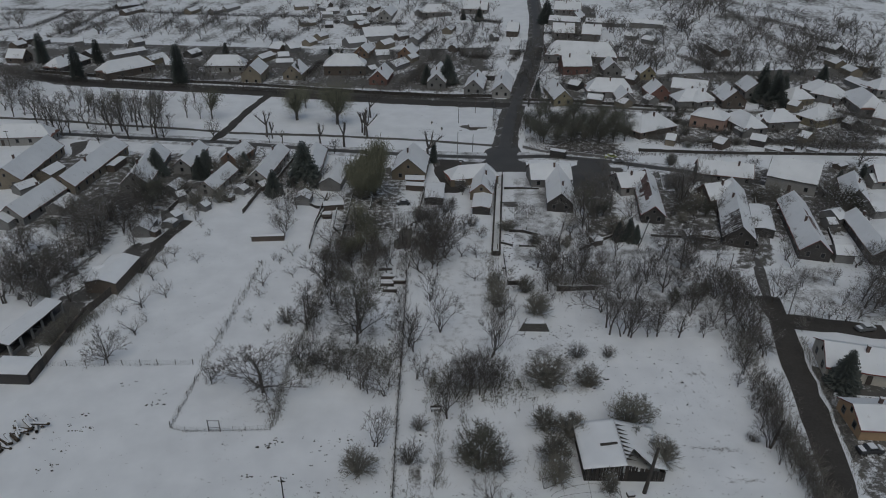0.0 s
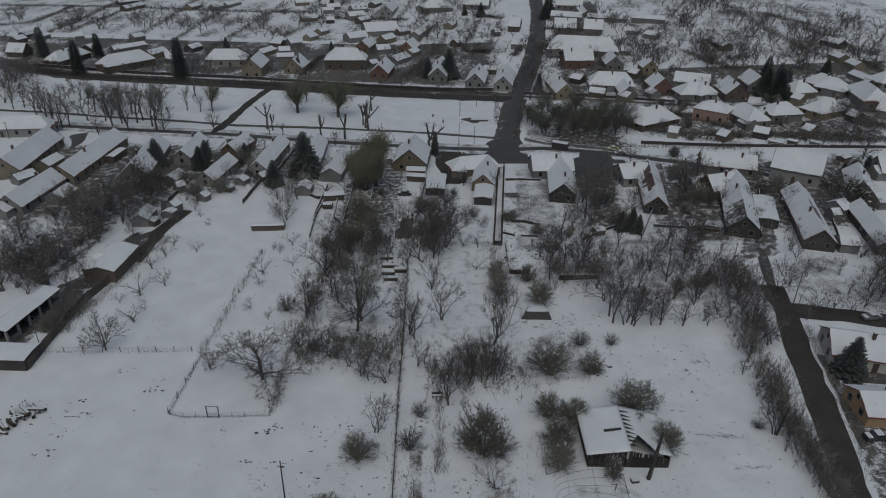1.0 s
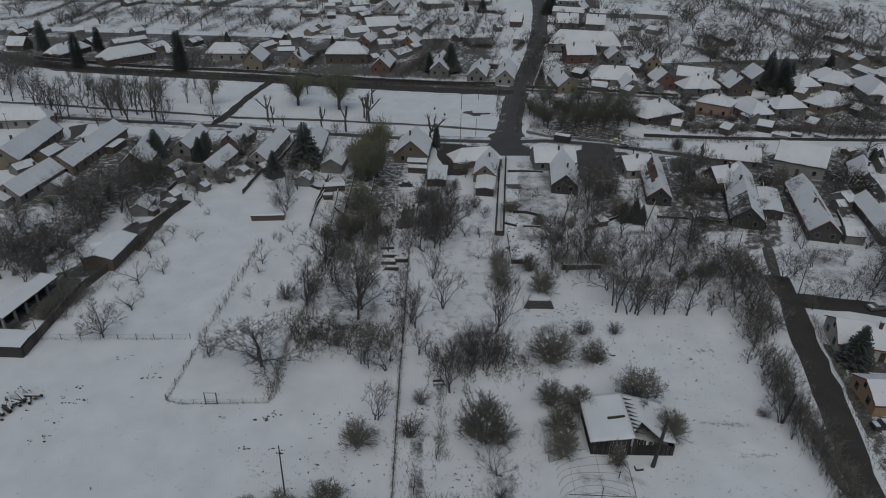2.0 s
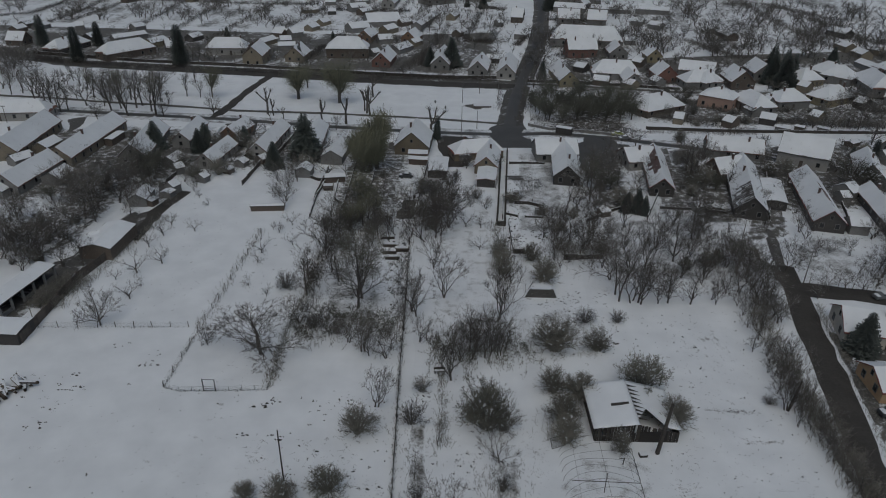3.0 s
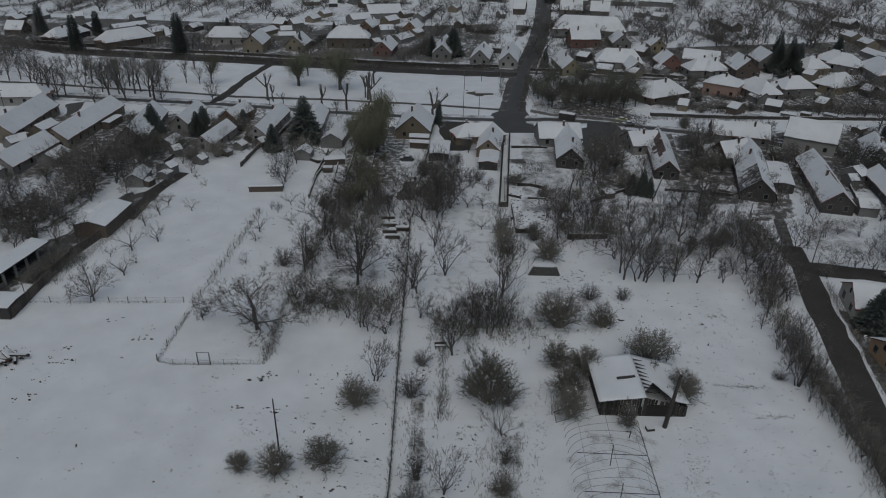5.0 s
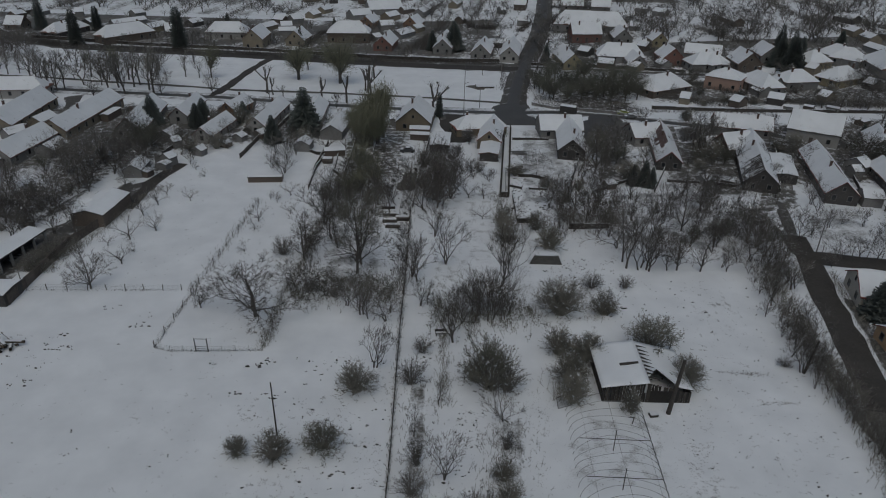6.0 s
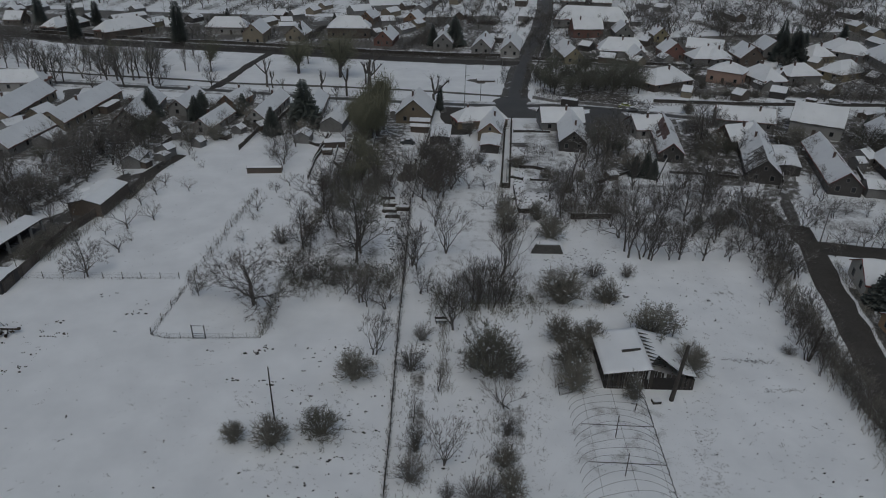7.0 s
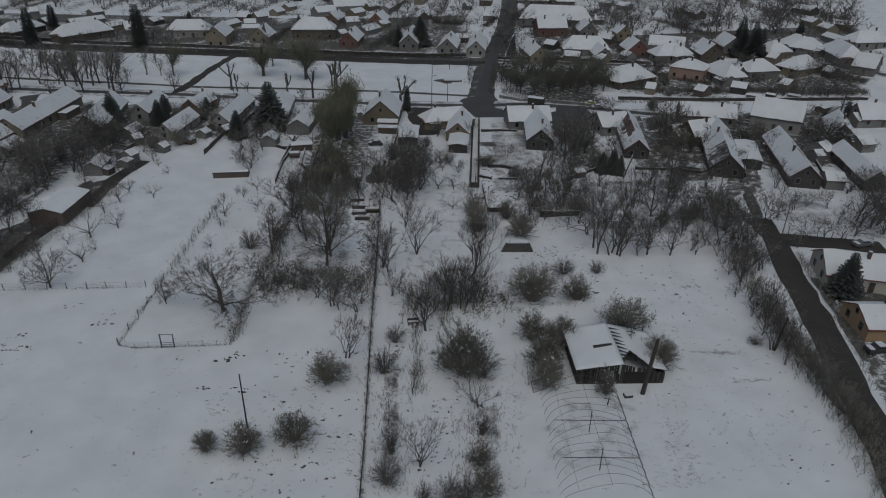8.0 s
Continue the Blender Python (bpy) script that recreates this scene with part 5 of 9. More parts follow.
house(-73.3, 328.7, 86.3, 13.7, 9.0, 7.11, 3.06, 'beige')
house(-50.4, 338.3, 4.2, 20.4, 11.4, 9.42, 4.86, 'brown', hip=1.1, tile='tile_dark')
house(-45.2, 378.4, 80.7, 15.4, 7.6, 6.3, 2.88, 'orange')
house(-53.4, 400.3, 36.0, 12.4, 9.0, 5.4, 2.7, 'grey', name='shed')
house(-41.1, 418.3, 19.8, 20.3, 14.0, 7.08, 2.88, 'grey', name='shed')
house(-35.2, 395.1, 59.8, 10.6, 6.5, 4.83, 2.88, 'beige', name='shed')
house(-35.2, 370.3, 20.4, 7.6, 7.0, 4.62, 2.52, 'grey', name='shed')
house(-20.9, 373.8, 76.1, 13.0, 8.1, 6.53, 2.88, 'orange')
house(-14.1, 420.9, 77.5, 51.3, 6.0, 4.32, 2.52, 'grey', name='shed')
house(-31.2, 324.3, 84.1, 17.7, 8.5, 6.71, 2.88, 'red')
house(-3.7, 323.7, 86.2, 25.8, 8.5, 6.71, 2.88, 'grey')
house(-37.6, 339.5, 46.7, 4.6, 5.0, 3.66, 2.16, 'grey', name='shed')
house(-25.3, 350.3, 61.9, 13.6, 7.0, 4.26, 2.16, 'grey', name='shed')
house(-61.9, 483.1, 33.5, 11.5, 8.0, 5.1, 2.7, 'grey', name='shed')
house(-61.3, 462.2, 32.7, 11.7, 8.0, 5.1, 2.7, 'grey', name='shed')
house(-40.3, 476.2, 85.0, 26.8, 8.5, 6.88, 3.06, 'white')
house(-7.9, 473.6, 12.8, 20.2, 10.4, 7.4, 3.24, 'grey', hip=1.2)
house(-82.6, 485.3, 3.2, 7.1, 5.0, 3.66, 2.16, 'grey', name='shed')
house(-81.3, 496.4, 20.9, 9.5, 6.0, 3.96, 2.16, 'grey', name='shed')
house(-88.1, 507.3, -46.5, 9.3, 6.0, 3.96, 2.16, 'grey', name='shed')
house(-96.7, 392.0, 32.4, 6.0, 5.0, 3.66, 2.16, 'grey', name='shed')
house(13.7, 311.4, 82.2, 19.9, 8.5, 6.71, 2.88, 'grey')
house(26.3, 309.7, 82.7, 26.0, 8.2, 6.57, 2.88, 'white')
house(21.5, 327.9, -8.7, 7.9, 5.0, 3.84, 2.34, 'dark', name='shed')
house(4.2, 384.2, 61.1, 4.6, 5.0, 3.84, 2.34, 'brown', name='shed')
house(39.2, 413.1, -12.0, 6.7, 9.5, 7.52, 3.24, 'brown', tile='tile_dark')
house(37.0, 374.7, -10.0, 4.9, 6.0, 4.32, 2.52, 'grey', name='shed')
house(18.7, 476.7, -13.1, 17.5, 9.0, 7.11, 3.06, 'grey')
house(17.0, 501.5, -3.8, 11.3, 8.0, 5.1, 2.7, 'grey', name='shed')
house(-240.8, 395.5, 78.0, 9.7, 5.5, 3.9, 2.25, 'brown', name='shed')
house(-223.4, 497.3, 75.3, 20.7, 5.5, 3.9, 2.25, 'brown', name='shed')
house(-236.6, 519.1, 51.6, 14.6, 5.5, 3.9, 2.25, 'dark', name='shed')
house(-182.7, 504.0, 79.0, 14.9, 5.5, 3.9, 2.25, 'beige', name='shed')
house(-164.8, 506.4, 70.5, 17.8, 5.5, 3.9, 2.25, 'grey', name='shed')
house(-158.9, 516.3, 72.1, 17.2, 5.5, 3.9, 2.25, 'grey', name='shed')
house(-91.9, 459.5, 27.9, 10.1, 5.5, 3.9, 2.25, 'beige', name='shed')
house(-76.7, 453.1, 12.1, 5.2, 5.5, 3.9, 2.25, 'dark', name='shed')
house(-89.9, 518.7, -33.3, 10.5, 5.5, 3.9, 2.25, 'brown', name='shed')
house(-94.8, 383.2, -19.8, 6.7, 5.5, 3.9, 2.25, 'brown', name='shed')
house(-106.9, 515.4, 23.6, 9.8, 5.5, 3.9, 2.25, 'beige', name='shed')
house(-96.6, 361.6, 67.3, 11.6, 5.5, 3.9, 2.25, 'beige', name='shed')
house(-18.9, 364.4, 61.4, 8.0, 5.5, 3.9, 2.25, 'beige', name='shed')
house(-27.4, 415.7, 44.4, 8.3, 5.5, 3.9, 2.25, 'brown', name='shed')
house(-55.2, 451.1, 54.2, 10.1, 5.5, 3.9, 2.25, 'brown', name='shed')
house(-52.1, 499.4, 71.3, 11.9, 5.5, 3.9, 2.25, 'brown', name='shed')
house(1.3, 428.3, 75.8, 13.4, 5.5, 3.9, 2.25, 'beige', name='shed')
house(27.6, 403.8, 29.7, 3.3, 5.5, 3.9, 2.25, 'grey', name='shed')
house(-18.0, 479.7, 70.1, 9.6, 5.5, 3.9, 2.25, 'grey', name='shed')
house(-238.2, 380.5, 77.2, 7.5, 5.5, 3.9, 2.25, 'brown', name='shed')
house(-230.7, 389.9, 83.3, 9.2, 5.5, 3.9, 2.25, 'grey', name='shed')
house(-189.7, 363.4, 80.9, 8.0, 5.5, 3.9, 2.25, 'dark', name='shed')
house(-177.6, 393.2, 61.8, 7.1, 5.5, 3.9, 2.25, 'grey', name='shed')
house(-136.9, 368.0, 70.6, 8.7, 5.5, 3.9, 2.25, 'dark', name='shed')
house(-80.1, 402.2, 67.3, 8.3, 5.5, 3.9, 2.25, 'beige', name='shed')
house(-76.3, 418.8, 66.2, 8.6, 5.5, 3.9, 2.25, 'beige', name='shed')
# ---- houses beside and above the road ----
house(78.6, 462.2, -12.0, 16.8, 9.5, 7.34, 3.06, 'grey')
house(72.6, 432.2, -15.9, 19.3, 8.0, 5.1, 2.7, 'grey', name='shed')
house(95.8, 423.6, -14.4, 24.0, 6.0, 4.32, 2.52, 'grey', name='shed')
house(118.7, 417.0, -19.0, 19.1, 6.0, 4.32, 2.52, 'grey', name='shed')
house(67.4, 404.1, -5.7, 12.2, 10.0, 7.74, 3.24, 'grey')
house(82.7, 398.4, -11.4, 10.4, 10.0, 7.56, 3.06, 'grey')
house(80.6, 439.1, 68.4, 15.3, 7.6, 6.48, 3.06, 'grey')
house(69.7, 356.8, -8.3, 36.4, 14.2, 9.28, 3.6, 'grey', hip=1.4)
house(63.6, 336.4, 6.3, 14.3, 9.5, 8.41, 4.14, 'red', tile='tile_dark')
house(80.2, 332.0, 88.1, 13.8, 8.5, 6.88, 3.06, 'grey')
house(49.8, 295.9, 94.9, 22.4, 8.2, 6.57, 2.88, 'yellow', tile='tile_dark')
hillside_house = house(73.1, 300.5, -6.0, 20.0, 11.4, 7.44, 2.88, 'grey', hip=1.4)
wing(hillside_house, 77.5, 290.1, 89.5, 13.0, 7.1, 5.89, 2.7, 'grey')
house(95.2, 323.3, 92.3, 8.6, 7.1, 6.07, 2.88, 'yellow')
house(91.4, 353.0, -10.1, 5.0, 6.0, 3.96, 2.16, 'grey', name='shed')
house(92.7, 293.9, 91.2, 12.3, 9.0, 7.29, 3.24, 'red', tile='tile_red')
house(88.3, 286.7, -68.4, 5.3, 5.0, 3.66, 2.16, 'grey', name='shed')
house(78.6, 253.0, 31.0, 19.5, 11.6, 7.0, 2.7, 'brown', hip=1.0)
house(104.4, 258.3, -35.7, 12.6, 10.4, 7.3, 4.6, 'pink', hip=1.0)
house(114.3, 247.6, -77.6, 5.8, 6.0, 3.96, 2.16, 'grey', name='shed')
porch_cottage = house(115.8, 253.8, -77.7, 16.2, 9.5, 6.86, 3.06, 'grey', hip=1.0)
wing(porch_cottage, 120.0, 250.5, 113.3, 2.5, 6.6, 5.85, 2.88, 'grey')
house(129.1, 255.6, 12.5, 13.4, 9.5, 6.9, 3.4, 'grey', hip=1.0)
house(146.9, 258.0, 26.6, 15.2, 9.5, 6.68, 2.88, 'yellow', hip=1.0)
house(104.8, 283.5, 6.7, 15.7, 9.5, 6.86, 3.06, 'grey', hip=1.0)
house(107.5, 282.9, 31.1, 10.9, 8.5, 6.46, 3.06, 'grey', hip=1.0)
house(120.3, 283.0, 88.8, 14.3, 9.5, 7.34, 3.06, 'brown')
house(133.2, 293.4, 87.0, 14.3, 8.5, 6.71, 2.88, 'grey')
house(146.5, 280.1, 17.1, 11.2, 9.5, 6.86, 3.06, 'yellow', hip=1.0)
house(159.6, 286.4, -70.7, 13.8, 9.5, 6.86, 3.06, 'grey', hip=1.0)
house(161.4, 281.2, -48.7, 11.8, 9.5, 6.86, 3.06, 'grey', hip=1.0)
house(169.5, 269.3, -98.8, 22.8, 10.4, 7.58, 3.42, 'grey', hip=1.0)
house(188.2, 286.7, 10.0, 16.9, 9.5, 6.86, 3.06, 'grey', hip=1.0)
house(170.1, 253.3, -43.8, 7.8, 9.5, 7.34, 3.06, 'grey')
house(108.3, 298.6, -20.5, 14.8, 7.6, 6.12, 2.7, 'grey')
house(180.5, 293.5, -84.9, 15.5, 5.0, 3.84, 2.34, 'grey', name='shed')
house(185.8, 326.5, -83.7, 9.2, 5.5, 3.9, 2.25, 'beige', name='shed')
house(186.9, 313.3, -86.5, 8.4, 5.5, 3.9, 2.25, 'beige', name='shed')
house(195.2, 318.4, -45.9, 5.4, 5.5, 3.9, 2.25, 'beige', name='shed')
house(140.8, 358.8, -84.8, 19.8, 5.5, 3.9, 2.25, 'brown', name='shed')
house(79.2, 460.1, -11.5, 15.6, 5.5, 3.9, 2.25, 'dark', name='shed')
house(104.2, 391.4, -31.3, 6.5, 5.5, 3.9, 2.25, 'grey', name='shed')
house(111.7, 381.3, -48.0, 7.3, 5.5, 3.9, 2.25, 'grey', name='shed')
house(87.4, 315.7, -47.0, 4.9, 5.5, 3.9, 2.25, 'brown', name='shed')
house(76.1, 283.5, -52.8, 5.5, 5.5, 3.9, 2.25, 'beige', name='shed')
house(65.2, 289.3, -22.3, 6.7, 5.5, 3.9, 2.25, 'brown', name='shed')
house(60.1, 310.4, -41.1, 5.4, 5.5, 3.9, 2.25, 'dark', name='shed')
house(155.7, 250.9, -65.8, 4.2, 5.5, 3.9, 2.25, 'dark', name='shed')
house(143.7, 272.4, -52.9, 4.2, 5.5, 3.9, 2.25, 'beige', name='shed')
house(83.8, 239.1, -26.6, 3.4, 5.5, 3.9, 2.25, 'beige', name='shed')
house(115.5, 237.9, -32.7, 5.2, 5.5, 3.9, 2.25, 'dark', name='shed')
house(133.4, 239.2, -55.7, 3.7, 5.5, 3.9, 2.25, 'beige', name='shed')
house(101.1, 235.2, -51.6, 3.9, 5.5, 3.9, 2.25, 'brown', name='shed')
house(75.7, 190.4, 15.4, 3.3, 5.5, 3.9, 2.25, 'dark', name='shed')
house(195.2, 351.1, -70.3, 11.9, 6.0, 4.14, 2.34, 'dark', name='shed')

# ---- trees near the camera ----
plant('spreading', -32.9, 97.0, 12.6, wide=1.5)
plant('spreading', -43.1, 99.1, 5.1, wide=1.0)
plant('spreading', -65.2, 104.6, 9.3, wide=1.0)
plant('withered', -17.3, 112.4, 20.2, wide=0.8)
plant('spreading', -28.4, 116.9, 11.2, wide=1.0)
plant('mist', -27.5, 133.9, 11.0, wide=1.15)
plant('fine', -0.7, 117.0, 11.7, wide=1.0)
plant('fine', -2.5, 128.6, 9.3, wide=1.0)
plant('fine', -5.7, 110.4, 9.9, wide=1.0)
plant('fine', 10.3, 109.1, 13.2, wide=1.0)
plant('fine', 1.4, 91.3, 11.9, wide=1.0)
plant('fine', -10.7, 83.8, 8.9, wide=1.0)
plant('fine', 0.1, 61.2, 8.0, wide=1.0)
plant('fine', 8.9, 72.3, 7.0, wide=1.0)
plant('slim', -3.9, 68.8, 5.6, wide=1.15)
plant('slim', -0.7, 75.4, 5.2, wide=1.15)
plant('slim', 4.6, 99.1, 9.6, wide=1.15)
plant('fine', 8.0, 100.3, 8.5, wide=1.0)
plant('fine', 6.0, 98.8, 7.6, wide=1.0)
plant('fine', 11.4, 99.6, 6.2, wide=1.0)
plant('slim', -3.3, 102.0, 5.8, wide=1.15)
plant('mist', -14.6, 98.3, 8.2, wide=1.15)
plant('mist', -9.7, 99.1, 6.1, wide=1.15)
plant('mist', -17.7, 100.9, 5.7, wide=1.15)
plant('broad', -22.7, 122.6, 9.4, wide=1.0)
plant('fine', 5.0, 96.9, 10.2, wide=1.0)
plant('fine', 7.7, 97.1, 10.8, wide=1.0)
plant('fine', 2.5, 96.1, 8.2, wide=1.0)
plant('fine', 10.0, 97.7, 8.4, wide=1.0)
plant('fine', -13.5, 97.4, 6.7, wide=1.0)
plant('mist', -10.3, 96.7, 6.4, wide=1.15)
plant('fine', -7.7, 105.3, 7.0, wide=1.0)
plant('mist', -4.4, 101.6, 5.7, wide=1.15)
plant('orchard', -66.5, 124.3, 5.1, wide=1.15, group='orchard trees')
plant('orchard', -62.7, 128.6, 5.5, wide=1.15, group='orchard trees')
plant('orchard', -68.5, 135.9, 3.9, wide=1.15, group='orchard trees')
plant('orchard', -60.8, 144.4, 3.6, wide=1.15, group='orchard trees')
plant('orchard', -67.5, 147.4, 3.5, wide=1.15, group='orchard trees')
plant('orchard', -67.4, 141.7, 3.7, wide=1.15, group='orchard trees')
plant('orchard', -69.7, 121.2, 3.1, wide=1.15, group='orchard trees')
plant('orchard', -63.7, 114.0, 4.0, wide=1.15, group='orchard trees')
plant('orchard', -63.3, 118.8, 3.0, wide=1.15, group='orchard trees')
plant('orchard', -42.1, 134.5, 3.9, wide=1.15, group='orchard trees')
plant('orchard', -41.9, 129.9, 3.7, wide=1.15, group='orchard trees')
plant('orchard', -41.3, 120.1, 3.4, wide=1.15, group='orchard trees')
plant('orchard', -36.5, 116.0, 2.8, wide=1.15, group='orchard trees')
plant('orchard', -38.2, 149.0, 4.0, wide=1.15, group='orchard trees')
plant('orchard', -35.9, 138.5, 3.4, wide=1.15, group='orchard trees')
plant('orchard', -40.4, 144.7, 3.5, wide=1.15, group='orchard trees')
plant('orchard', -42.3, 146.3, 2.9, wide=1.15, group='orchard trees')
plant('orchard', 7.8, 138.2, 3.3, wide=1.15, group='orchard trees')
plant('orchard', 4.8, 150.1, 4.1, wide=1.15, group='orchard trees')
plant('orchard', 8.5, 149.6, 4.0, wide=1.15, group='orchard trees')
plant('orchard', 9.9, 161.9, 3.4, wide=1.15, group='orchard trees')
plant('orchard', 6.2, 162.1, 3.2, wide=1.15, group='orchard trees')
plant('orchard', -62.4, 159.3, 2.8, wide=1.15, group='orchard trees')
plant('orchard', -66.2, 163.9, 2.7, wide=1.15, group='orchard trees')
plant('greybush', 53.9, 86.6, 1.8, wide=1.5)
plant('bush', -13.1, 77.9, 5.2, wide=1.25, group='garden bushes')
plant('leafbush', -15.7, 66.2, 5.2, wide=1.25, group='garden bushes')
plant('bush', -21.9, 64.3, 5.0, wide=1.2, group='garden bushes')
plant('bush', -26.8, 64.5, 3.7, wide=1.1, group='garden bushes')
plant('greybush', -4.9, 80.0, 5.6, wide=1, group='garden bushes')
plant('greybush', -3.6, 87.7, 4.0, wide=1, group='garden bushes')
plant('greybush', -3.2, 63.7, 5.0, wide=1, group='garden bushes')
plant('greybush', -3.7, 58.8, 4.6, wide=1, group='garden bushes')
plant('leafbush', 6.9, 79.6, 9.7, wide=0.9, group='garden bushes')
plant('leafbush', 4.4, 81.1, 5.2, wide=0.8, group='garden bushes')
plant('greybush', 9.5, 78.9, 6.4, wide=0.9, group='garden bushes')
plant('leafbush', 7.5, 84.7, 5.3, wide=0.9, group='garden bushes')
plant('greybush', 8.5, 66.9, 3.8, wide=1, group='garden bushes')
plant('bush', 7.9, 61.5, 4.0, wide=0.9, group='garden bushes')
plant('bush', 8.3, 56.8, 5.1, wide=0.9, group='garden bushes')
plant('greybush', 3.7, 55.7, 4.1, wide=1, group='garden bushes')
plant('greybush', 5.7, 55.9, 4.4, wide=1, group='garden bushes')
plant('greybush', 0.7, 55.9, 3.3, wide=1, group='garden bushes')
plant('bush', 20.2, 100.0, 7.6, wide=1.2, group='garden bushes')
plant('bush', 28.0, 100.2, 5.3, wide=1.2, group='garden bushes')
plant('bush', 18.3, 88.5, 5.5, wide=1.1, group='garden bushes')
plant('bush', 22.5, 86.9, 5.9, wide=1.2, group='garden bushes')
plant('bush', 18.9, 76.8, 6.0, wide=1.0, group='garden bushes')
plant('bush', 19.1, 81.7, 6.2, wide=1.0, group='garden bushes')
plant('leafbush', 33.2, 89.7, 7.0, wide=1.3, group='garden bushes')
plant('bush', 36.6, 81.2, 6.2, wide=1.1, group='garden bushes')
plant('bush', 27.1, 75.0, 5.3, wide=0.8, group='garden bushes')
plant('greybush', -25.0, 105.4, 3.5, wide=1.3, group='garden bushes')
plant('greybush', -20.3, 103.7, 3.5, wide=1.3, group='garden bushes')
plant('bush', 19.4, 133.8, 4.9, wide=1.2, group='garden bushes')
plant('bush', 21.0, 123.9, 7.0, wide=1.1, group='garden bushes')
plant('bush', 12.0, 134.2, 6.7, wide=0.8, group='garden bushes')
plant('bush', 12.4, 127.3, 7.8, wide=0.8, group='garden bushes')
plant('greybush', 33.8, 109.5, 3.0, wide=1.2, group='garden bushes')
plant('greybush', 27.4, 109.2, 3.6, wide=1.3, group='garden bushes')
plant('greybush', -33.2, 119.5, 4.4, wide=1.2, group='garden bushes')
# ---- overgrown orchard and gardens ----
plant('fine', 56.2, 85.3, 8, wide=1.0, group='hedge trees')
plant('mist', 57.0, 85.6, 7, wide=1.0, group='hedge trees')
plant('slim', 67.0, 119.4, 8, wide=1.0, group='hedge trees')
plant('fine', 62.5, 113.9, 7, wide=1.0, group='hedge trees')
plant('mist', 66.3, 111.0, 5, wide=1.0, group='hedge trees')
plant('slim', 59.1, 99.7, 6, wide=1.0, group='hedge trees')
plant('fine', 61.1, 96.5, 7, wide=1.0, group='hedge trees')
plant('mist', 62.0, 93.4, 7, wide=1.0, group='hedge trees')
plant('slim', 61.3, 87.4, 6, wide=1.0, group='hedge trees')
plant('fine', 60.3, 81.4, 6, wide=1.0, group='hedge trees')
plant('mist', 59.3, 75.9, 5.5, wide=1.0, group='hedge trees')
plant('slim', 59.5, 71.4, 5, wide=1.0, group='hedge trees')
plant('fine', 60.4, 106.0, 6, wide=1.0, group='hedge trees')
plant('mist', 58.0, 94.0, 5, wide=1.0, group='hedge trees')
plant('slim', 64.3, 121.5, 8, wide=1.0, group='hedge trees')

plant('slim', 35.7, 117.1, 14.6)
plant('fine', 38.3, 116.8, 11.3)
plant('fine', 39.5, 116.6, 13.2)
plant('slim', 35.5, 119.7, 14.1)
plant('broad', 45.7, 117.0, 9.5)
plant('broad', 50.3, 116.8, 9.0)
plant('fine', 43.8, 116.9, 7.3)
plant('fine', 55.5, 117.1, 5.4)
plant('fine', 55.2, 118.4, 6.3)
plant('broad', 51.8, 134.6, 11.5)
plant('broad', 59.5, 145.8, 12.1)
plant('fine', 44.8, 131.4, 10.1)
plant('fine', 49.7, 140.4, 10.1)
plant('mist', 61.8, 121.9, 9.1)
plant('mist', 35.7, 126.0, 9.6)
plant('mist', 62.8, 132.4, 10.2)
plant('mist', 64.2, 129.8, 10.7)
plant('fine', 65.9, 154.7, 9.8)
plant('fine', 44.7, 152.3, 9.4)
plant('mist', 36.7, 153.6, 8.0)
plant('broad', 29.9, 152.4, 9.0)
plant('fine', 31.0, 136.3, 9.0)
plant('mist', 26.6, 140.9, 8.4)
plant('mist', 23.9, 145.2, 8.0)
plant('mist', 35.4, 139.5, 6.5)
plant('fine', 35.3, 130.8, 9.4)
plant('mist', 41.2, 131.7, 10.5)
plant('mist', 32.6, 131.2, 6.6)
plant('fine', 51.3, 126.9, 7.8)
plant('mist', 42.7, 121.3, 7.6)
plant('mist', 56.7, 127.2, 7.8)
plant('mist', 59.2, 121.0, 7.0)
plant('mist', 28.0, 133.2, 6.3)
plant('fine', 65.8, 127.7, 9.1)
plant('fine', 69.9, 133.4, 8.0)
plant('mist', 68.4, 125.3, 5.8)
plant('fine', 80.8, 138.4, 5.5)
plant('fine', 88.2, 151.6, 8.0)
plant('fine', 94.5, 139.2, 5.5)
plant('slim', 79.8, 151.1, 8.0)
plant('fine', -12.5, 145.2, 6.4)
plant('mist', -3.4, 150.9, 9.8)
plant('fine', -1.3, 151.1, 9.3)
plant('mist', -14.3, 150.2, 8.6)
plant('fine', 0.7, 154.8, 8.8)
plant('mist', -6.1, 150.8, 6.5)
plant('mist', 96.6, 129.5, 11.2)
plant('mist', 100.9, 130.8, 11.9)
plant('fine', 104.1, 139.7, 8.6)
plant('mist', 105.3, 134.6, 11.4)
plant('mist', 105.9, 149.3, 6.5)
plant('fine', 90.2, 140.5, 4.7)
plant('mist', 118.8, 191.7, 6.6)
plant('mist', 72.9, 199.0, 8.6)
plant('mist', 75.4, 192.4, 10.3)
plant('broad', 78.6, 196.9, 11.3)
plant('mist', 44.9, 188.9, 8.3)
plant('mist', 48.3, 193.4, 7.5)
plant('broad', 39.2, 162.3, 9.3)
plant('mist', 34.6, 162.2, 8.4)
plant('mist', 46.2, 162.6, 6.8)
plant('broad', -16.6, 144.8, 11.7)
plant('mist', -27.1, 144.4, 7.9)
plant('broad', -2.0, 151.2, 12.0)
plant('fine', 2.4, 154.4, 9.8)
plant('mist', -44.4, 173.0, 7.9)
plant('mist', -48.4, 176.7, 7.1)
plant('mist', -42.7, 176.9, 8.0)
plant('mist', -65.4, 190.3, 6.5)
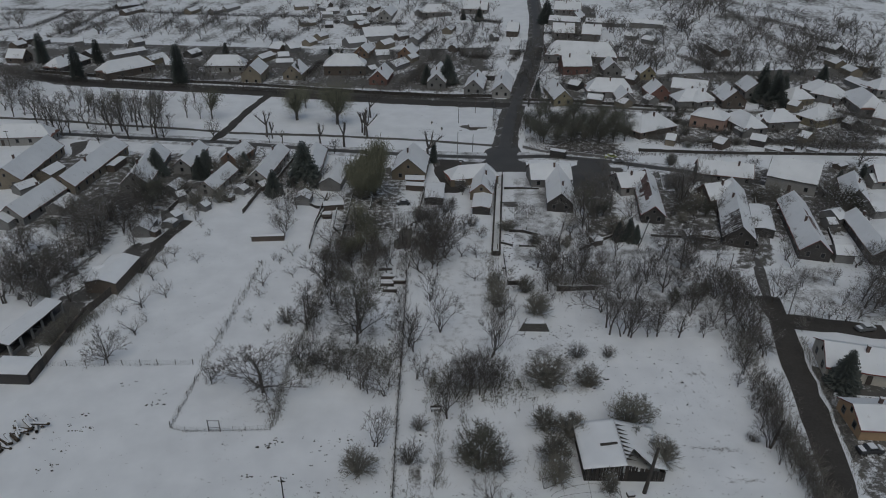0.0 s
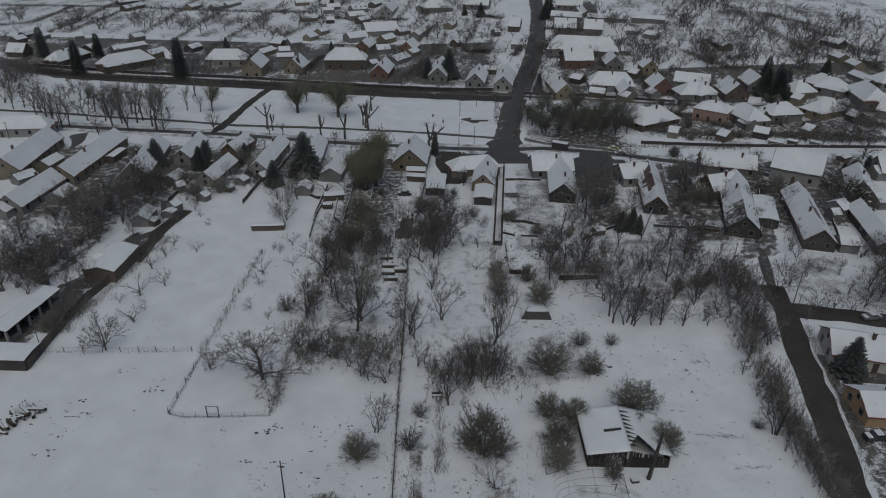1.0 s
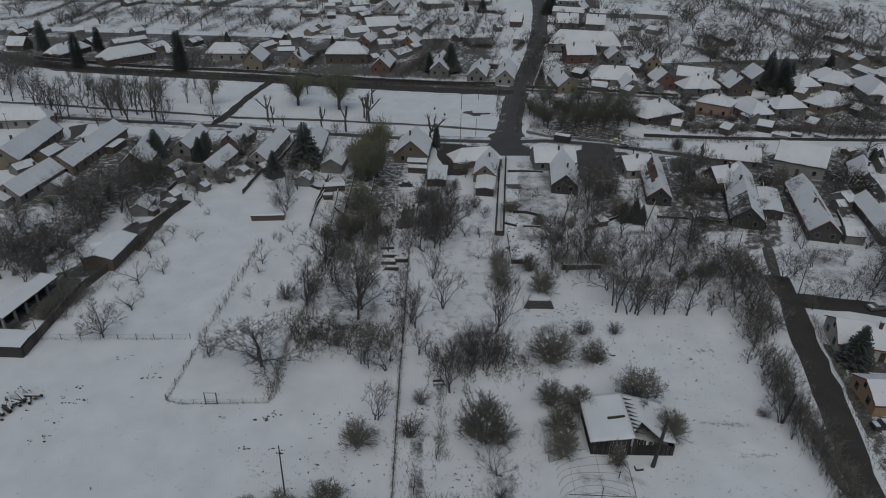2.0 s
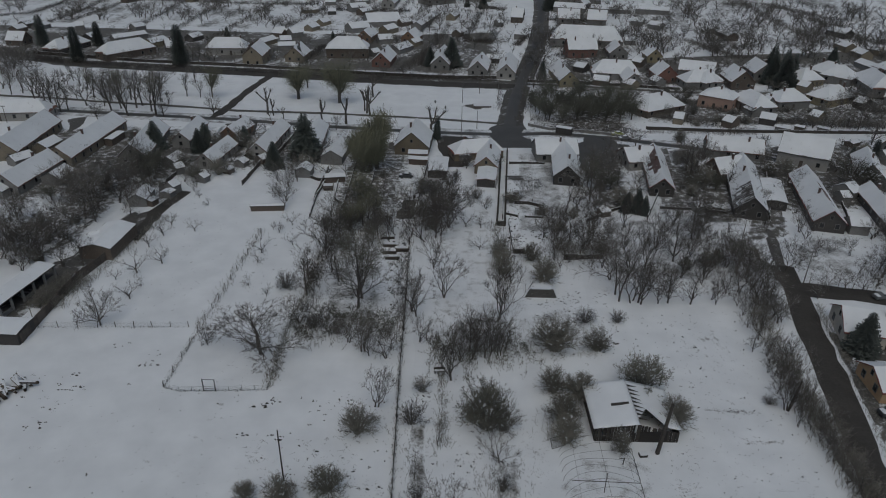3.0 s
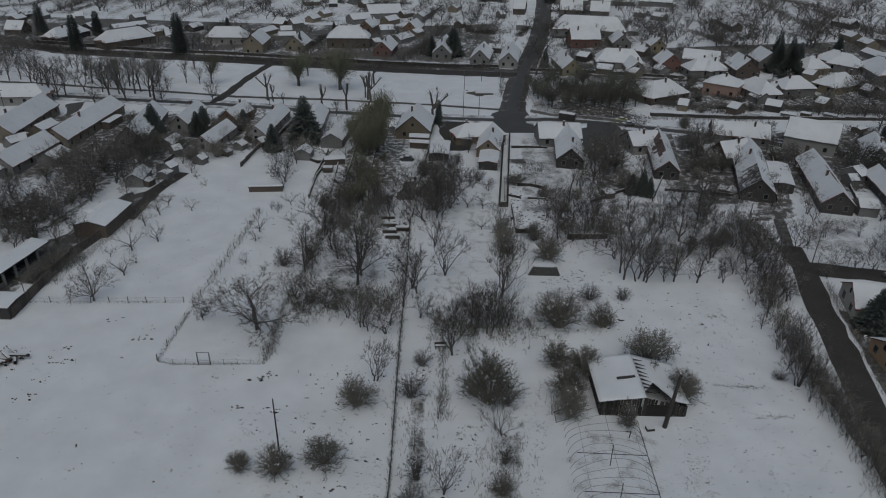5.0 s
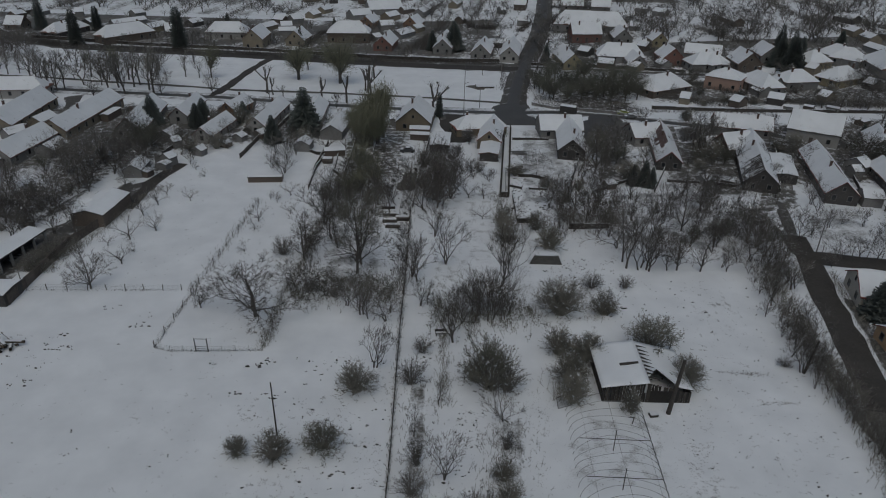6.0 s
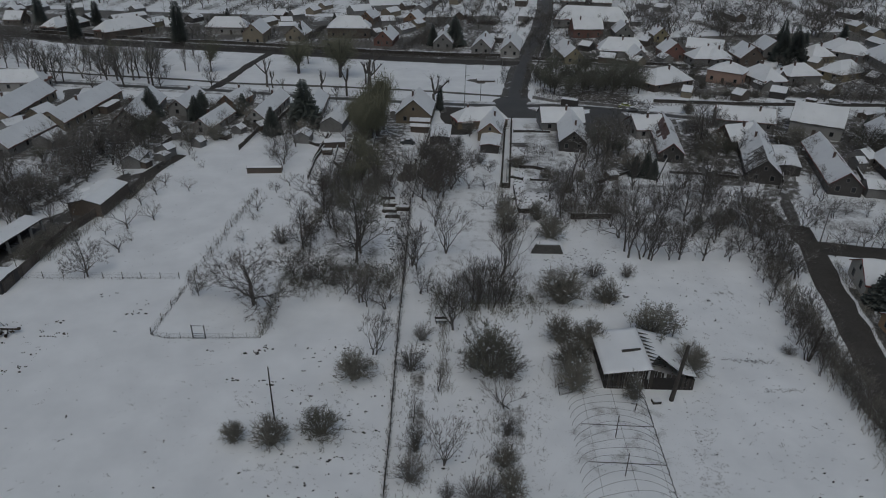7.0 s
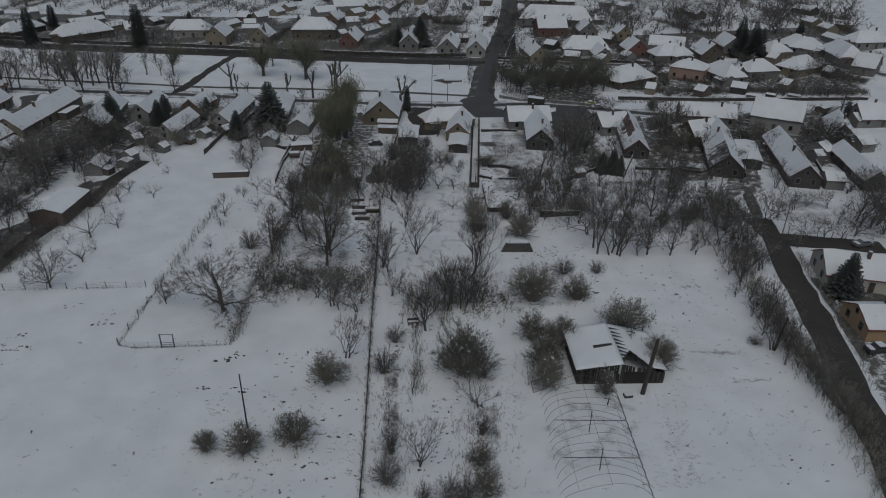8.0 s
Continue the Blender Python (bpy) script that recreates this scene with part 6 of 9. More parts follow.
plant('mist', -76.8, 185.5, 6.4)
plant('mist', -89.4, 184.9, 10.0)
plant('broad', -91.9, 182.7, 11.6)
plant('mist', -89.4, 155.5, 12.6)
plant('mist', -85.6, 159.7, 12.1)
plant('mist', -96.8, 158.9, 8.5)
plant('mist', -83.1, 164.0, 8.7)
plant('fine', -95.0, 133.6, 8.6)
plant('mist', -89.0, 138.7, 8.2)
plant('broad', -86.6, 148.3, 9.5)
plant('mist', -76.9, 160.3, 7.8)
plant('mist', -106.0, 150.6, 7.8)
plant('fine', -91.2, 131.8, 9.4)
plant('fine', -79.1, 126.8, 8.0)
plant('mist', -92.6, 168.4, 10.0)
plant('mist', -84.6, 172.6, 9.7)
plant('mist', -91.2, 123.9, 7.6)
plant('fine', -83.3, 125.7, 7.7)
plant('mist', -79.9, 153.1, 7.3)
plant('mist', -73.2, 157.4, 5.2)
plant('mist', -101.1, 139.5, 7.5)
plant('fine', -98.4, 129.0, 9.1)
plant('mist', -97.4, 165.9, 7.7)
plant('mist', -42.6, 163.5, 7.6)
plant('mist', -42.4, 159.5, 7.5)
plant('mist', -78.1, 110.0, 4.8)
plant('mist', -76.8, 114.7, 4.9)
plant('mist', 58.9, 108.8, 4.6, wide=1.0, group='hedge along the lane')
plant('fine', 59.4, 104.8, 5.0, wide=1.0, group='hedge along the lane')
plant('broad', 56.8, 100.9, 4.4, wide=1.0, group='hedge along the lane')
plant('fine', 58.9, 100.1, 5.4, wide=1.0, group='hedge along the lane')
plant('mist', 59.2, 97.5, 4.8, wide=1.0, group='hedge along the lane')
plant('fine', 57.1, 94.8, 3.8, wide=1.0, group='hedge along the lane')
plant('broad', 58.8, 93.2, 5.6, wide=1.0, group='hedge along the lane')
plant('fine', 56.5, 89.2, 5.5, wide=1.0, group='hedge along the lane')
plant('mist', 59.1, 90.9, 5.1, wide=1.0, group='hedge along the lane')
plant('fine', 57.4, 86.3, 5.4, wide=1.0, group='hedge along the lane')
plant('broad', 58.5, 84.9, 5.4, wide=1.0, group='hedge along the lane')
plant('fine', 56.4, 81.3, 4.4, wide=1.0, group='hedge along the lane')
plant('mist', 58.2, 80.8, 5.3, wide=1.0, group='hedge along the lane')
plant('fine', 58.2, 78.2, 5.2, wide=1.0, group='hedge along the lane')
plant('broad', 58.8, 76.9, 4.3, wide=1.0, group='hedge along the lane')
plant('fine', 58.0, 73.9, 5.1, wide=1.0, group='hedge along the lane')
plant('mist', 58.7, 72.2, 5.1, wide=1.0, group='hedge along the lane')
plant('fine', 58.2, 70.0, 5.0, wide=1.0, group='hedge along the lane')
plant('broad', 58.6, 67.9, 5.0, wide=1.0, group='hedge along the lane')
plant('fine', 58.3, 64.9, 4.9, wide=1.0, group='hedge along the lane')
plant('mist', 59.6, 113.0, 4.2, wide=1.0, group='hedge along the lane')
plant('fine', 59.8, 116.4, 4.2, wide=1.0, group='hedge along the lane')
plant('broad', 61.6, 108.9, 4.1, wide=1.0, group='hedge along the lane')
plant('broad', 70.1, 181.5, 15.5, wide=1.1, group='village trees')
plant('broad', 71.4, 189.6, 11.9, wide=1.0, group='village trees')
plant('broad', 38.9, 168.8, 13.4, wide=1.1, group='village trees')
plant('mist', 44.0, 175.0, 11.3, wide=1.2, group='village trees')
plant('mist', 38.2, 177.9, 9.1, wide=1.2, group='village trees')
plant('broad', 116.5, 182.2, 10.3, wide=1.2, group='village trees')
plant('broad', 48.9, 179.4, 8.5, wide=1.1, group='village trees')
plant('mist', 98.4, 180.1, 7.4, wide=1.2, group='village trees')
plant('mist', 117.2, 191.8, 6.8, wide=1.2, group='village trees')
plant('mist', 53.6, 175.6, 6.8, wide=1.2, group='village trees')
plant('broad', 79.5, 177.1, 7.6, wide=1.2, group='village trees')
plant('broad', 141.0, 215.8, 11.5, wide=1.2, group='village trees')
plant('broad', 132.9, 228.0, 10.6, wide=1.4, group='village trees')
plant('broad', 142.7, 228.4, 9.6, wide=1.3, group='village trees')
plant('mist', 128.7, 231.6, 6.9, wide=1.2, group='village trees')
plant('mist', 65.0, 131.1, 9.1, wide=1.2, group='village trees')
plant('mist', 66.4, 129.2, 8.8, wide=1.2, group='village trees')
plant('broad', 65.4, 126.2, 9.0, wide=1.1, group='village trees')
plant('mist', 66.0, 123.9, 8.2, wide=1.2, group='village trees')
plant('mist', 65.3, 119.3, 8.7, wide=1.2, group='village trees')
plant('broad', 65.5, 116.1, 8.6, wide=1.1, group='village trees')
plant('mist', 65.4, 113.0, 7.8, wide=1.2, group='village trees')
plant('mist', 65.5, 110.6, 7.4, wide=1.2, group='village trees')
plant('mist', 67.5, 133.3, 7.4, wide=1.2, group='village trees')
plant('mist', 67.7, 122.8, 7.5, wide=1.2, group='village trees')
plant('mist', 81.8, 123.4, 5.5, wide=1.2, group='village trees')
plant('mist', 86.1, 124.8, 5.3, wide=1.2, group='village trees')
plant('mist', 89.2, 123.8, 5.5, wide=1.2, group='village trees')
plant('mist', 93.0, 125.1, 6.2, wide=1.2, group='village trees')
plant('mist', 77.7, 119.9, 4.1, wide=1.1, group='village trees')
plant('broad', 97.8, 132.7, 8.5, wide=1.2, group='village trees')
plant('mist', -101.0, 166.4, 9.6, wide=1.3, group='village trees')
plant('mist', -94.7, 163.0, 10.3, wide=1.3, group='village trees')
plant('broad', -92.1, 166.9, 10.9, wide=1.3, group='village trees')
plant('mist', -90.2, 175.2, 8.7, wide=1.3, group='village trees')
plant('broad', -83.9, 171.4, 9.5, wide=1.3, group='village trees')
plant('mist', -94.5, 142.6, 8.1, wide=1.2, group='village trees')
plant('broad', -105.9, 148.3, 9.0, wide=1.2, group='village trees')
plant('mist', -83.3, 180.0, 6.5, wide=1.2, group='village trees')
plant('mist', -81.8, 184.6, 6.1, wide=1.2, group='village trees')
plant('mist', -100.0, 133.6, 7.1, wide=1.2, group='village trees')
plant('fine', -24.5, 126.9, 8.9, wide=1.2, group='village trees')
plant('broad', -21.3, 163.5, 8.0, wide=1.0, group='village trees')
plant('broad', -24.3, 157.9, 7.8, wide=1.0, group='village trees')
plant('mist', -18.6, 167.4, 6.5, wide=1.2, group='village trees')
plant('fine', -0.1, 149.2, 11.3, wide=1.3, group='village trees')
plant('fine', -3.0, 153.9, 10.7, wide=1.3, group='village trees')
plant('fine', 1.3, 157.6, 9.4, wide=1.2, group='village trees')
plant('fine', -2.1, 144.4, 10.3, wide=1.2, group='village trees')
plant('mist', 40.9, 322.6, 10.4, wide=1.2, group='village trees')
plant('mist', 40.0, 302.8, 9.9, wide=1.2, group='village trees')
plant('mist', 35.6, 284.2, 9.0, wide=1.2, group='village trees')
plant('mist', 46.0, 332.4, 10.1, wide=1.2, group='village trees')
plant('mist', 39.4, 286.1, 6.7, wide=1.2, group='village trees')
plant('mist', 44.2, 348.6, 9.7, wide=1.2, group='village trees')
plant('mist', 49.9, 358.9, 8.5, wide=1.2, group='village trees')
plant('broad', -29.2, 122.9, 9.6, wide=1.0, group='village trees')
plant('broad', -27.6, 135.0, 10.1, wide=1.0, group='village trees')
plant('broad', -17.0, 116.1, 15.8, wide=0.9, group='village trees')
plant('fine', -6.3, 111.4, 10.2, wide=1.1, group='village trees')
plant('mist', -28.1, 106.8, 7.2, wide=1.2, group='village trees')
plant('mist', -25.4, 105.3, 5.9, wide=1.2, group='village trees')
plant('mist', -22.3, 104.2, 6.1, wide=1.1, group='village trees')
plant('broad', -25.0, 140.9, 10.0, wide=0.9, group='village trees')
plant('fine', -13.4, 141.5, 7.9, wide=1.0, group='village trees')
plant('fine', -5.2, 142.0, 10.7, wide=1.2, group='village trees')
plant('broad', -3.8, 149.9, 9.7, wide=0.9, group='village trees')
plant('mist', 13.7, 131.7, 8.3, wide=0.7, group='village trees')
plant('mist', 13.8, 124.0, 8.0, wide=0.6, group='village trees')
plant('mist', 26.8, 145.3, 8.8, wide=1.0, group='village trees')
plant('broad', 28.8, 140.9, 9.3, wide=1.0, group='village trees')
plant('mist', 31.7, 138.1, 8.5, wide=1.0, group='village trees')
plant('broad', 24.7, 134.4, 8.4, wide=1.0, group='village trees')
plant('mist', 35.9, 150.6, 8.2, wide=1.1, group='village trees')
plant('mist', 40.4, 323.8, 9.8, wide=1.0, group='village trees')
plant('mist', 40.5, 305.3, 9.4, wide=1.0, group='village trees')
plant('mist', 36.0, 285.9, 7.8, wide=1.0, group='village trees')
plant('spruce', 40.4, 295.5, 8.7, wide=0.9, group='village trees')
plant('mist', 41.3, 282.5, 7.0, wide=1.0, group='village trees')
plant('mist', 42.1, 368.5, 10.0, wide=1.0, group='village trees')
plant('mist', 47.7, 379.8, 8.8, wide=1.0, group='village trees')
plant('mist', 47.2, 355.8, 8.9, wide=1.0, group='village trees')
plant('mist', -103.7, 138.9, 10.6, wide=1.3, group='village trees')
plant('mist', -90.4, 139.4, 8.4, wide=1.3, group='village trees')
plant('mist', -97.1, 125.3, 10.1, wide=1.3, group='village trees')
plant('broad', -96.0, 130.1, 9.5, wide=1.3, group='village trees')
plant('mist', -94.9, 135.3, 9.0, wide=1.3, group='village trees')
plant('mist', -91.8, 146.5, 8.3, wide=1.3, group='village trees')
plant('broad', -89.7, 149.6, 8.7, wide=1.3, group='village trees')
plant('mist', -107.1, 147.4, 8.6, wide=1.3, group='village trees')
plant('mist', -102.7, 133.7, 8.9, wide=1.3, group='village trees')
plant('broad', -89.1, 127.9, 7.3, wide=1.3, group='village trees')
plant('broad', 98.9, 129.5, 9.4, wide=1.2, group='village trees')
plant('mist', 100.0, 126.7, 9.5, wide=1.2, group='village trees')
plant('mist', 109.3, 150.8, 7.0, wide=1.2, group='village trees')
plant('broad', 109.7, 143.9, 9.3, wide=1.2, group='village trees')
plant('mist', 104.7, 148.3, 5.4, wide=1.2, group='village trees')
plant('mist', 107.5, 136.0, 8.3, wide=1.2, group='village trees')
plant('fine', 86.3, 138.3, 5.9, wide=1.2, group='village trees')
plant('fine', 88.0, 147.2, 6.5, wide=1.2, group='village trees')
plant('mist', 80.5, 134.3, 6.2, wide=1.2, group='village trees')
plant('mist', 75.9, 131.4, 7.4, wide=1.2, group='village trees')
plant('fine', 92.0, 130.6, 4.9, wide=1.2, group='village trees')
plant('mist', 113.7, 152.6, 5.7, wide=1.2, group='village trees')
plant('mist', 102.1, 124.6, 9.2, wide=1.2, group='village trees')
weeds('weeds', [(79.6, 130.0), (100.1, 127.3), (114.7, 150.8), (87.8, 154.3)], 500, 0.7, 41)
weeds('weeds', [(25.7, 123.1), (48.2, 123.2), (49.9, 141.9), (31.4, 141.7)], 500, 0.6, 42)
for i, (x, y, h) in enumerate(spread([(33.1, 116.8), (63.5, 122.6), (78.6, 158.4), (35.9, 156.0)], 17, 5, 9, 601)):
    plant(("fine", "broad", "mist", "fine")[i % 4], x, y, h, group="overgrown orchard")
for i, (x, y, h) in enumerate(spread([(-28.9, 134.5), (-11.6, 135.3), (-15.3, 163.8), (-30.2, 162.9)], 20, 4, 9, 602) + spread([(25.5, 137.2), (36.7, 137.7), (39.5, 159.7), (26.7, 157.2)], 12, 4, 8, 603) + spread([(-6.3, 147.3), (1.3, 147.7), (0.4, 176.5), (-7.4, 172.0)], 11, 5, 10, 604)):
    plant(("mist", "fine", "bush")[i % 3], x, y, h * (0.6 if i % 3 == 2 else 1.0), group="garden trees")
plant("evergreen", 58.8, 132.9, 4.2, wide=1.3)
plant("evergreen", 53.4, 130.6, 3.6, wide=1.3)
plant('greens', -87.3, 179.7, 8, wide=1.2, group='village evergreens')
plant('greens', -84.5, 180.8, 8.5, wide=1.2, group='village evergreens')
plant('greens', -83.7, 174.8, 7, wide=1.2, group='village evergreens')
plant('greens', -104.0, 160.5, 5, wide=1.2, group='village evergreens')
plant('greens', 76.0, 176.9, 6, wide=1.2, group='village evergreens')
plant('greens', 119.3, 191.0, 5, wide=1.2, group='village evergreens')
plant('greens', 86.6, 168.8, 4, wide=1.2, group='village evergreens')
plant('greens', 40.0, 178.8, 8, wide=1.2, group='village evergreens')
plant('greens', 42.6, 174.1, 7, wide=1.2, group='village evergreens')
plant('greens', 46.1, 176.1, 6, wide=1.2, group='village evergreens')
plant('greens', 43.1, 185.2, 8, wide=1.2, group='village evergreens')
plant("withered", -21.8, 158.2, 9.5, wide=1.1)
plant("spreading", -2.6, 143.6, 12.0, wide=0.9)
plant("spreading", 1.1, 164.4, 9.0, wide=0.9)
for i, (x, y, h) in enumerate(spread([(52.3, 144.5), (70.3, 146.1), (74.2, 162.4), (56.9, 161.4)], 10, 5, 9, 605)):
    plant(("broad", "mist")[i % 2], x, y, h, group="overgrown orchard")
for i, (x, y, h) in enumerate(in_the_open(spread([(-98.0, 124.0), (-88.5, 126.0), (-84.0, 147.0), (-103.0, 150.0)], 22, 3, 7, 606))):
    plant(("mist", "fine", "bush")[i % 3], x, y, h * (0.6 if i % 3 == 2 else 1.0), group="trees behind the farm sheds")
plant("spreading", -88.5, 152.5, 9.5)
plant("broad", -84.0, 160.5, 10.0)
plant("broad", -97.0, 157.0, 8.5)
for i, (x, y, h) in enumerate(in_the_open(spread([(-82.0, 163.0), (-66.0, 166.0), (-50.0, 212.0), (-84.0, 206.0)], 26, 3.5, 7, 607))):
    plant(("mist", "fine")[i % 2], x, y, h, group="village trees")
for i, (x, y, h) in enumerate(in_the_open(spread([(64.0, 240.0), (92.0, 240.0), (112.0, 322.0), (68.0, 325.0)], 46, 3.5, 7, 608))):
    plant(("mist", "fine", "mist", "greens")[i % 4], x, y, h * (0.7 if i % 4 == 3 else 1.0), group="trees among the hillside houses")
# ---- conifers and evergreens ----
plant('spruce', -43.8, 195.8, 14.0, wide=1.3)
plant('spruce', -51.5, 186.7, 8.2, wide=1.2)
plant('spruce', -65.2, 205.8, 6.6, wide=1.2)
plant('spruce', -77.2, 203.7, 7.9, wide=1.3)
plant('spruce', -77.8, 198.9, 7.6, wide=1.2)
plant('spruce', -133.3, 199.5, 6.1, wide=1.1)
plant('thuja', -3.8, 216.1, 8.1, wide=1.3)
plant('spruce', 47.0, 160.9, 5.6, wide=1)
plant('spruce', 49.9, 161.1, 6.7, wide=1)
plant('spruce', 51.4, 159.7, 5.4, wide=1)
plant('thuja', -206.2, 346.6, 15.1, wide=1.6)
plant('thuja', -172.9, 314.8, 15.6, wide=1.6)
plant('thuja', -179.1, 348.8, 11.9, wide=1.7)
plant('thuja', -124.0, 312.1, 18.0, wide=1.6)
plant('spruce', -71.7, 324.3, 7.6, wide=1)
plant('spruce', -9.3, 319.8, 9.1, wide=1.1)
plant('spruce', 0.7, 320.2, 13.3, wide=1.3)
plant('spruce', 136.7, 290.2, 14.6, wide=0.9)
plant('spruce', 142.9, 283.5, 11.5, wide=0.9)
plant('spruce', 138.2, 281.3, 14.3, wide=0.9)
plant('spruce', 171.1, 307.1, 7.1, wide=1.3)
plant('spruce', 131.5, 292.4, 5.2, wide=1.2)
plant('spruce', 76.9, 101.5, 8.6, wide=1.2)
plant('spruce', 62.0, 439.9, 13.5, wide=1.4)
plant('spruce', -64.2, 377.7, 4.6, wide=1)
plant('spruce', -57.6, 375.3, 3.3, wide=1)
plant('spruce', 69.1, 337.9, 6.9, wide=1)
plant('spruce', -121.6, 376.2, 6.1, wide=1)
plant('spruce', 10.5, 458.2, 6.0, wide=1.2)
plant('spruce', 20.6, 451.4, 9.0, wide=1.2)
plant('thuja', 133.0, 200.3, 7.7, wide=1.5)
plant('spruce', -92.0, 200.5, 9.2, wide=1.3)
plant('spruce', 128.9, 204.8, 3.9, wide=1)
plant('spruce', 137.3, 277.1, 13.0, wide=1.3)
plant('spruce', 134.8, 283.5, 12.0, wide=1.3)
plant('willow', -22.8, 185.9, 20.2, wide=1.5)
plant('willow', -25.4, 187.9, 14.5, wide=1.5)
plant('willow', -21.3, 188.0, 15.0, wide=1.3)
plant('leafy', -20.8, 188.1, 11.0, wide=1.0)
plant('leafy', -20.7, 149.1, 9.9, wide=1.0)
plant('leafy', -17.4, 151.4, 8.9, wide=1.0)
plant('leafy', -23.5, 146.2, 7.8, wide=1.0)
plant('leafy', -59.1, 260.8, 16.7, wide=1.2)
plant('leafy', -42.4, 256.7, 18.1, wide=1.2)
plant('leafy', -20.2, 158.3, 9.1, wide=1.1)
plant('leafy', -23.8, 163.2, 10.1, wide=1.0)
plant('evergreen', 61.6, 134.3, 3.7, wide=1.2)
plant('evergreen', 120.4, 182.8, 7.7, wide=1.3)
plant('evergreen', 118.0, 185.5, 5.5, wide=1.3)
plant('greens', 33.9, 246.5, 8.4, wide=1.0, group='evergreen garden')
plant('greens', 36.6, 238.9, 9.7, wide=1.3, group='evergreen garden')
plant('greens', 41.2, 236.7, 8.2, wide=1.1, group='evergreen garden')
plant('greens', 46.8, 239.4, 9.7, wide=1.4, group='evergreen garden')
plant('greens', 52.1, 239.7, 8.2, wide=1.2, group='evergreen garden')
plant('greens', 57.2, 238.6, 9.7, wide=1.0, group='evergreen garden')
plant('greens', 62.7, 240.1, 8.3, wide=1.3, group='evergreen garden')
plant('greens', 67.2, 241.5, 9.8, wide=1.1, group='evergreen garden')
plant('greens', 41.8, 257.0, 8.7, wide=1.4, group='evergreen garden')
plant('greens', 47.7, 259.3, 10.3, wide=1.2, group='evergreen garden')
plant('greens', 54.1, 257.5, 8.7, wide=1.0, group='evergreen garden')
plant('greens', 59.3, 255.5, 10.2, wide=1.3, group='evergreen garden')
plant('greens', 38.1, 264.0, 8.8, wide=1.1, group='evergreen garden')
plant('greens', 66.5, 257.7, 10.2, wide=1.4, group='evergreen garden')
plant('greens', 31.5, 254.5, 8.6, wide=1.2, group='evergreen garden')
plant('greens', 32.7, 249.1, 10.0, wide=1.0, group='evergreen garden')
plant('greens', 35.5, 241.4, 8.3, wide=1.3, group='evergreen garden')
plant('greens', 43.9, 245.7, 9.9, wide=1.1, group='evergreen garden')
plant('greens', 50.2, 247.2, 8.4, wide=1.4, group='evergreen garden')
plant('greens', 55.8, 244.9, 9.9, wide=1.2, group='evergreen garden')
plant('greens', 61.5, 247.6, 8.4, wide=1.0, group='evergreen garden')
plant('greens', 65.9, 247.8, 10.0, wide=1.3, group='evergreen garden')
plant('greens', 41.1, 269.3, 8.9, wide=1.1, group='evergreen garden')
plant('greens', 52.2, 266.7, 10.5, wide=1.4, group='evergreen garden')
plant('greens', 63.4, 264.7, 8.8, wide=1.2, group='evergreen garden')
# ---- park trees ----
plant('pollard', -66.4, 240.0, 10.2, wide=1.25, group='pollarded park trees')
plant('pollard', -63.9, 238.1, 6.8, wide=1.25, group='pollarded park trees')
plant('pollard', -63.8, 232.6, 3.3, wide=1.25, group='pollarded park trees')
plant('pollard', -59.1, 232.9, 4.9, wide=1.25, group='pollarded park trees')
plant('pollard', -44.7, 230.7, 9.1, wide=1.25, group='pollarded park trees')
plant('pollard', -36.2, 230.0, 11.0, wide=1.25, group='pollarded park trees')
plant('pollard', -30.4, 243.5, 11.3, wide=1.25, group='pollarded park trees')
plant('pollard', -30.4, 265.3, 9.8, wide=1.25, group='pollarded park trees')
plant('pollard', -5.5, 215.5, 11.9, wide=1.25, group='pollarded park trees')
plant('pollard', -29.0, 240.8, 10.0, wide=1.25, group='pollarded park trees')
plant('pollard', -31.6, 246.4, 8.5, wide=1.25, group='pollarded park trees')
plant('park', -168.1, 260.4, 10.1, wide=1.2, group='park trees')
plant('park', -157.4, 249.9, 13.6, wide=1.2, group='park trees')
plant('park', -152.7, 247.9, 14.9, wide=1.2, group='park trees')
plant('park', -171.4, 258.4, 10.5, wide=1.2, group='park trees')
plant('broad', -140.5, 236.3, 14.2, wide=1.0, group='park trees')
plant('park', -157.9, 280.2, 9.5, wide=1.2, group='park trees')
plant('park', -145.8, 267.5, 10.3, wide=1.2, group='park trees')
plant('park', -138.4, 257.1, 12.4, wide=1.2, group='park trees')
plant('park', -123.8, 239.8, 16.9, wide=1.2, group='park trees')
plant('park', -132.0, 253.6, 14.1, wide=1.2, group='park trees')
plant('park', -115.3, 234.1, 17.2, wide=1.2, group='park trees')
plant('park', -121.6, 242.9, 15.5, wide=1.2, group='park trees')
plant('park', -116.4, 244.1, 16.2, wide=1.2, group='park trees')
plant('park', -122.7, 254.3, 14.0, wide=1.2, group='park trees')
plant('park', -106.0, 236.2, 18.1, wide=1.2, group='park trees')
plant('park', -109.2, 240.2, 16.4, wide=1.2, group='park trees')
plant('park', -114.5, 262.4, 11.7, wide=1.2, group='park trees')
plant('broad', -124.1, 229.3, 8.8, wide=1.0, group='park trees')
plant('broad', -102.2, 233.7, 10.2, wide=1.0, group='park trees')
plant('park', -103.4, 260.9, 11.4, wide=1.2, group='park trees')
plant('park', -107.2, 281.9, 9.8, wide=1.2, group='park trees')
plant('broad', -85.4, 237.1, 9.7, wide=1.0, group='park trees')
plant('park', -97.7, 259.7, 8.4, wide=1.2, group='park trees')
plant('park', -147.3, 243.1, 13.3, wide=1.2, group='park trees')
plant('park', -139.5, 239.3, 12.9, wide=1.2, group='park trees')
plant('park', -151.2, 272.4, 9.6, wide=1.2, group='park trees')
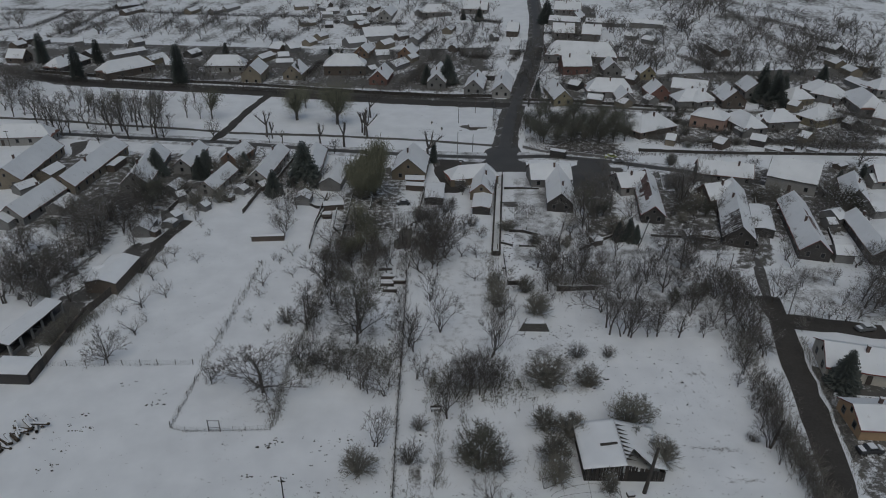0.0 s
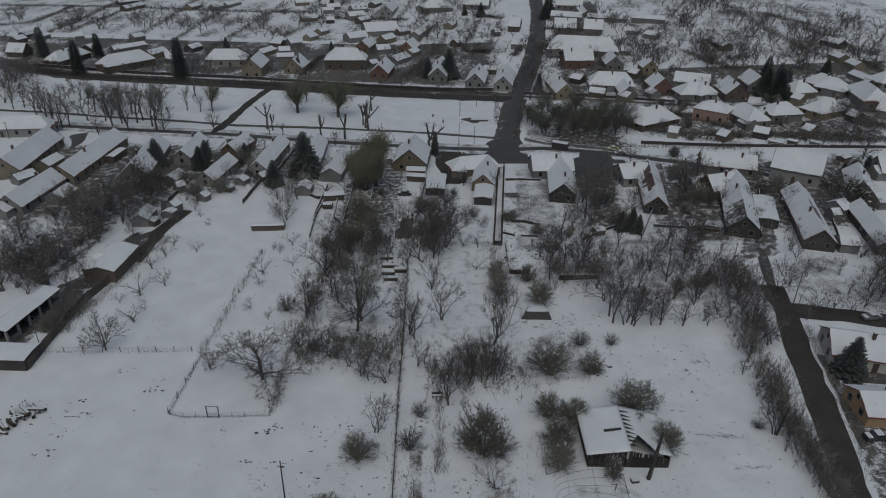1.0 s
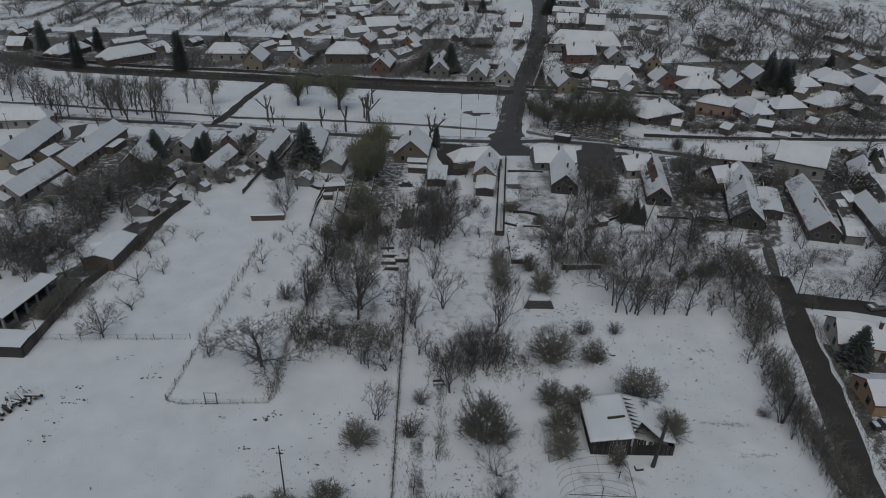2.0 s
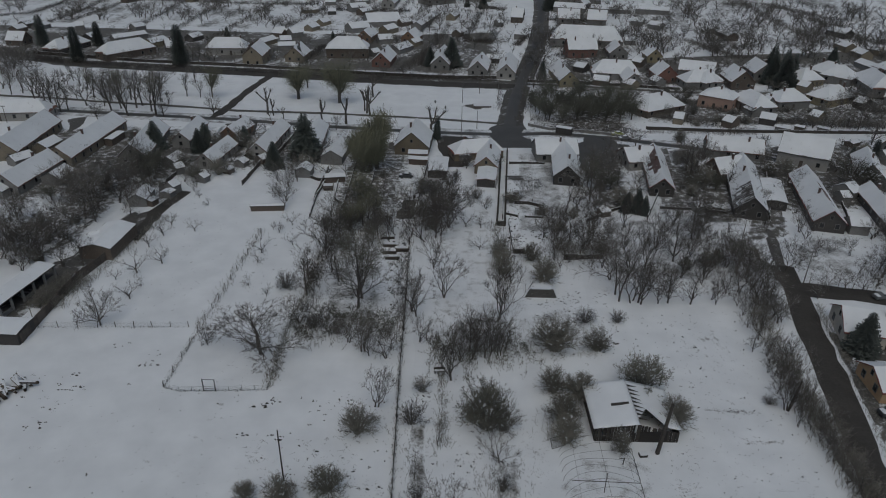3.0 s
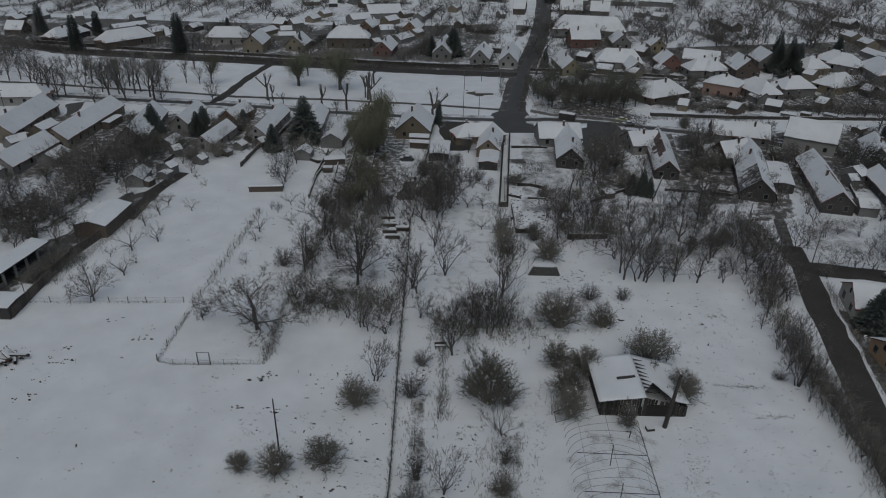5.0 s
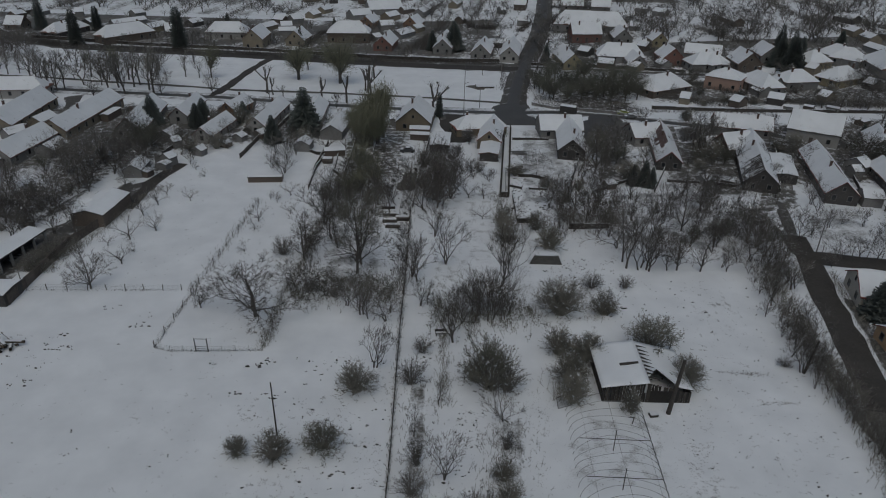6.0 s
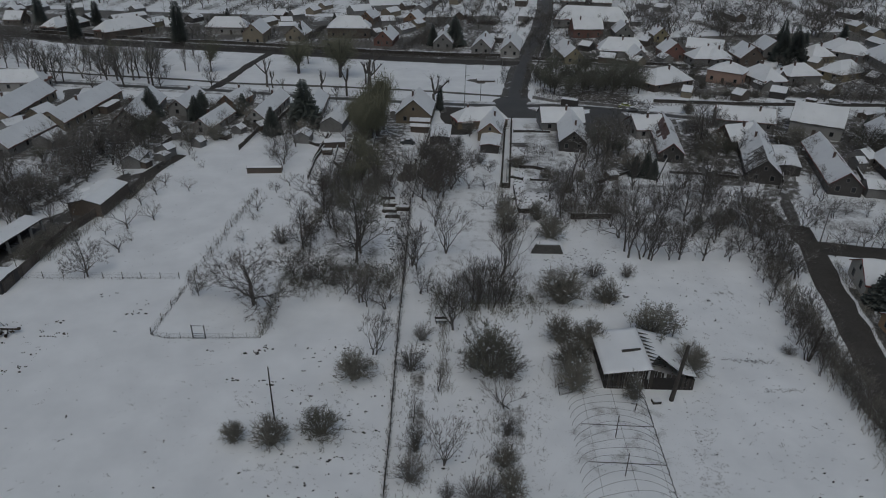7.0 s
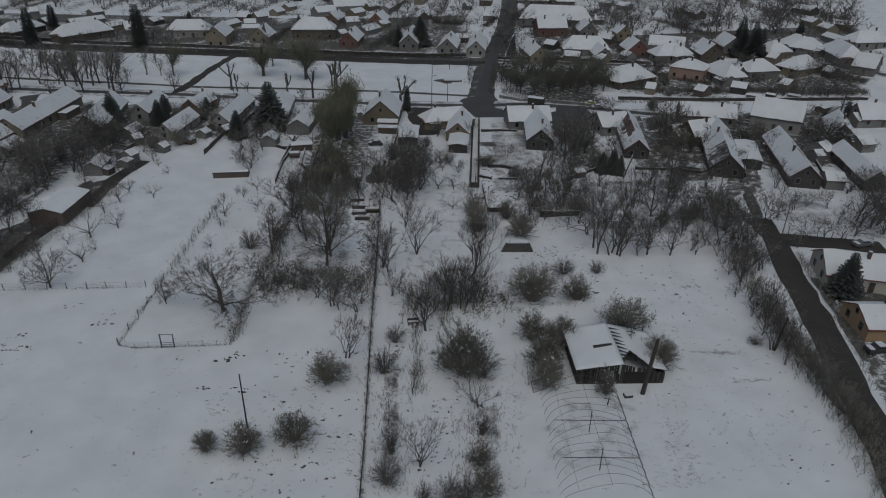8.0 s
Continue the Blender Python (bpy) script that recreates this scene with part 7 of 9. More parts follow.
plant('park', -115.4, 247.1, 14.7, wide=1.2, group='park trees')
plant('park', -129.1, 257.9, 12.8, wide=1.2, group='park trees')
plant('leafy', -93.1, 260.1, 13.6, wide=1.0, group='park trees')
plant('leafy', -59.4, 260.4, 17.6, wide=1.25, group='park trees')
plant('leafy', -42.6, 256.2, 19.7, wide=1.3, group='park trees')
plant('leafy', -58.8, 276.9, 12.6, wide=1.1, group='park trees')
plant('leafy', -116.2, 259.0, 12.4, wide=0.9, group='park trees')
plant('leafy', -129.8, 262.0, 11.5, wide=0.8, group='park trees')
plant('leafy', -145.6, 269.3, 9.5, wide=0.8, group='park trees')
plant('park', 73.6, 192.3, 8.4)
plant('mist', -199.3, 302.0, 12.3, wide=1.3, group='park trees')
plant('mist', -193.3, 298.2, 12.2, wide=1.3, group='park trees')
plant('mist', -193.4, 288.7, 13.0, wide=1.3, group='park trees')
plant('mist', -196.3, 310.2, 9.8, wide=1.3, group='park trees')
plant('mist', -184.9, 279.6, 11.6, wide=1.3, group='park trees')
plant('mist', -185.3, 286.5, 10.4, wide=1.3, group='park trees')
plant('mist', -179.4, 266.3, 11.2, wide=1.3, group='park trees')
plant('mist', -186.2, 296.7, 9.2, wide=1.3, group='park trees')
# ---- trees among the far houses ----
FAR_SPOTS = []
FAR_SPOTS += spread([(-186.9, 405.7), (-91.9, 413.7), (-107.2, 489.3), (-219.7, 484.0)], 35, 4, 9, 1)
FAR_SPOTS += spread([(-307.2, 442.9), (-86.3, 459.9), (-109.2, 593.5), (-409.1, 603.8)], 45, 4, 9, 2)
FAR_SPOTS += spread([(-81.8, 434.0), (30.3, 417.9), (37.2, 535.6), (-105.1, 569.4)], 50, 4, 8, 3)
FAR_SPOTS += spread([(-26.6, 316.8), (29.7, 318.4), (40.1, 459.9), (-39.1, 477.0)], 40, 3, 7, 4)
FAR_SPOTS += spread([(-120.7, 310.3), (-34.6, 316.3), (-40.4, 374.6), (-140.5, 367.7)], 30, 4, 8, 5)
FAR_SPOTS += spread([(-154.7, 309.9), (-98.1, 314.0), (-106.6, 344.6), (-167.9, 339.9)], 20, 4, 7, 6)
FAR_SPOTS += spread([(128.5, 420.1), (169.5, 413.1), (210.4, 526.8), (159.1, 535.0)], 30, 6, 11, 7)
FAR_SPOTS += spread([(109.2, 326.9), (179.2, 316.2), (218.4, 398.5), (133.0, 412.2)], 64, 4, 9, 8)
FAR_SPOTS += spread([(140.9, 340.6), (212.0, 329.9), (289.8, 471.9), (191.9, 485.9)], 40, 4, 9, 9)
FAR_SPOTS += spread([(75.0, 332.3), (111.8, 326.5), (132.4, 398.7), (88.9, 406.5)], 40, 4, 8, 10)
FAR_SPOTS += spread([(41.6, 283.3), (84.8, 282.0), (94.2, 320.5), (46.8, 326.8)], 40, 2, 5, 11)
FAR_SPOTS += spread([(45.7, 317.6), (76.9, 314.4), (118.2, 519.4), (70.2, 528.7)], 40, 3, 6, 12)
FAR_SPOTS += spread([(96.8, 273.9), (182.9, 263.3), (217.4, 324.4), (115.6, 339.8)], 85, 3, 6, 13)
FAR_SPOTS += spread([(-215.9, 324.6), (-127.9, 331.3), (-161.6, 428.8), (-271.1, 418.4)], 30, 3, 6, 14)
FAR_SPOTS += spread([(-417.9, 602.6), (72.8, 551.0), (86.1, 664.8), (-524.4, 767.0)], 60, 5, 10, 15)
FAR_SPOTS += spread([(86.4, 525.5), (326.4, 488.5), (408.7, 623.9), (106.2, 661.1)], 30, 5, 10, 16)
FAR_SPOTS += spread([(142.6, 440.4), (170.7, 435.6), (198.8, 516.9), (165.9, 522.2)], 26, 8, 12, 17)
FAR_SPOTS += spread([(42.6, 291.5), (100.7, 287.7), (136.1, 411.6), (58.3, 426.0)], 95, 3, 6, 18)
FAR_SPOTS += spread([(-38.2, 301.4), (36.4, 304.5), (46.9, 414.6), (-53.3, 432.4)], 60, 3, 6, 19)
FAR_SPOTS += spread([(-205.1, 306.3), (-82.4, 315.1), (-89.1, 343.5), (-221.0, 333.4)], 34, 4, 8, 20)
FAR_SPOTS += spread([(-77.5, 294.1), (20.7, 299.9), (22.2, 328.4), (-84.3, 323.4)], 26, 3, 7, 21)
FAR_SPOTS += spread([(-154.1, 241.2), (-104.3, 244.0), (-116.9, 278.4), (-172.4, 274.8)], 30, 5, 9, 22)
FAR_SPOTS += spread([(33.0, 162.1), (51.6, 162.8), (64.3, 215.7), (41.0, 214.6)], 24, 3, 6, 23)
FAR_SPOTS += spread([(-32.8, 153.1), (-9.4, 154.0), (-12.5, 209.4), (-42.4, 207.9)], 14, 3, 7, 24)
FAR_SPOTS += spread([(44.0, 156.1), (117.0, 158.8), (142.4, 204.5), (53.8, 202.8)], 24, 3, 6, 25)
FAR_SPOTS += spread([(-61.4, 188.3), (-28.8, 189.9), (-33.3, 224.5), (-70.7, 222.5)], 20, 3, 6, 26)
FAR_SPOTS += spread([(-28.3, 491.6), (23.1, 498.2), (24.9, 328.3), (-15.1, 362.1)], 60, 4, 8, 21)
FAR_SPOTS += spread([(101.4, 473.2), (202.7, 474.4), (151.4, 338.9), (84.1, 350.0)], 35, 5, 10, 22)
FAR_SPOTS += spread([(192.9, 448.6), (238.1, 382.3), (196.5, 305.1), (151.4, 338.9)], 40, 5, 10, 23)
FAR_SPOTS += spread([(59.9, 440.3), (99.8, 464.7), (86.9, 349.6), (53.4, 335.4)], 40, 4, 8, 24)
for k, (x, y) in enumerate([(136.0, 323.5), (146.2, 337.0), (125.7, 328.1), (133.7, 344.3), (162.8, 319.3), (173.5, 337.9), (183.1, 353.2), (128.8, 359.8), (172.9, 369.5), (193.8, 361.2), (137.9, 399.7), (105.9, 338.5), (73.0, 338.9), (95.1, 351.0), (-279.4, 447.0), (-233.8, 425.0), (-233.9, 446.5), (-209.2, 424.1), (-192.0, 436.8), (-163.1, 430.1), (-156.0, 457.1), (-115.7, 435.7), (-104.8, 407.9), (-92.1, 480.9), (-93.2, 447.1), (-9.4, 406.6), (-3.0, 427.4), (219.3, 386.6), (184.9, 406.7), (99.7, 414.0), (50.5, 358.8), (197.2, 324.0)]):
    FAR_SPOTS += spread([(x - 5, y - 6), (x + 5, y - 6), (x + 5, y + 6), (x - 5, y + 6)], 6, 5, 10, 800 + k)
woods('far_woods', FAR_SPOTS, 'bare trees scattered among distant plots')
plant('mist', 135.2, 241.0, 5.5, wide=1.39)
plant('fine', 115.5, 266.7, 3.3, wide=1.23)
plant('fine', 109.3, 249.6, 3.0, wide=1.11)
plant('bush', 107.4, 237.2, 3.5, wide=1.4)
plant('fine', 100.1, 247.5, 3.4, wide=1.49)
plant('fine', 88.0, 242.3, 5.6, wide=1.14)
plant('fine', 162.7, 244.5, 3.5, wide=1.48)
plant('bush', 100.6, 235.8, 3.9, wide=1.18)
plant('mist', 107.7, 264.0, 4.0, wide=1.41)
plant('bush', 134.4, 245.8, 3.2, wide=1.18)
plant('fine', 112.1, 244.3, 4.4, wide=1.35)
plant('mist', 89.9, 235.5, 5.8, wide=1.18)
plant('bush', 121.4, 248.5, 4.1, wide=1.29)
plant('fine', 96.0, 268.7, 4.9, wide=1.48)
plant('bush', 102.8, 260.7, 4.0, wide=1.18)
plant('mist', 127.5, 240.6, 4.8, wide=1.39)
plant('bush', 121.8, 257.2, 5.8, wide=1.05)
plant('fine', 115.8, 246.9, 4.0, wide=1.46)
plant('bush', 135.3, 255.2, 3.9, wide=1.4)
plant('bush', 135.7, 241.6, 6.0, wide=1.08)
plant('bush', 89.1, 235.1, 3.1, wide=1.37)
plant('bush', 120.5, 258.9, 3.4, wide=1.49)
plant('bush', 135.5, 239.1, 5.5, wide=1.07)
plant('bush', 140.2, 234.1, 3.3, wide=1.22)
plant('bush', 98.3, 239.8, 3.4, wide=1.46)
plant('bush', 143.1, 259.2, 5.9, wide=1.34)
plant('mist', 148.6, 250.7, 7.2, wide=1.07)
plant('broad', 141.3, 232.8, 7.9, wide=1.25)
plant('mist', 151.3, 255.5, 7.5, wide=1.27)
plant('mist', 155.0, 255.8, 8.1, wide=1.33)
plant('mist', 156.3, 247.3, 8.5, wide=1.13)
plant('mist', 156.2, 238.1, 7.9, wide=1.29)
plant('mist', 139.1, 244.3, 7.0, wide=1.14)
plant('mist', 145.2, 244.9, 7.0, wide=1.32)
plant('mist', 150.1, 236.0, 8.8, wide=1.09)
plant('mist', 157.3, 244.9, 8.9, wide=1.26)
plant('mist', 154.2, 253.0, 8.8, wide=1.24)
plant('mist', 150.5, 238.7, 6.5, wide=1.39)
plant('greybush', 106.0, 247.6, 3.3, wide=1.28)
plant('bush', 129.4, 261.8, 3.0, wide=1.29)
plant('fine', 115.6, 267.2, 3.0, wide=1.36)
plant('bush', 125.5, 234.5, 2.6, wide=1.07)
plant('bush', 95.8, 269.0, 3.9, wide=1.21)
plant('bush', 91.9, 248.3, 4.0, wide=1.12)
plant('greybush', 136.1, 272.7, 4.9, wide=1.43)
plant('fine', 122.9, 245.6, 3.4, wide=1.02)
plant('fine', 116.2, 271.0, 3.8, wide=1.48)
plant('bush', 92.1, 261.6, 3.5, wide=1.41)
plant('bush', 114.0, 259.3, 2.9, wide=1.19)
plant('bush', 105.9, 267.4, 4.0, wide=1.18)
plant('bush', 135.5, 272.8, 3.3, wide=1.46)
plant('fine', 108.1, 261.7, 3.4, wide=1.22)
plant('fine', 88.5, 264.5, 3.4, wide=1.48)
plant('greybush', 127.1, 248.8, 4.4, wide=1.15)
plant('bush', 77.8, 217.5, 5.0, wide=1.14)
plant('broad', 97.7, 211.3, 4.0, wide=1.02)
plant('broad', 60.6, 193.5, 5.1, wide=1.14)
plant('fine', 122.3, 175.4, 5.0, wide=1.42)
plant('broad', 116.7, 201.6, 5.4, wide=1.24)
plant('mist', 101.8, 183.6, 3.1, wide=1.06)
plant('bush', 68.7, 177.1, 5.9, wide=1.01)
plant('fine', 74.9, 178.6, 3.1, wide=1.13)
plant('fine', 79.7, 167.7, 3.1, wide=1.39)
plant('broad', 83.5, 184.4, 6.4, wide=1.42)
plant('fine', 85.6, 179.0, 6.6, wide=1.23)
plant('mist', 119.6, 200.6, 5.8, wide=1.22)
plant('bush', 68.0, 173.5, 3.6, wide=1.24)
plant('bush', 95.8, 189.1, 5.2, wide=1.21)
plant('fine', 105.9, 216.2, 4.1, wide=1.04)
plant('bush', 47.8, 165.2, 5.9, wide=1.49)
plant('mist', 129.8, 179.5, 3.5, wide=1.06)
plant('mist', 94.5, 172.5, 5.8, wide=1.07)
plant('fine', 66.5, 167.1, 3.7, wide=1.09)
plant('fine', 130.5, 214.7, 3.2, wide=1.05)
plant('mist', 89.4, 214.4, 5.3, wide=1.06)
plant('mist', 80.0, 181.8, 4.7, wide=1.16)
plant('bush', 100.5, 189.7, 6.7, wide=1.07)
plant('bush', 72.0, 184.3, 6.6, wide=1.28)
plant('fine', 107.9, 202.8, 4.0, wide=1.38)
plant('fine', 101.3, 210.7, 6.5, wide=1.23)
plant('mist', 89.0, 210.5, 5.6, wide=1.04)
plant('mist', 117.0, 213.5, 5.0, wide=1.23)
plant('bush', 82.3, 190.5, 3.4, wide=1.27)
plant('fine', 97.7, 195.4, 6.8, wide=1.21)
plant('mist', 111.2, 176.6, 6.9, wide=1.33)
plant('broad', 130.1, 210.3, 4.4, wide=1.12)
plant('bush', 74.6, 182.1, 6.2, wide=1.19)
plant('bush', 114.9, 197.4, 6.2, wide=1.22)
plant('fine', 122.2, 188.7, 6.0, wide=1.2)
plant('fine', 62.3, 216.0, 3.8, wide=1.25)
plant('bush', 125.7, 181.4, 3.0, wide=1.24)
plant('broad', 122.7, 183.4, 4.3, wide=1.23)
plant('mist', 61.8, 179.5, 4.5, wide=1.19)
plant('bush', 135.3, 209.4, 3.4, wide=1.41)
plant('mist', 109.4, 180.4, 4.9, wide=1.02)
plant('mist', 132.9, 196.9, 5.8, wide=1.34)
plant('mist', 80.5, 166.4, 6.1, wide=1.16)
plant('fine', 92.8, 203.8, 3.1, wide=1.36)
plant('mist', 6.0, 167.1, 4.2, wide=1.49)
plant('greybush', 2.5, 181.1, 4.1, wide=1.03)
plant('fine', 13.7, 175.0, 3.5, wide=1.1)
plant('mist', -3.1, 168.6, 5.9, wide=1.0)
plant('greybush', -2.7, 162.1, 3.5, wide=1.02)
plant('mist', 10.3, 160.5, 4.1, wide=1.05)
plant('greybush', -2.4, 157.8, 3.3, wide=1.24)
plant('greybush', 7.9, 167.6, 4.2, wide=1.03)
plant('greybush', 0.5, 176.9, 4.9, wide=1.44)
plant('mist', 13.5, 186.9, 4.5, wide=1.2)
plant('greybush', 5.7, 191.8, 5.4, wide=1.04)
plant('fine', 14.3, 188.5, 5.6, wide=1.11)
plant('greybush', -3.7, 171.3, 4.3, wide=1.38)
plant('fine', 5.5, 189.4, 5.7, wide=1.0)
plant('greybush', 23.9, 157.5, 3.1, wide=1.07)
plant('bush', 24.6, 158.1, 3.6, wide=1.16)
plant('greybush', 19.0, 167.2, 3.4, wide=1.4)
plant('bush', 33.6, 159.9, 2.1, wide=1.35)
plant('bush', 17.3, 165.5, 3.8, wide=1.44)
plant('bush', -25.8, 154.0, 5.3, wide=1.28)
plant('bush', -22.2, 152.3, 4.7, wide=1.16)
plant('bush', -25.4, 186.1, 5.0, wide=1.14)
plant('fine', -26.0, 154.3, 3.1, wide=1.06)
plant('bush', -18.7, 181.0, 3.4, wide=1.1)
plant('fine', -24.2, 184.6, 5.5, wide=1.36)
plant('broad', -26.9, 165.0, 4.9, wide=1.07)
plant('bush', -60.1, 193.2, 3.4, wide=1.16)
plant('bush', -56.0, 192.3, 3.5, wide=1.02)
plant('bush', -65.8, 204.5, 5.9, wide=1.3)
plant('bush', -72.6, 178.2, 5.1, wide=1.1)
plant('mist', -74.0, 174.8, 4.4, wide=1.44)
plant('bush', -72.6, 201.8, 5.5, wide=1.15)
plant('mist', -63.0, 180.4, 4.1, wide=1.4)
plant('mist', -56.6, 184.5, 4.9, wide=1.2)
plant('bush', -71.5, 177.7, 4.1, wide=1.05)
plant('bush', -66.1, 180.7, 5.7, wide=1.1)
plant('bush', -60.4, 197.7, 5.6, wide=1.31)
plant('mist', -59.8, 195.6, 3.3, wide=1.3)
plant('mist', -44.6, 192.1, 4.0, wide=1.01)
plant('bush', -58.5, 209.9, 4.6, wide=1.35)
plant('fine', -50.2, 192.9, 5.8, wide=1.35)
plant('bush', -45.2, 203.7, 4.1, wide=1.3)
plant('bush', -45.0, 204.3, 3.9, wide=1.01)
plant('fine', -41.2, 200.6, 4.2, wide=1.48)
plant('mist', -62.3, 186.8, 3.2, wide=1.38)
plant('bush', -42.0, 186.6, 5.1, wide=1.42)
plant('mist', -42.4, 200.6, 4.4, wide=1.05)
plant('fine', -65.4, 211.5, 4.3, wide=1.48)
plant('fine', -46.5, 210.8, 4.6, wide=1.1)
plant('bush', -46.8, 213.4, 3.3, wide=1.34)
plant('bush', -47.5, 195.9, 3.7, wide=1.05)
plant('fine', -54.9, 192.3, 3.2, wide=1.48)
plant('mist', -66.1, 208.2, 3.7, wide=1.03)
plant('fine', -46.2, 191.4, 5.2, wide=1.21)
plant('mist', -53.3, 203.6, 3.9, wide=1.14)
plant('mist', -43.9, 186.2, 4.3, wide=1.07)
plant('fine', -57.3, 202.3, 3.6, wide=1.1)
plant('fine', -46.8, 198.9, 4.0, wide=1.04)
plant('fine', -38.8, 222.9, 5.9, wide=1.16)
plant('mist', -38.5, 199.3, 5.7, wide=1.31)
plant('mist', -38.9, 191.3, 3.6, wide=1.08)
plant('fine', -68.8, 220.5, 5.3, wide=1.29)
plant('mist', -112.4, 192.3, 5.1, wide=1.46)
plant('mist', -78.1, 179.8, 4.1, wide=1.41)
plant('mist', -126.3, 191.6, 4.4, wide=1.34)
plant('bush', -100.3, 205.4, 5.8, wide=1.23)
plant('bush', -120.6, 163.3, 3.4, wide=1.0)
plant('fine', -115.4, 191.2, 3.2, wide=1.38)
plant('mist', -97.1, 194.4, 5.4, wide=1.5)
plant('bush', -97.4, 199.6, 4.1, wide=1.15)
plant('mist', -101.3, 175.6, 4.7, wide=1.15)
plant('fine', -106.7, 169.1, 4.3, wide=1.11)
plant('fine', -82.3, 196.4, 3.2, wide=1.14)
plant('mist', -127.8, 184.2, 4.6, wide=1.19)
plant('bush', -88.7, 205.6, 3.4, wide=1.04)
plant('mist', -94.6, 202.6, 3.1, wide=1.28)
plant('mist', -74.5, 169.7, 3.2, wide=1.11)
plant('bush', -80.0, 188.0, 4.6, wide=1.48)
plant('bush', -93.5, 170.1, 4.5, wide=1.03)
plant('bush', -105.2, 172.0, 5.6, wide=1.47)
plant('fine', -94.2, 179.4, 3.1, wide=1.01)
plant('bush', -92.0, 188.9, 5.7, wide=1.19)

# ---- undergrowth ----
thicket('undergrowth', [(64.6, 119.3), (62.6, 110.8), (61.3, 102.4), (60.9, 94.9), (59.8, 87.4), (59.2, 80.7), (59.3, 74.1), (59.4, 68.3), (58.2, 62.0), (57.0, 56.0), (55.8, 49.0)], 3.6, 2000, 2.6, 1, label='tall leafless hedge beside the lane', stout=1.25)
thicket('undergrowth', [(76.9, 117.5), (75.2, 111.5), (73.6, 103.6), (72.2, 96.0), (70.4, 89.0), (68.9, 82.0), (67.2, 75.0)], 1.5, 560, 1.3, 3, label='low brown hedge between the lane and the houses')
thicket('undergrowth', [(60.6, 88.8), (62.1, 84.7), (61.4, 78.3), (60.7, 71.4), (59.9, 66.3)], 2.6, 700, 2.3, 2, label='leafless hedge beside the lane', stout=1.25)
thicket('undergrowth', [(-29.2, 87.5), (-29.6, 104.8), (-28.3, 121.1), (-28.8, 136.2)], 1.8, 1150, 1.4, 4)
thicket('undergrowth', [(-28.6, 104.2), (-20.1, 108.8), (-9.3, 105.2)], 9.1, 1100, 2.4, 5, label='olive-brown undergrowth between the plots', leaf='leaf_grey')
thicket('undergrowth', [(-2.4, 98.9), (6.0, 98.4), (14.2, 102.5)], 11.0, 900, 2.4, 6, label='olive-brown undergrowth between the plots', leaf='leaf_grey')
thicket('undergrowth', [(6.0, 56.4), (7.8, 63.9), (9.1, 72.5)], 5.6, 380, 1.5, 7)
thicket('undergrowth', [(-2.9, 56.1), (-3.6, 67.5), (-4.3, 80.7)], 4.6, 260, 1.5, 8)
thicket('undergrowth', [(12.1, 152.0), (12.0, 130.0), (12.2, 110.5)], 3.2, 562, 2.9, 9)
thicket('undergrowth', [(16.7, 76.4), (20.4, 83.2), (22.4, 91.5)], 3.9, 437, 3.1, 10, label='dense bushes beside the hut')
thicket('undergrowth', [(13.8, 98.8), (21.8, 106.8), (30.0, 101.4)], 7.8, 375, 1.7, 12)
thicket('undergrowth', [(26.0, 136.6), (38.1, 140.3)], 6.5, 500, 2.9, 13)
thicket('undergrowth', [(-46.3, 103.3), (-45.5, 130.8), (-44.9, 144.8)], 2.0, 312, 1.4, 14)
thicket('undergrowth', [(-6.6, 54.5), (-6.9, 67.4), (-7.2, 76.7), (-7.7, 94.2), (-7.9, 109.5), (-8.3, 126.1), (-8.8, 143.1)], 0.7, 875, 0.8, 15, wood='bark_brown', label='dark weeds along the fence')
thicket('undergrowth', [(0.0, 74.5), (-0.3, 92.9)], 1.6, 250, 1.8, 16)
weeds('weeds', [(-12.5, 55.7), (-5.9, 56.0), (-7.8, 87.8), (-20.3, 87.2)], 500, 0.45, 1)
weeds('weeds', [(-53.5, 54.3), (-11.9, 55.8), (-27.1, 85.4), (-76.7, 90.9)], 420, 0.35, 2)
weeds('weeds', [(28.2, 57.2), (52.7, 58.1), (67.1, 115.6), (33.2, 111.6)], 700, 0.35, 3)
weeds('weeds', [(-5.3, 56.0), (12.0, 56.6), (13.8, 88.8), (-6.8, 87.8)], 700, 0.6, 4)
weeds('weeds', [(11.0, 56.6), (17.0, 56.9), (17.5, 80.0), (12.0, 79.0)], 420, 0.35, 18)
weeds('weeds', [(27.5, 57.0), (36.0, 57.4), (39.0, 76.0), (28.0, 75.5)], 320, 0.35, 19)
weeds('weeds', [(13.4, 56.7), (30.9, 57.3), (33.6, 75.9), (16.5, 75.2)], 420, 0.4, 5)
weeds('weeds', [(10.6, 95.1), (32.8, 96.2), (34.1, 120.9), (14.6, 119.8)], 500, 0.6, 6)
weeds('weeds', [(-62.6, 104.5), (-46.4, 105.3), (-52.2, 158.8), (-68.3, 163.8)], 150, 0.4, 7)
weeds('weeds', [(-39.4, 87.8), (-30.5, 88.3), (-29.2, 122.3), (-43.0, 144.9)], 200, 0.4, 8)
weeds('weeds', [(41.3, 84.1), (51.3, 83.8), (51.4, 84.6), (41.8, 84.8)], 30, 1.5, 11, patchy=False, label='row of dead stalks standing in the snow')
weeds('weeds', [(46.2, 77.2), (53.4, 77.0), (53.7, 78.0), (46.7, 77.9)], 26, 0.9, 12, patchy=False, label='row of dead stalks standing in the snow')
weeds('weeds', [(26.8, 57.2), (34.9, 57.5), (37.7, 69.2), (30.8, 68.9)], 300, 0.5, 13)
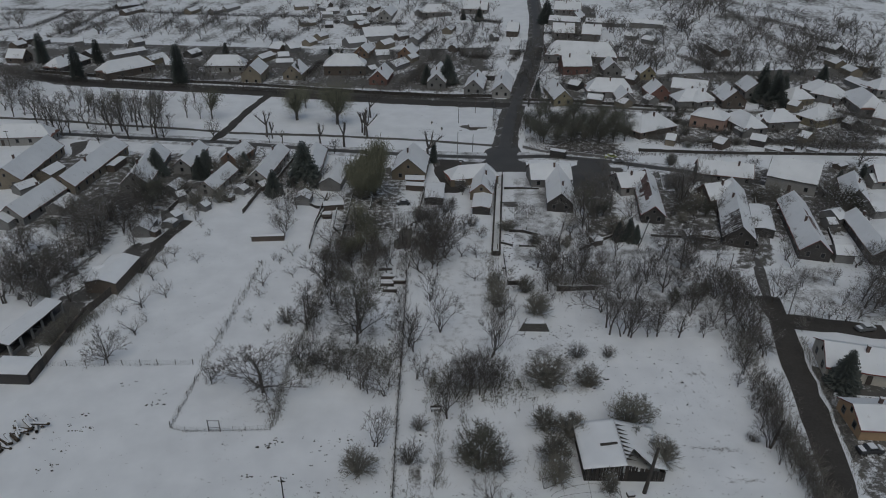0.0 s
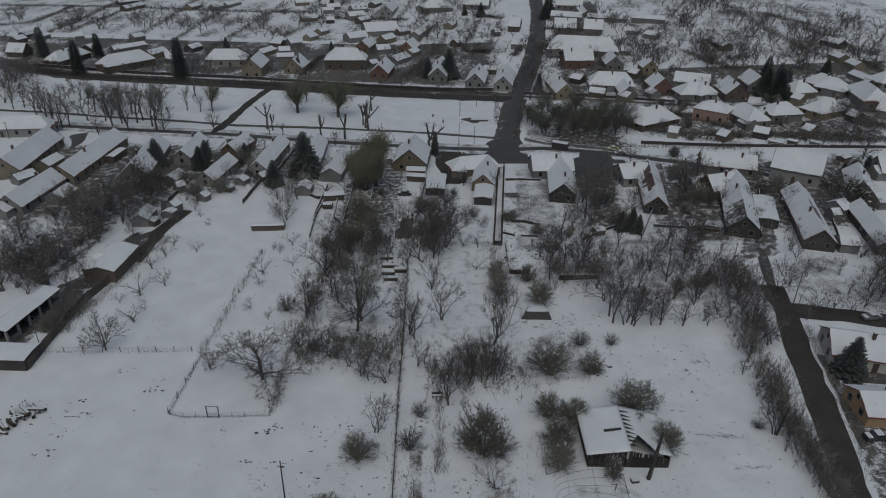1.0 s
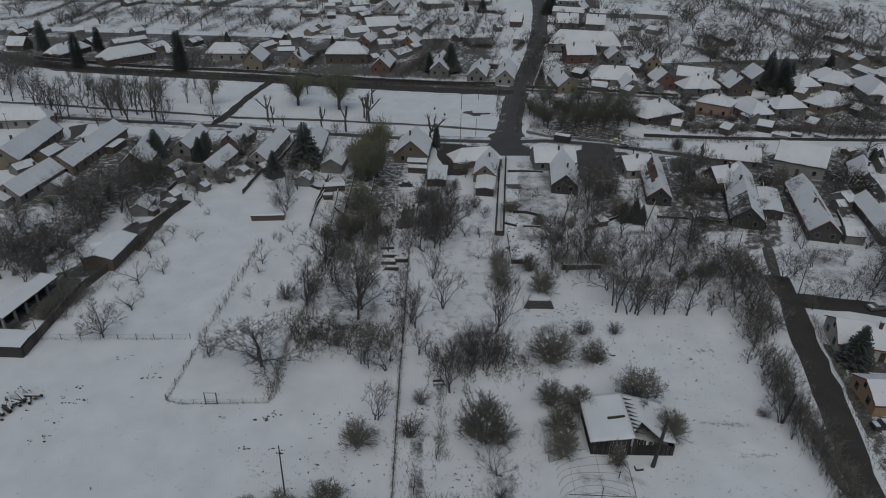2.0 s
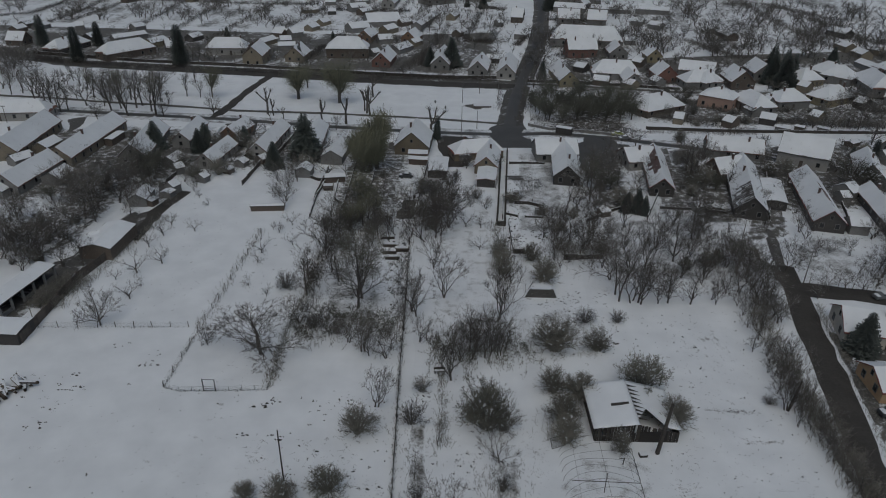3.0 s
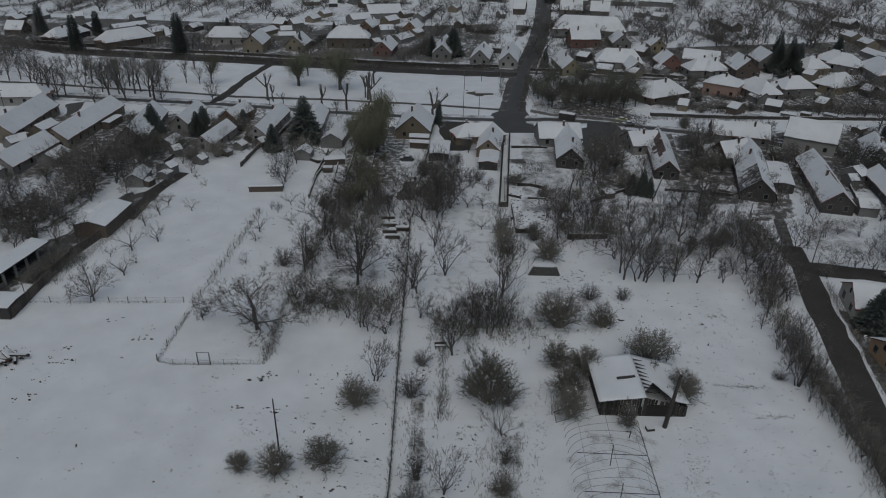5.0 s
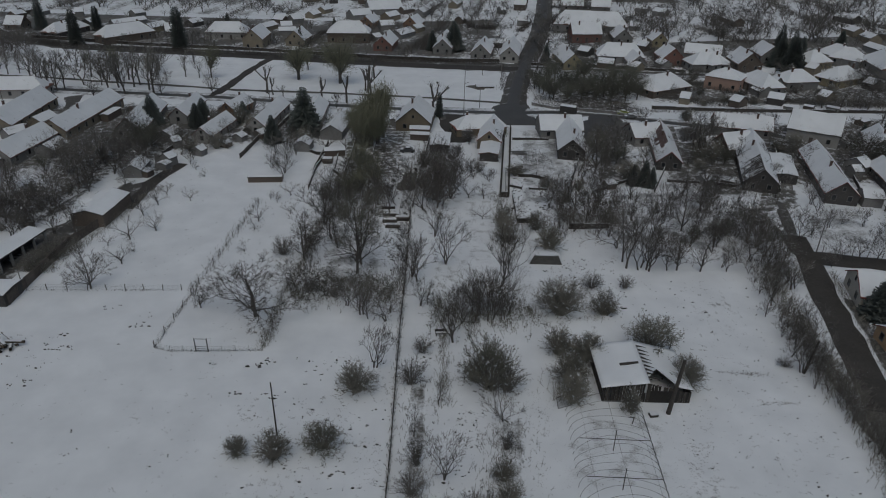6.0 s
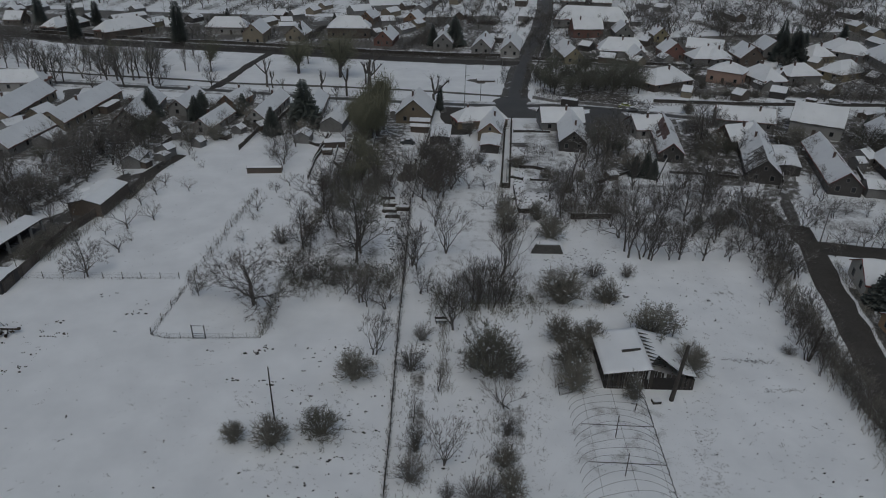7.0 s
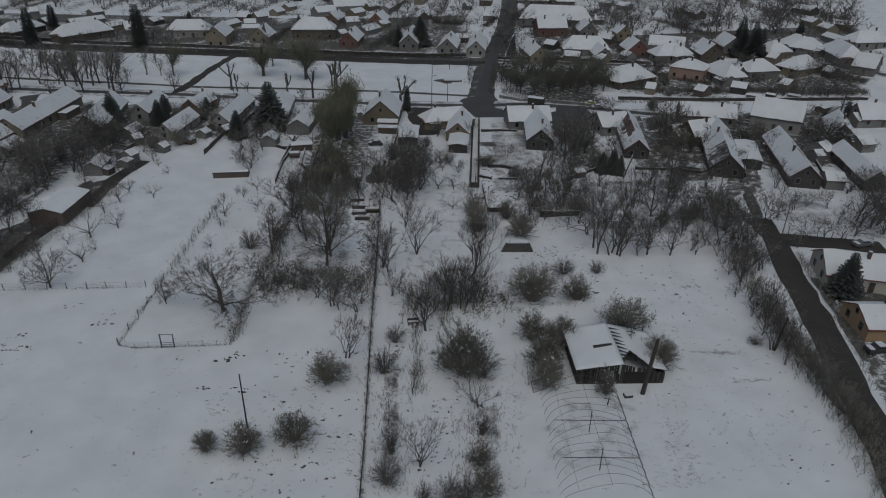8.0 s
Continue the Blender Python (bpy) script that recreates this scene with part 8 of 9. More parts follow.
weeds('weeds', [(-27.6, 55.2), (-9.2, 55.9), (-13.8, 79.0), (-30.8, 74.4)], 380, 0.6, 14)
weeds('weeds', [(-25.1, 112.9), (-7.8, 113.9), (-8.8, 128.8), (-27.8, 127.6)], 300, 0.7, 15)
weeds('weeds', [(15.7, 155.0), (29.8, 155.5), (33.8, 190.6), (19.0, 189.9)], 700, 0.7, 16)
weeds('weeds', [(-33.4, 156.2), (-6.6, 157.2), (-8.2, 195.2), (-36.4, 193.9)], 800, 0.8, 17)
weeds('weeds', [(-75.5, 240.4), (19.4, 239.3), (19.7, 282.6), (-75.9, 287.1)], 60, 0.4, 9)
thicket('undergrowth', [(-215.0, 324.0), (-194.5, 316.3), (-168.0, 310.7), (-140.7, 307.7), (-101.2, 304.9), (-74.8, 301.0)], 6.5, 2200, 3.0, 1235, label='dark leafless hedge along the street', wood='bark', stout=1.6)
thicket('undergrowth', [(-74.8, 301.0), (-43.6, 294.5), (-9.1, 296.5), (20.6, 294.6)], 5.2, 1500, 2.6, 1028, label='dark leafless hedge along the street', wood='bark', stout=1.6)
thicket('undergrowth', [(21.1, 289.9), (21.1, 270.2), (19.0, 250.3)], 2.1, 200, 1.9, 471.2, label='dark leafless hedge along the street', wood='bark', stout=1.6)
thicket('undergrowth', [(32.0, 284.0), (28.8, 258.6), (25.4, 235.2)], 2.6, 300, 2.0, 554.0, label='dark leafless hedge along the street', wood='bark', stout=1.6)
thicket('undergrowth', [(114.2, 242.6), (124.5, 240.1), (142.7, 236.2), (152.7, 229.7)], 3.9, 625, 1.8, 821, label='dark leafless hedge along the street', wood='bark', stout=1.6)
thicket('undergrowth', [(83.5, 239.8), (101.3, 232.5), (108.9, 228.9)], 3.9, 500, 1.8, 721, label='dark leafless hedge along the street', wood='bark', stout=1.6)
thicket('undergrowth', [(64.2, 227.5), (89.7, 227.4), (108.0, 226.5)], 2.6, 437, 1.8, 664, label='dark leafless hedge along the street', wood='bark', stout=1.6)
thicket('undergrowth', [(19.6, 176.8), (27.4, 179.0)], 9.0, 420, 1.3, 501, wood='bark', label='dead stalks and bean poles in the kitchen garden')
thicket('undergrowth', [(37.6, 129.8), (51.2, 138.5), (62.9, 141.9)], 12.0, 200, 1.2, 502, wood='bark', label='dark brambles between the orchard trees')
thicket('undergrowth', [(66.7, 151.1), (67.3, 139.2), (65.6, 131.2)], 10.0, 500, 2.2, 503, wood='bark', label='dark brambles under the fence')
thicket('undergrowth', [(-76.4, 103.3), (-48.5, 104.5)], 0.5, 160, 0.35, 504, wood='bark', label='dry grass along the wire fence')
thicket('undergrowth', [(-46.6, 87.1), (-43.8, 86.3), (-29.2, 87.1)], 0.4, 240, 0.35, 505, wood='bark', label='dry grass along the wire fence')
thicket('undergrowth', [(-46.6, 87.2), (-46.3, 103.3)], 0.6, 200, 0.5, 506, wood='bark', label='dry grass along the wire fence')
for k, (x, y) in enumerate([(-51.6, 93.5), (-51.2, 95.9), (-63.7, 89.8), (-61.2, 86.8), (-64.1, 86.7), (-62.8, 82.1), (-63.1, 77.4), (-58.8, 98.4), (-29.2, 83.2), (-27.9, 83.9), (-30.2, 76.4), (-24.9, 76.6)]):
    clods('clods', [(x - 1.6, y - 1.0), (x + 1.4, y - 0.7), (x + 1.8, y + 1.0), (x - 1.2, y + 0.9)], 9, 0.17, 700 + k, label='trodden clods in the snow')
thicket('undergrowth', [(60.9, 162.6), (69.2, 160.6), (79.7, 161.2)], 7.0, 700, 2.0, 507, wood='bark', label='dark brambles below the barn')
clods('clods', [(-53.5, 54.3), (-11.2, 55.8), (-27.1, 85.4), (-76.7, 90.9)], 45, 0.15, 21)
clods('clods', [(-19.8, 55.5), (-6.6, 56.0), (-8.5, 84.8), (-23.9, 87.0)], 170, 0.14, 22)
clods('clods', [(26.8, 57.2), (52.7, 58.1), (67.1, 115.6), (36.5, 111.8)], 260, 0.10, 23)
clods('clods', [(0.0, 56.2), (6.7, 56.4), (13.5, 95.3), (-4.6, 94.4)], 90, 0.12, 24)
clods('clods', [(-25.1, 112.9), (-7.8, 113.9), (-10.4, 154.1), (-30.5, 149.2)], 260, 0.22, 25, label='snowy rubbish and clods in the garden')
clods('clods', [(14.4, 142.0), (24.9, 142.7), (29.1, 186.9), (18.1, 186.0)], 260, 0.20, 26, label='dug clods and dead cabbages in the garden')
clods('clods', [(16.7, 98.0), (32.4, 98.8), (35.2, 120.9), (19.1, 120.0)], 260, 0.18, 27)
clods('clods', [(-39.4, 87.8), (-28.7, 88.3), (-25.3, 160.7), (-43.8, 148.3)], 100, 0.13, 28)
thicket('undergrowth', [(-10.3, 159.9), (-9.4, 133.1), (-8.9, 111.7)], 2.9, 650, 1.8, 401, wood='bark', label='dark shrubs along the garden fence')
thicket('undergrowth', [(-28.0, 158.9), (-27.3, 140.8), (-28.0, 126.9), (-26.8, 110.9)], 2.6, 650, 1.7, 402, wood='bark', label='dark shrubs along the garden fence')
thicket('undergrowth', [(26.9, 162.2), (28.0, 143.8), (24.0, 129.6)], 5.2, 625, 2.2, 403, wood='bark', label='dark shrubs between the gardens')
thicket('undergrowth', [(-79.3, 109.6), (-79.0, 115.6), (-78.1, 121.4)], 5.0, 1900, 2.6, 405, wood='shrub', stout=1.2, label='dense grey hedge along the farm lane')
thicket('undergrowth', [(-75.9, 117.8), (-74.1, 127.3), (-72.7, 139.6), (-70.5, 151.9)], 2.6, 525, 1.6, 406, label='weeds along the boundary wall')
thicket('undergrowth', [(30.4, 259.2), (46.6, 255.0), (68.3, 252.9)], 16.9, 1875, 2.9, 407, wood='bark', label='dense dark shrubs of the evergreen garden')
thicket('undergrowth', [(29.5, 231.5), (45.0, 229.6), (66.0, 228.4)], 5.0, 700, 1.9, 409, wood='bark', label='dark shrubs behind the street wall')
thicket('undergrowth', [(29.6, 238.9), (45.9, 236.6), (62.0, 234.2)], 7.8, 875, 2.4, 408, wood='bark', label='dense dark shrubs of the evergreen garden')
# hedgerows between the far plots
thicket('undergrowth', [(-237.4, 388.4), (-237.4, 444.0), (-247.6, 525.3)], 4.4, 1396, 2.4, 100, label='dark leafless hedgerow between plots', wood='bark', stout=1.7)
thicket('undergrowth', [(-226.9, 419.0), (-226.2, 472.1), (-232.6, 546.2)], 4.4, 1256, 2.4, 101, label='dark leafless hedgerow between plots', wood='bark', stout=1.7)
thicket('undergrowth', [(-180.2, 385.8), (-185.5, 465.5), (-194.2, 549.2)], 4.4, 1227, 2.4, 102, label='dark leafless hedgerow between plots', wood='bark', stout=1.7)
thicket('undergrowth', [(-155.5, 388.0), (-159.5, 443.9), (-159.8, 536.1)], 4.4, 1171, 2.4, 103, label='dark leafless hedgerow between plots', wood='bark', stout=1.7)
thicket('undergrowth', [(-129.4, 361.8), (-127.3, 431.8), (-122.0, 520.9)], 4.4, 1312, 2.4, 104, label='dark leafless hedgerow between plots', wood='bark', stout=1.7)
thicket('undergrowth', [(-101.4, 364.1), (-95.9, 416.8), (-84.6, 472.0), (-75.9, 521.0)], 4.4, 1396, 2.4, 105, label='dark leafless hedgerow between plots', wood='bark', stout=1.7)
thicket('undergrowth', [(-62.5, 366.9), (-55.0, 448.1), (-41.1, 503.5)], 4.4, 1115, 2.4, 106, label='dark leafless hedgerow between plots', wood='bark', stout=1.7)
thicket('undergrowth', [(-45.1, 374.5), (-33.5, 452.0), (-25.2, 509.1)], 4.4, 1002, 2.4, 107, label='dark leafless hedgerow between plots', wood='bark', stout=1.7)
thicket('undergrowth', [(-30.4, 408.2), (-17.1, 456.3), (-0.8, 513.0)], 4.4, 1031, 2.4, 108, label='dark leafless hedgerow between plots', wood='bark', stout=1.7)
thicket('undergrowth', [(-276.1, 426.9), (-263.1, 441.5), (-267.9, 502.5)], 4.4, 1256, 2.4, 109, label='dark leafless hedgerow between plots', wood='bark', stout=1.7)
thicket('undergrowth', [(-87.8, 468.9), (-26.1, 452.1)], 4.4, 1425, 2.4, 110, label='dark leafless hedgerow between plots', wood='bark', stout=1.7)
thicket('undergrowth', [(-320.0, 501.5), (-240.9, 505.5), (-156.2, 494.4), (-91.0, 487.2)], 4.4, 3675, 2.4, 111, label='dark leafless hedgerow between plots', wood='bark', stout=1.7)
thicket('undergrowth', [(-68.9, 314.0), (-66.0, 360.2)], 4.4, 750, 2.4, 112, label='dark leafless hedgerow between plots', wood='bark', stout=1.7)
thicket('undergrowth', [(-23.2, 307.1), (-9.1, 362.0), (-0.3, 410.5)], 4.4, 1031, 2.4, 113, label='dark leafless hedgerow between plots', wood='bark', stout=1.7)
thicket('undergrowth', [(-14.6, 317.5), (-11.7, 350.3)], 4.4, 608, 2.4, 114, label='dark leafless hedgerow between plots', wood='bark', stout=1.7)
thicket('undergrowth', [(7.6, 372.5), (22.7, 367.2)], 4.4, 806, 2.4, 115, label='dark leafless hedgerow between plots', wood='bark', stout=1.7)
thicket('undergrowth', [(19.2, 441.2), (7.6, 374.8)], 4.4, 693, 2.4, 116, label='dark leafless hedgerow between plots', wood='bark', stout=1.7)
thicket('undergrowth', [(17.9, 456.6), (33.5, 442.6)], 4.4, 777, 2.4, 117, label='dark leafless hedgerow between plots', wood='bark', stout=1.7)
thicket('undergrowth', [(31.2, 434.3), (28.5, 398.9)], 4.4, 536, 2.4, 118, label='dark leafless hedgerow between plots', wood='bark', stout=1.7)
thicket('undergrowth', [(34.1, 358.1), (41.9, 378.7)], 4.4, 637, 2.4, 119, label='dark leafless hedgerow between plots', wood='bark', stout=1.7)
thicket('undergrowth', [(56.7, 412.6), (88.4, 404.0)], 4.4, 1087, 2.4, 120, label='dark leafless hedgerow between plots', wood='bark', stout=1.7)
thicket('undergrowth', [(51.6, 355.4), (64.8, 411.1)], 4.4, 637, 2.4, 121, label='dark leafless hedgerow between plots', wood='bark', stout=1.7)
thicket('undergrowth', [(76.7, 341.5), (96.3, 380.3), (117.1, 401.4)], 4.4, 1031, 2.4, 122, label='dark leafless hedgerow between plots', wood='bark', stout=1.7)
thicket('undergrowth', [(78.5, 286.2), (96.0, 288.3), (108.0, 272.8)], 4.4, 1312, 2.4, 123, label='dark leafless hedgerow between plots', wood='bark_grey', stout=1.7)
thicket('undergrowth', [(119.7, 354.2), (132.2, 323.3), (158.7, 310.6)], 4.4, 1650, 2.4, 124, label='dark leafless hedgerow between plots', wood='bark_grey', stout=1.7)
thicket('undergrowth', [(179.5, 450.8), (177.4, 391.3), (178.8, 344.8), (186.4, 315.1)], 4.4, 1706, 2.4, 125, label='dark leafless hedgerow between plots', wood='bark_grey', stout=1.7)
thicket('undergrowth', [(197.9, 388.1), (199.2, 352.3), (207.5, 330.6)], 4.4, 1256, 2.4, 126, label='dark leafless hedgerow between plots', wood='bark_grey', stout=1.7)
thicket('undergrowth', [(187.0, 433.0), (206.6, 386.8)], 4.4, 1200, 2.4, 127, label='dark leafless hedgerow between plots', wood='bark_grey', stout=1.7)
thicket('undergrowth', [(199.6, 341.7), (194.3, 297.3)], 4.4, 907, 2.4, 128, label='dark leafless hedgerow between plots', wood='bark_grey', stout=1.7)
thicket('undergrowth', [(69.8, 247.8), (87.4, 241.8), (111.4, 238.4)], 4.4, 1706, 2.4, 129, label='dark leafless hedgerow between plots', wood='bark_grey', stout=1.7)
thicket('undergrowth', [(114.5, 241.1), (135.8, 233.0), (158.3, 230.9)], 4.4, 1863, 2.4, 130, label='dark leafless hedgerow between plots', wood='bark_grey', stout=1.7)
thicket('undergrowth', [(90.3, 267.5), (108.3, 247.3)], 4.4, 1143, 2.4, 131, label='dark leafless hedgerow between plots', wood='bark_grey', stout=1.7)
thicket('undergrowth', [(153.7, 257.7), (164.3, 241.9)], 4.4, 1020, 2.4, 132, label='dark leafless hedgerow between plots', wood='bark_grey', stout=1.7)

# ---- fences, walls, poles ----
wire_fence([(-76.4, 103.4), (-65.5, 103.9), (-48.5, 104.6)], 1.2, 3.4)
wire_fence([(-46.6, 87.2), (-46.3, 103.3), (-45.1, 133.7), (-44.8, 144.1)], 1.3, 3.6, seed=4)
wire_fence([(-46.6, 87.2), (-43.8, 86.4), (-39.6, 86.5)], 1.0, 2.4, seed=5, post=THIN_POST)
wire_fence([(-37.7, 86.5), (-29.2, 87.2), (-29.7, 105.2), (-28.3, 121.1)], 1.0, 2.4, seed=6, post=THIN_POST)
panel_fence([(-6.7, 54.5), (-6.9, 67.4), (-7.2, 76.7), (-7.7, 94.2), (-7.9, 109.5), (-8.3, 126.1), (-8.8, 143.1)], 0.6, 'wood_dark', 'low dark fence between the plots', snow=False, thick=0.06)
panel_fence([(12.6, 151.3), (17.3, 207.9)], 0.8, 'wood_dark', 'dark low wall along the driveway', snow=False, thick=0.3)
panel_fence([(14.6, 151.4), (19.1, 206.8)], 0.8, 'wood_dark', 'dark low wall along the driveway', snow=False, thick=0.3, seed=7)
panel_fence([(12.8, 150.9), (14.7, 151.1)], 1.5, 'wood_dark', 'dark board gate closing the driveway', snow=False, gap=1.6)
panel_fence([(15.6, 152.2), (15.6, 136.8), (20.4, 137.1)], 1.0, 'wood_dark', 'dark plank wall around a raised bed')
wire_fence([(76.2, 127.0), (81.9, 125.5), (89.7, 123.2)], 1.5, 2.6, seed=8)
panel_fence([(-8.4, 143.8), (-7.7, 170.2)], 1.0, 'wood', 'board fence between gardens', seed=9)
panel_fence([(28.3, 232.4), (34.9, 228.1), (42.9, 227.3), (54.4, 224.4), (59.6, 220.8)], 0.9, 'concrete', 'low wall along the street topped with snow', seed=11)
panel_fence([(69.9, 230.8), (93.8, 229.0), (123.2, 227.5), (154.7, 224.2)], 1.1, 'wood_dark', 'dark fence behind the yards', seed=12, gap=4.0)
panel_fence([(-201.3, 328.0), (-144.0, 315.9), (-89.2, 310.6), (-43.4, 302.0), (-2.3, 297.1), (20.6, 298.1)], 1.4, 'wood_dark', 'dark fence in front of the houses beyond the street', seed=21, gap=5.0)
panel_fence([(34.0, 293.1), (54.8, 290.6), (75.8, 284.9), (95.8, 278.9)], 1.2, 'wood_dark', 'dark fence beside the hillside street', seed=22, gap=5.0)
panel_fence([(-7.9, 163.1), (-6.0, 193.1)], 1.2, 'wood_dark', 'dark board fence between gardens', seed=30, gap=4.0)
panel_fence([(-27.0, 153.3), (-27.7, 192.1)], 1.2, 'wood_dark', 'dark board fence between gardens', seed=31, gap=4.0)
panel_fence([(-53.4, 190.9), (-51.5, 218.0)], 1.2, 'wood_dark', 'dark board fence between gardens', seed=32, gap=4.0)
panel_fence([(-21.1, 159.9), (-21.5, 185.9)], 1.2, 'wood_dark', 'dark board fence between gardens', seed=33, gap=4.0)
panel_fence([(29.8, 155.5), (35.7, 176.5)], 1.2, 'wood_dark', 'dark board fence between gardens', seed=34, gap=4.0)
panel_fence([(51.5, 156.4), (59.1, 173.7)], 1.2, 'wood_dark', 'dark board fence between gardens', seed=35, gap=4.0)
panel_fence([(83.3, 157.6), (95.9, 191.0)], 1.2, 'wood_dark', 'dark board fence between gardens', seed=36, gap=4.0)
panel_fence([(14.2, 154.9), (15.0, 168.2)], 1.2, 'wood_dark', 'dark board fence between gardens', seed=37, gap=4.0)
panel_fence([(-78.4, 173.4), (-77.4, 189.8)], 1.2, 'wood_dark', 'dark board fence between gardens', seed=38, gap=4.0)
panel_fence([(-63.1, 188.3), (-60.2, 212.2)], 1.2, 'wood_dark', 'dark board fence between gardens', seed=39, gap=4.0)
panel_fence([(-57.3, 173.2), (-56.0, 193.0)], 1.3, 'wood', 'board fence beside the yard', seed=13)
panel_fence([(-34.6, 153.0), (-35.7, 166.1), (-35.4, 187.4)], 1.0, 'wood', 'board fence beside the garden', seed=14)
panel_fence([(18.1, 164.6), (21.6, 164.4), (25.4, 162.5)], 0.9, 'wood_dark', 'low dark garden wall and boards', seed=70, gap=2.6, thick=0.14)
panel_fence([(15.1, 158.0), (18.4, 156.4)], 0.6, 'wood_dark', 'low dark garden wall and boards', seed=71, gap=2.6, thick=0.14)
panel_fence([(20.1, 156.2), (24.7, 156.1)], 0.5, 'wood_dark', 'low dark garden wall and boards', seed=72, gap=2.6, thick=0.14)
panel_fence([(18.8, 194.3), (22.8, 194.6), (29.7, 194.5)], 0.7, 'wood_dark', 'low dark garden wall and boards', seed=73, gap=2.6, thick=0.14)
panel_fence([(24.6, 178.8), (23.0, 166.0)], 0.9, 'wood_dark', 'low dark garden wall and boards', seed=74, gap=2.6, thick=0.14)
panel_fence([(-31.1, 178.8), (-30.2, 164.8), (-28.6, 162.3)], 0.9, 'wood_dark', 'low dark garden wall and boards', seed=75, gap=2.6, thick=0.14)
panel_fence([(-40.3, 180.4), (-37.0, 177.6), (-30.3, 178.0)], 0.8, 'wood_dark', 'low dark garden wall and boards', seed=76, gap=2.6, thick=0.14)
panel_fence([(-34.8, 153.9), (-35.3, 166.4), (-34.5, 177.8)], 0.9, 'wood_dark', 'low dark garden wall and boards', seed=77, gap=2.6, thick=0.14)
panel_fence([(-14.0, 166.9), (-8.5, 167.2)], 0.8, 'wood_dark', 'low dark garden wall and boards', seed=78, gap=2.6, thick=0.14)
panel_fence([(35.6, 154.4), (46.1, 162.9), (49.2, 164.5)], 0.9, 'wood_dark', 'low dark garden wall and boards', seed=79, gap=2.6, thick=0.14)
panel_fence([(56.7, 163.5), (68.4, 162.7), (73.7, 160.9)], 0.7, 'wood_dark', 'low dark garden wall and boards', seed=80, gap=2.6, thick=0.14)
panel_fence([(88.5, 177.6), (81.9, 158.5)], 1.2, 'wood_dark', 'low dark garden wall and boards', seed=81, gap=2.6, thick=0.14)
panel_fence([(97.4, 176.0), (99.9, 169.5), (103.5, 167.5)], 1.0, 'wood_dark', 'low dark garden wall and boards', seed=82, gap=2.6, thick=0.14)
panel_fence([(110.6, 178.7), (105.5, 162.5), (102.0, 153.0)], 1.1, 'wood_dark', 'low dark garden wall and boards', seed=83, gap=2.6, thick=0.14)
panel_fence([(-76.7, 98.6), (-77.1, 107.4), (-77.2, 120.5), (-75.4, 130.1), (-74.2, 141.7)], 1.9, 'wood', 'long weathered boundary wall beside the farm lane', seed=90, gap=2.6, thick=0.2, snow=False)
panel_fence([(27.0, 134.3), (35.9, 135.0)], 1.3, 'wood_dark', 'dark low wall behind the snowy plot', seed=95, gap=2.6)
pole(-22.3, 67.9, 9.4)
pole(32.3, 74.8, 9.5, radius=0.36, label='thick dark leaning pole beside the hut', lean=(0, 4))
pole(36.9, 90.5, 3.1, radius=0.1)
pole(77.8, 126.3, 7.8, material='concrete', arms=1, label='concrete lattice utility pole')
pole(71.3, 144.9, 5.3, material='wood', label='grey wooden pole in the garden')
pole(56.4, 85.0, 6.2, radius=0.22, lean=(0, 6))
pole(4.3, 218.1, 10.7, material='concrete', lamp=True, label='street lamp pole by the park', name='street_lamp')
pole(9.9, 227.9, 6.3, material='metal', label='thin pole beside the street')
pole(5.2, 260.2, 7.6, material='metal', label='floodlight pole on the snowy sports field', lamp=True, name='street_lamp')
pole(12.4, 274.2, 9.5, material='wood', arms=1)
pole(19.3, 263.1, 8.6, material='concrete', lamp=True, name='street_lamp', label='street lamp at the junction')
pole(-153.0, 223.9, 5.8, material='wood', arms=1)
pole(80.9, 154.6, 7.4, material='wood_dark')
pole(-79.4, 106.7, 2.7, material='wood', radius=0.08)


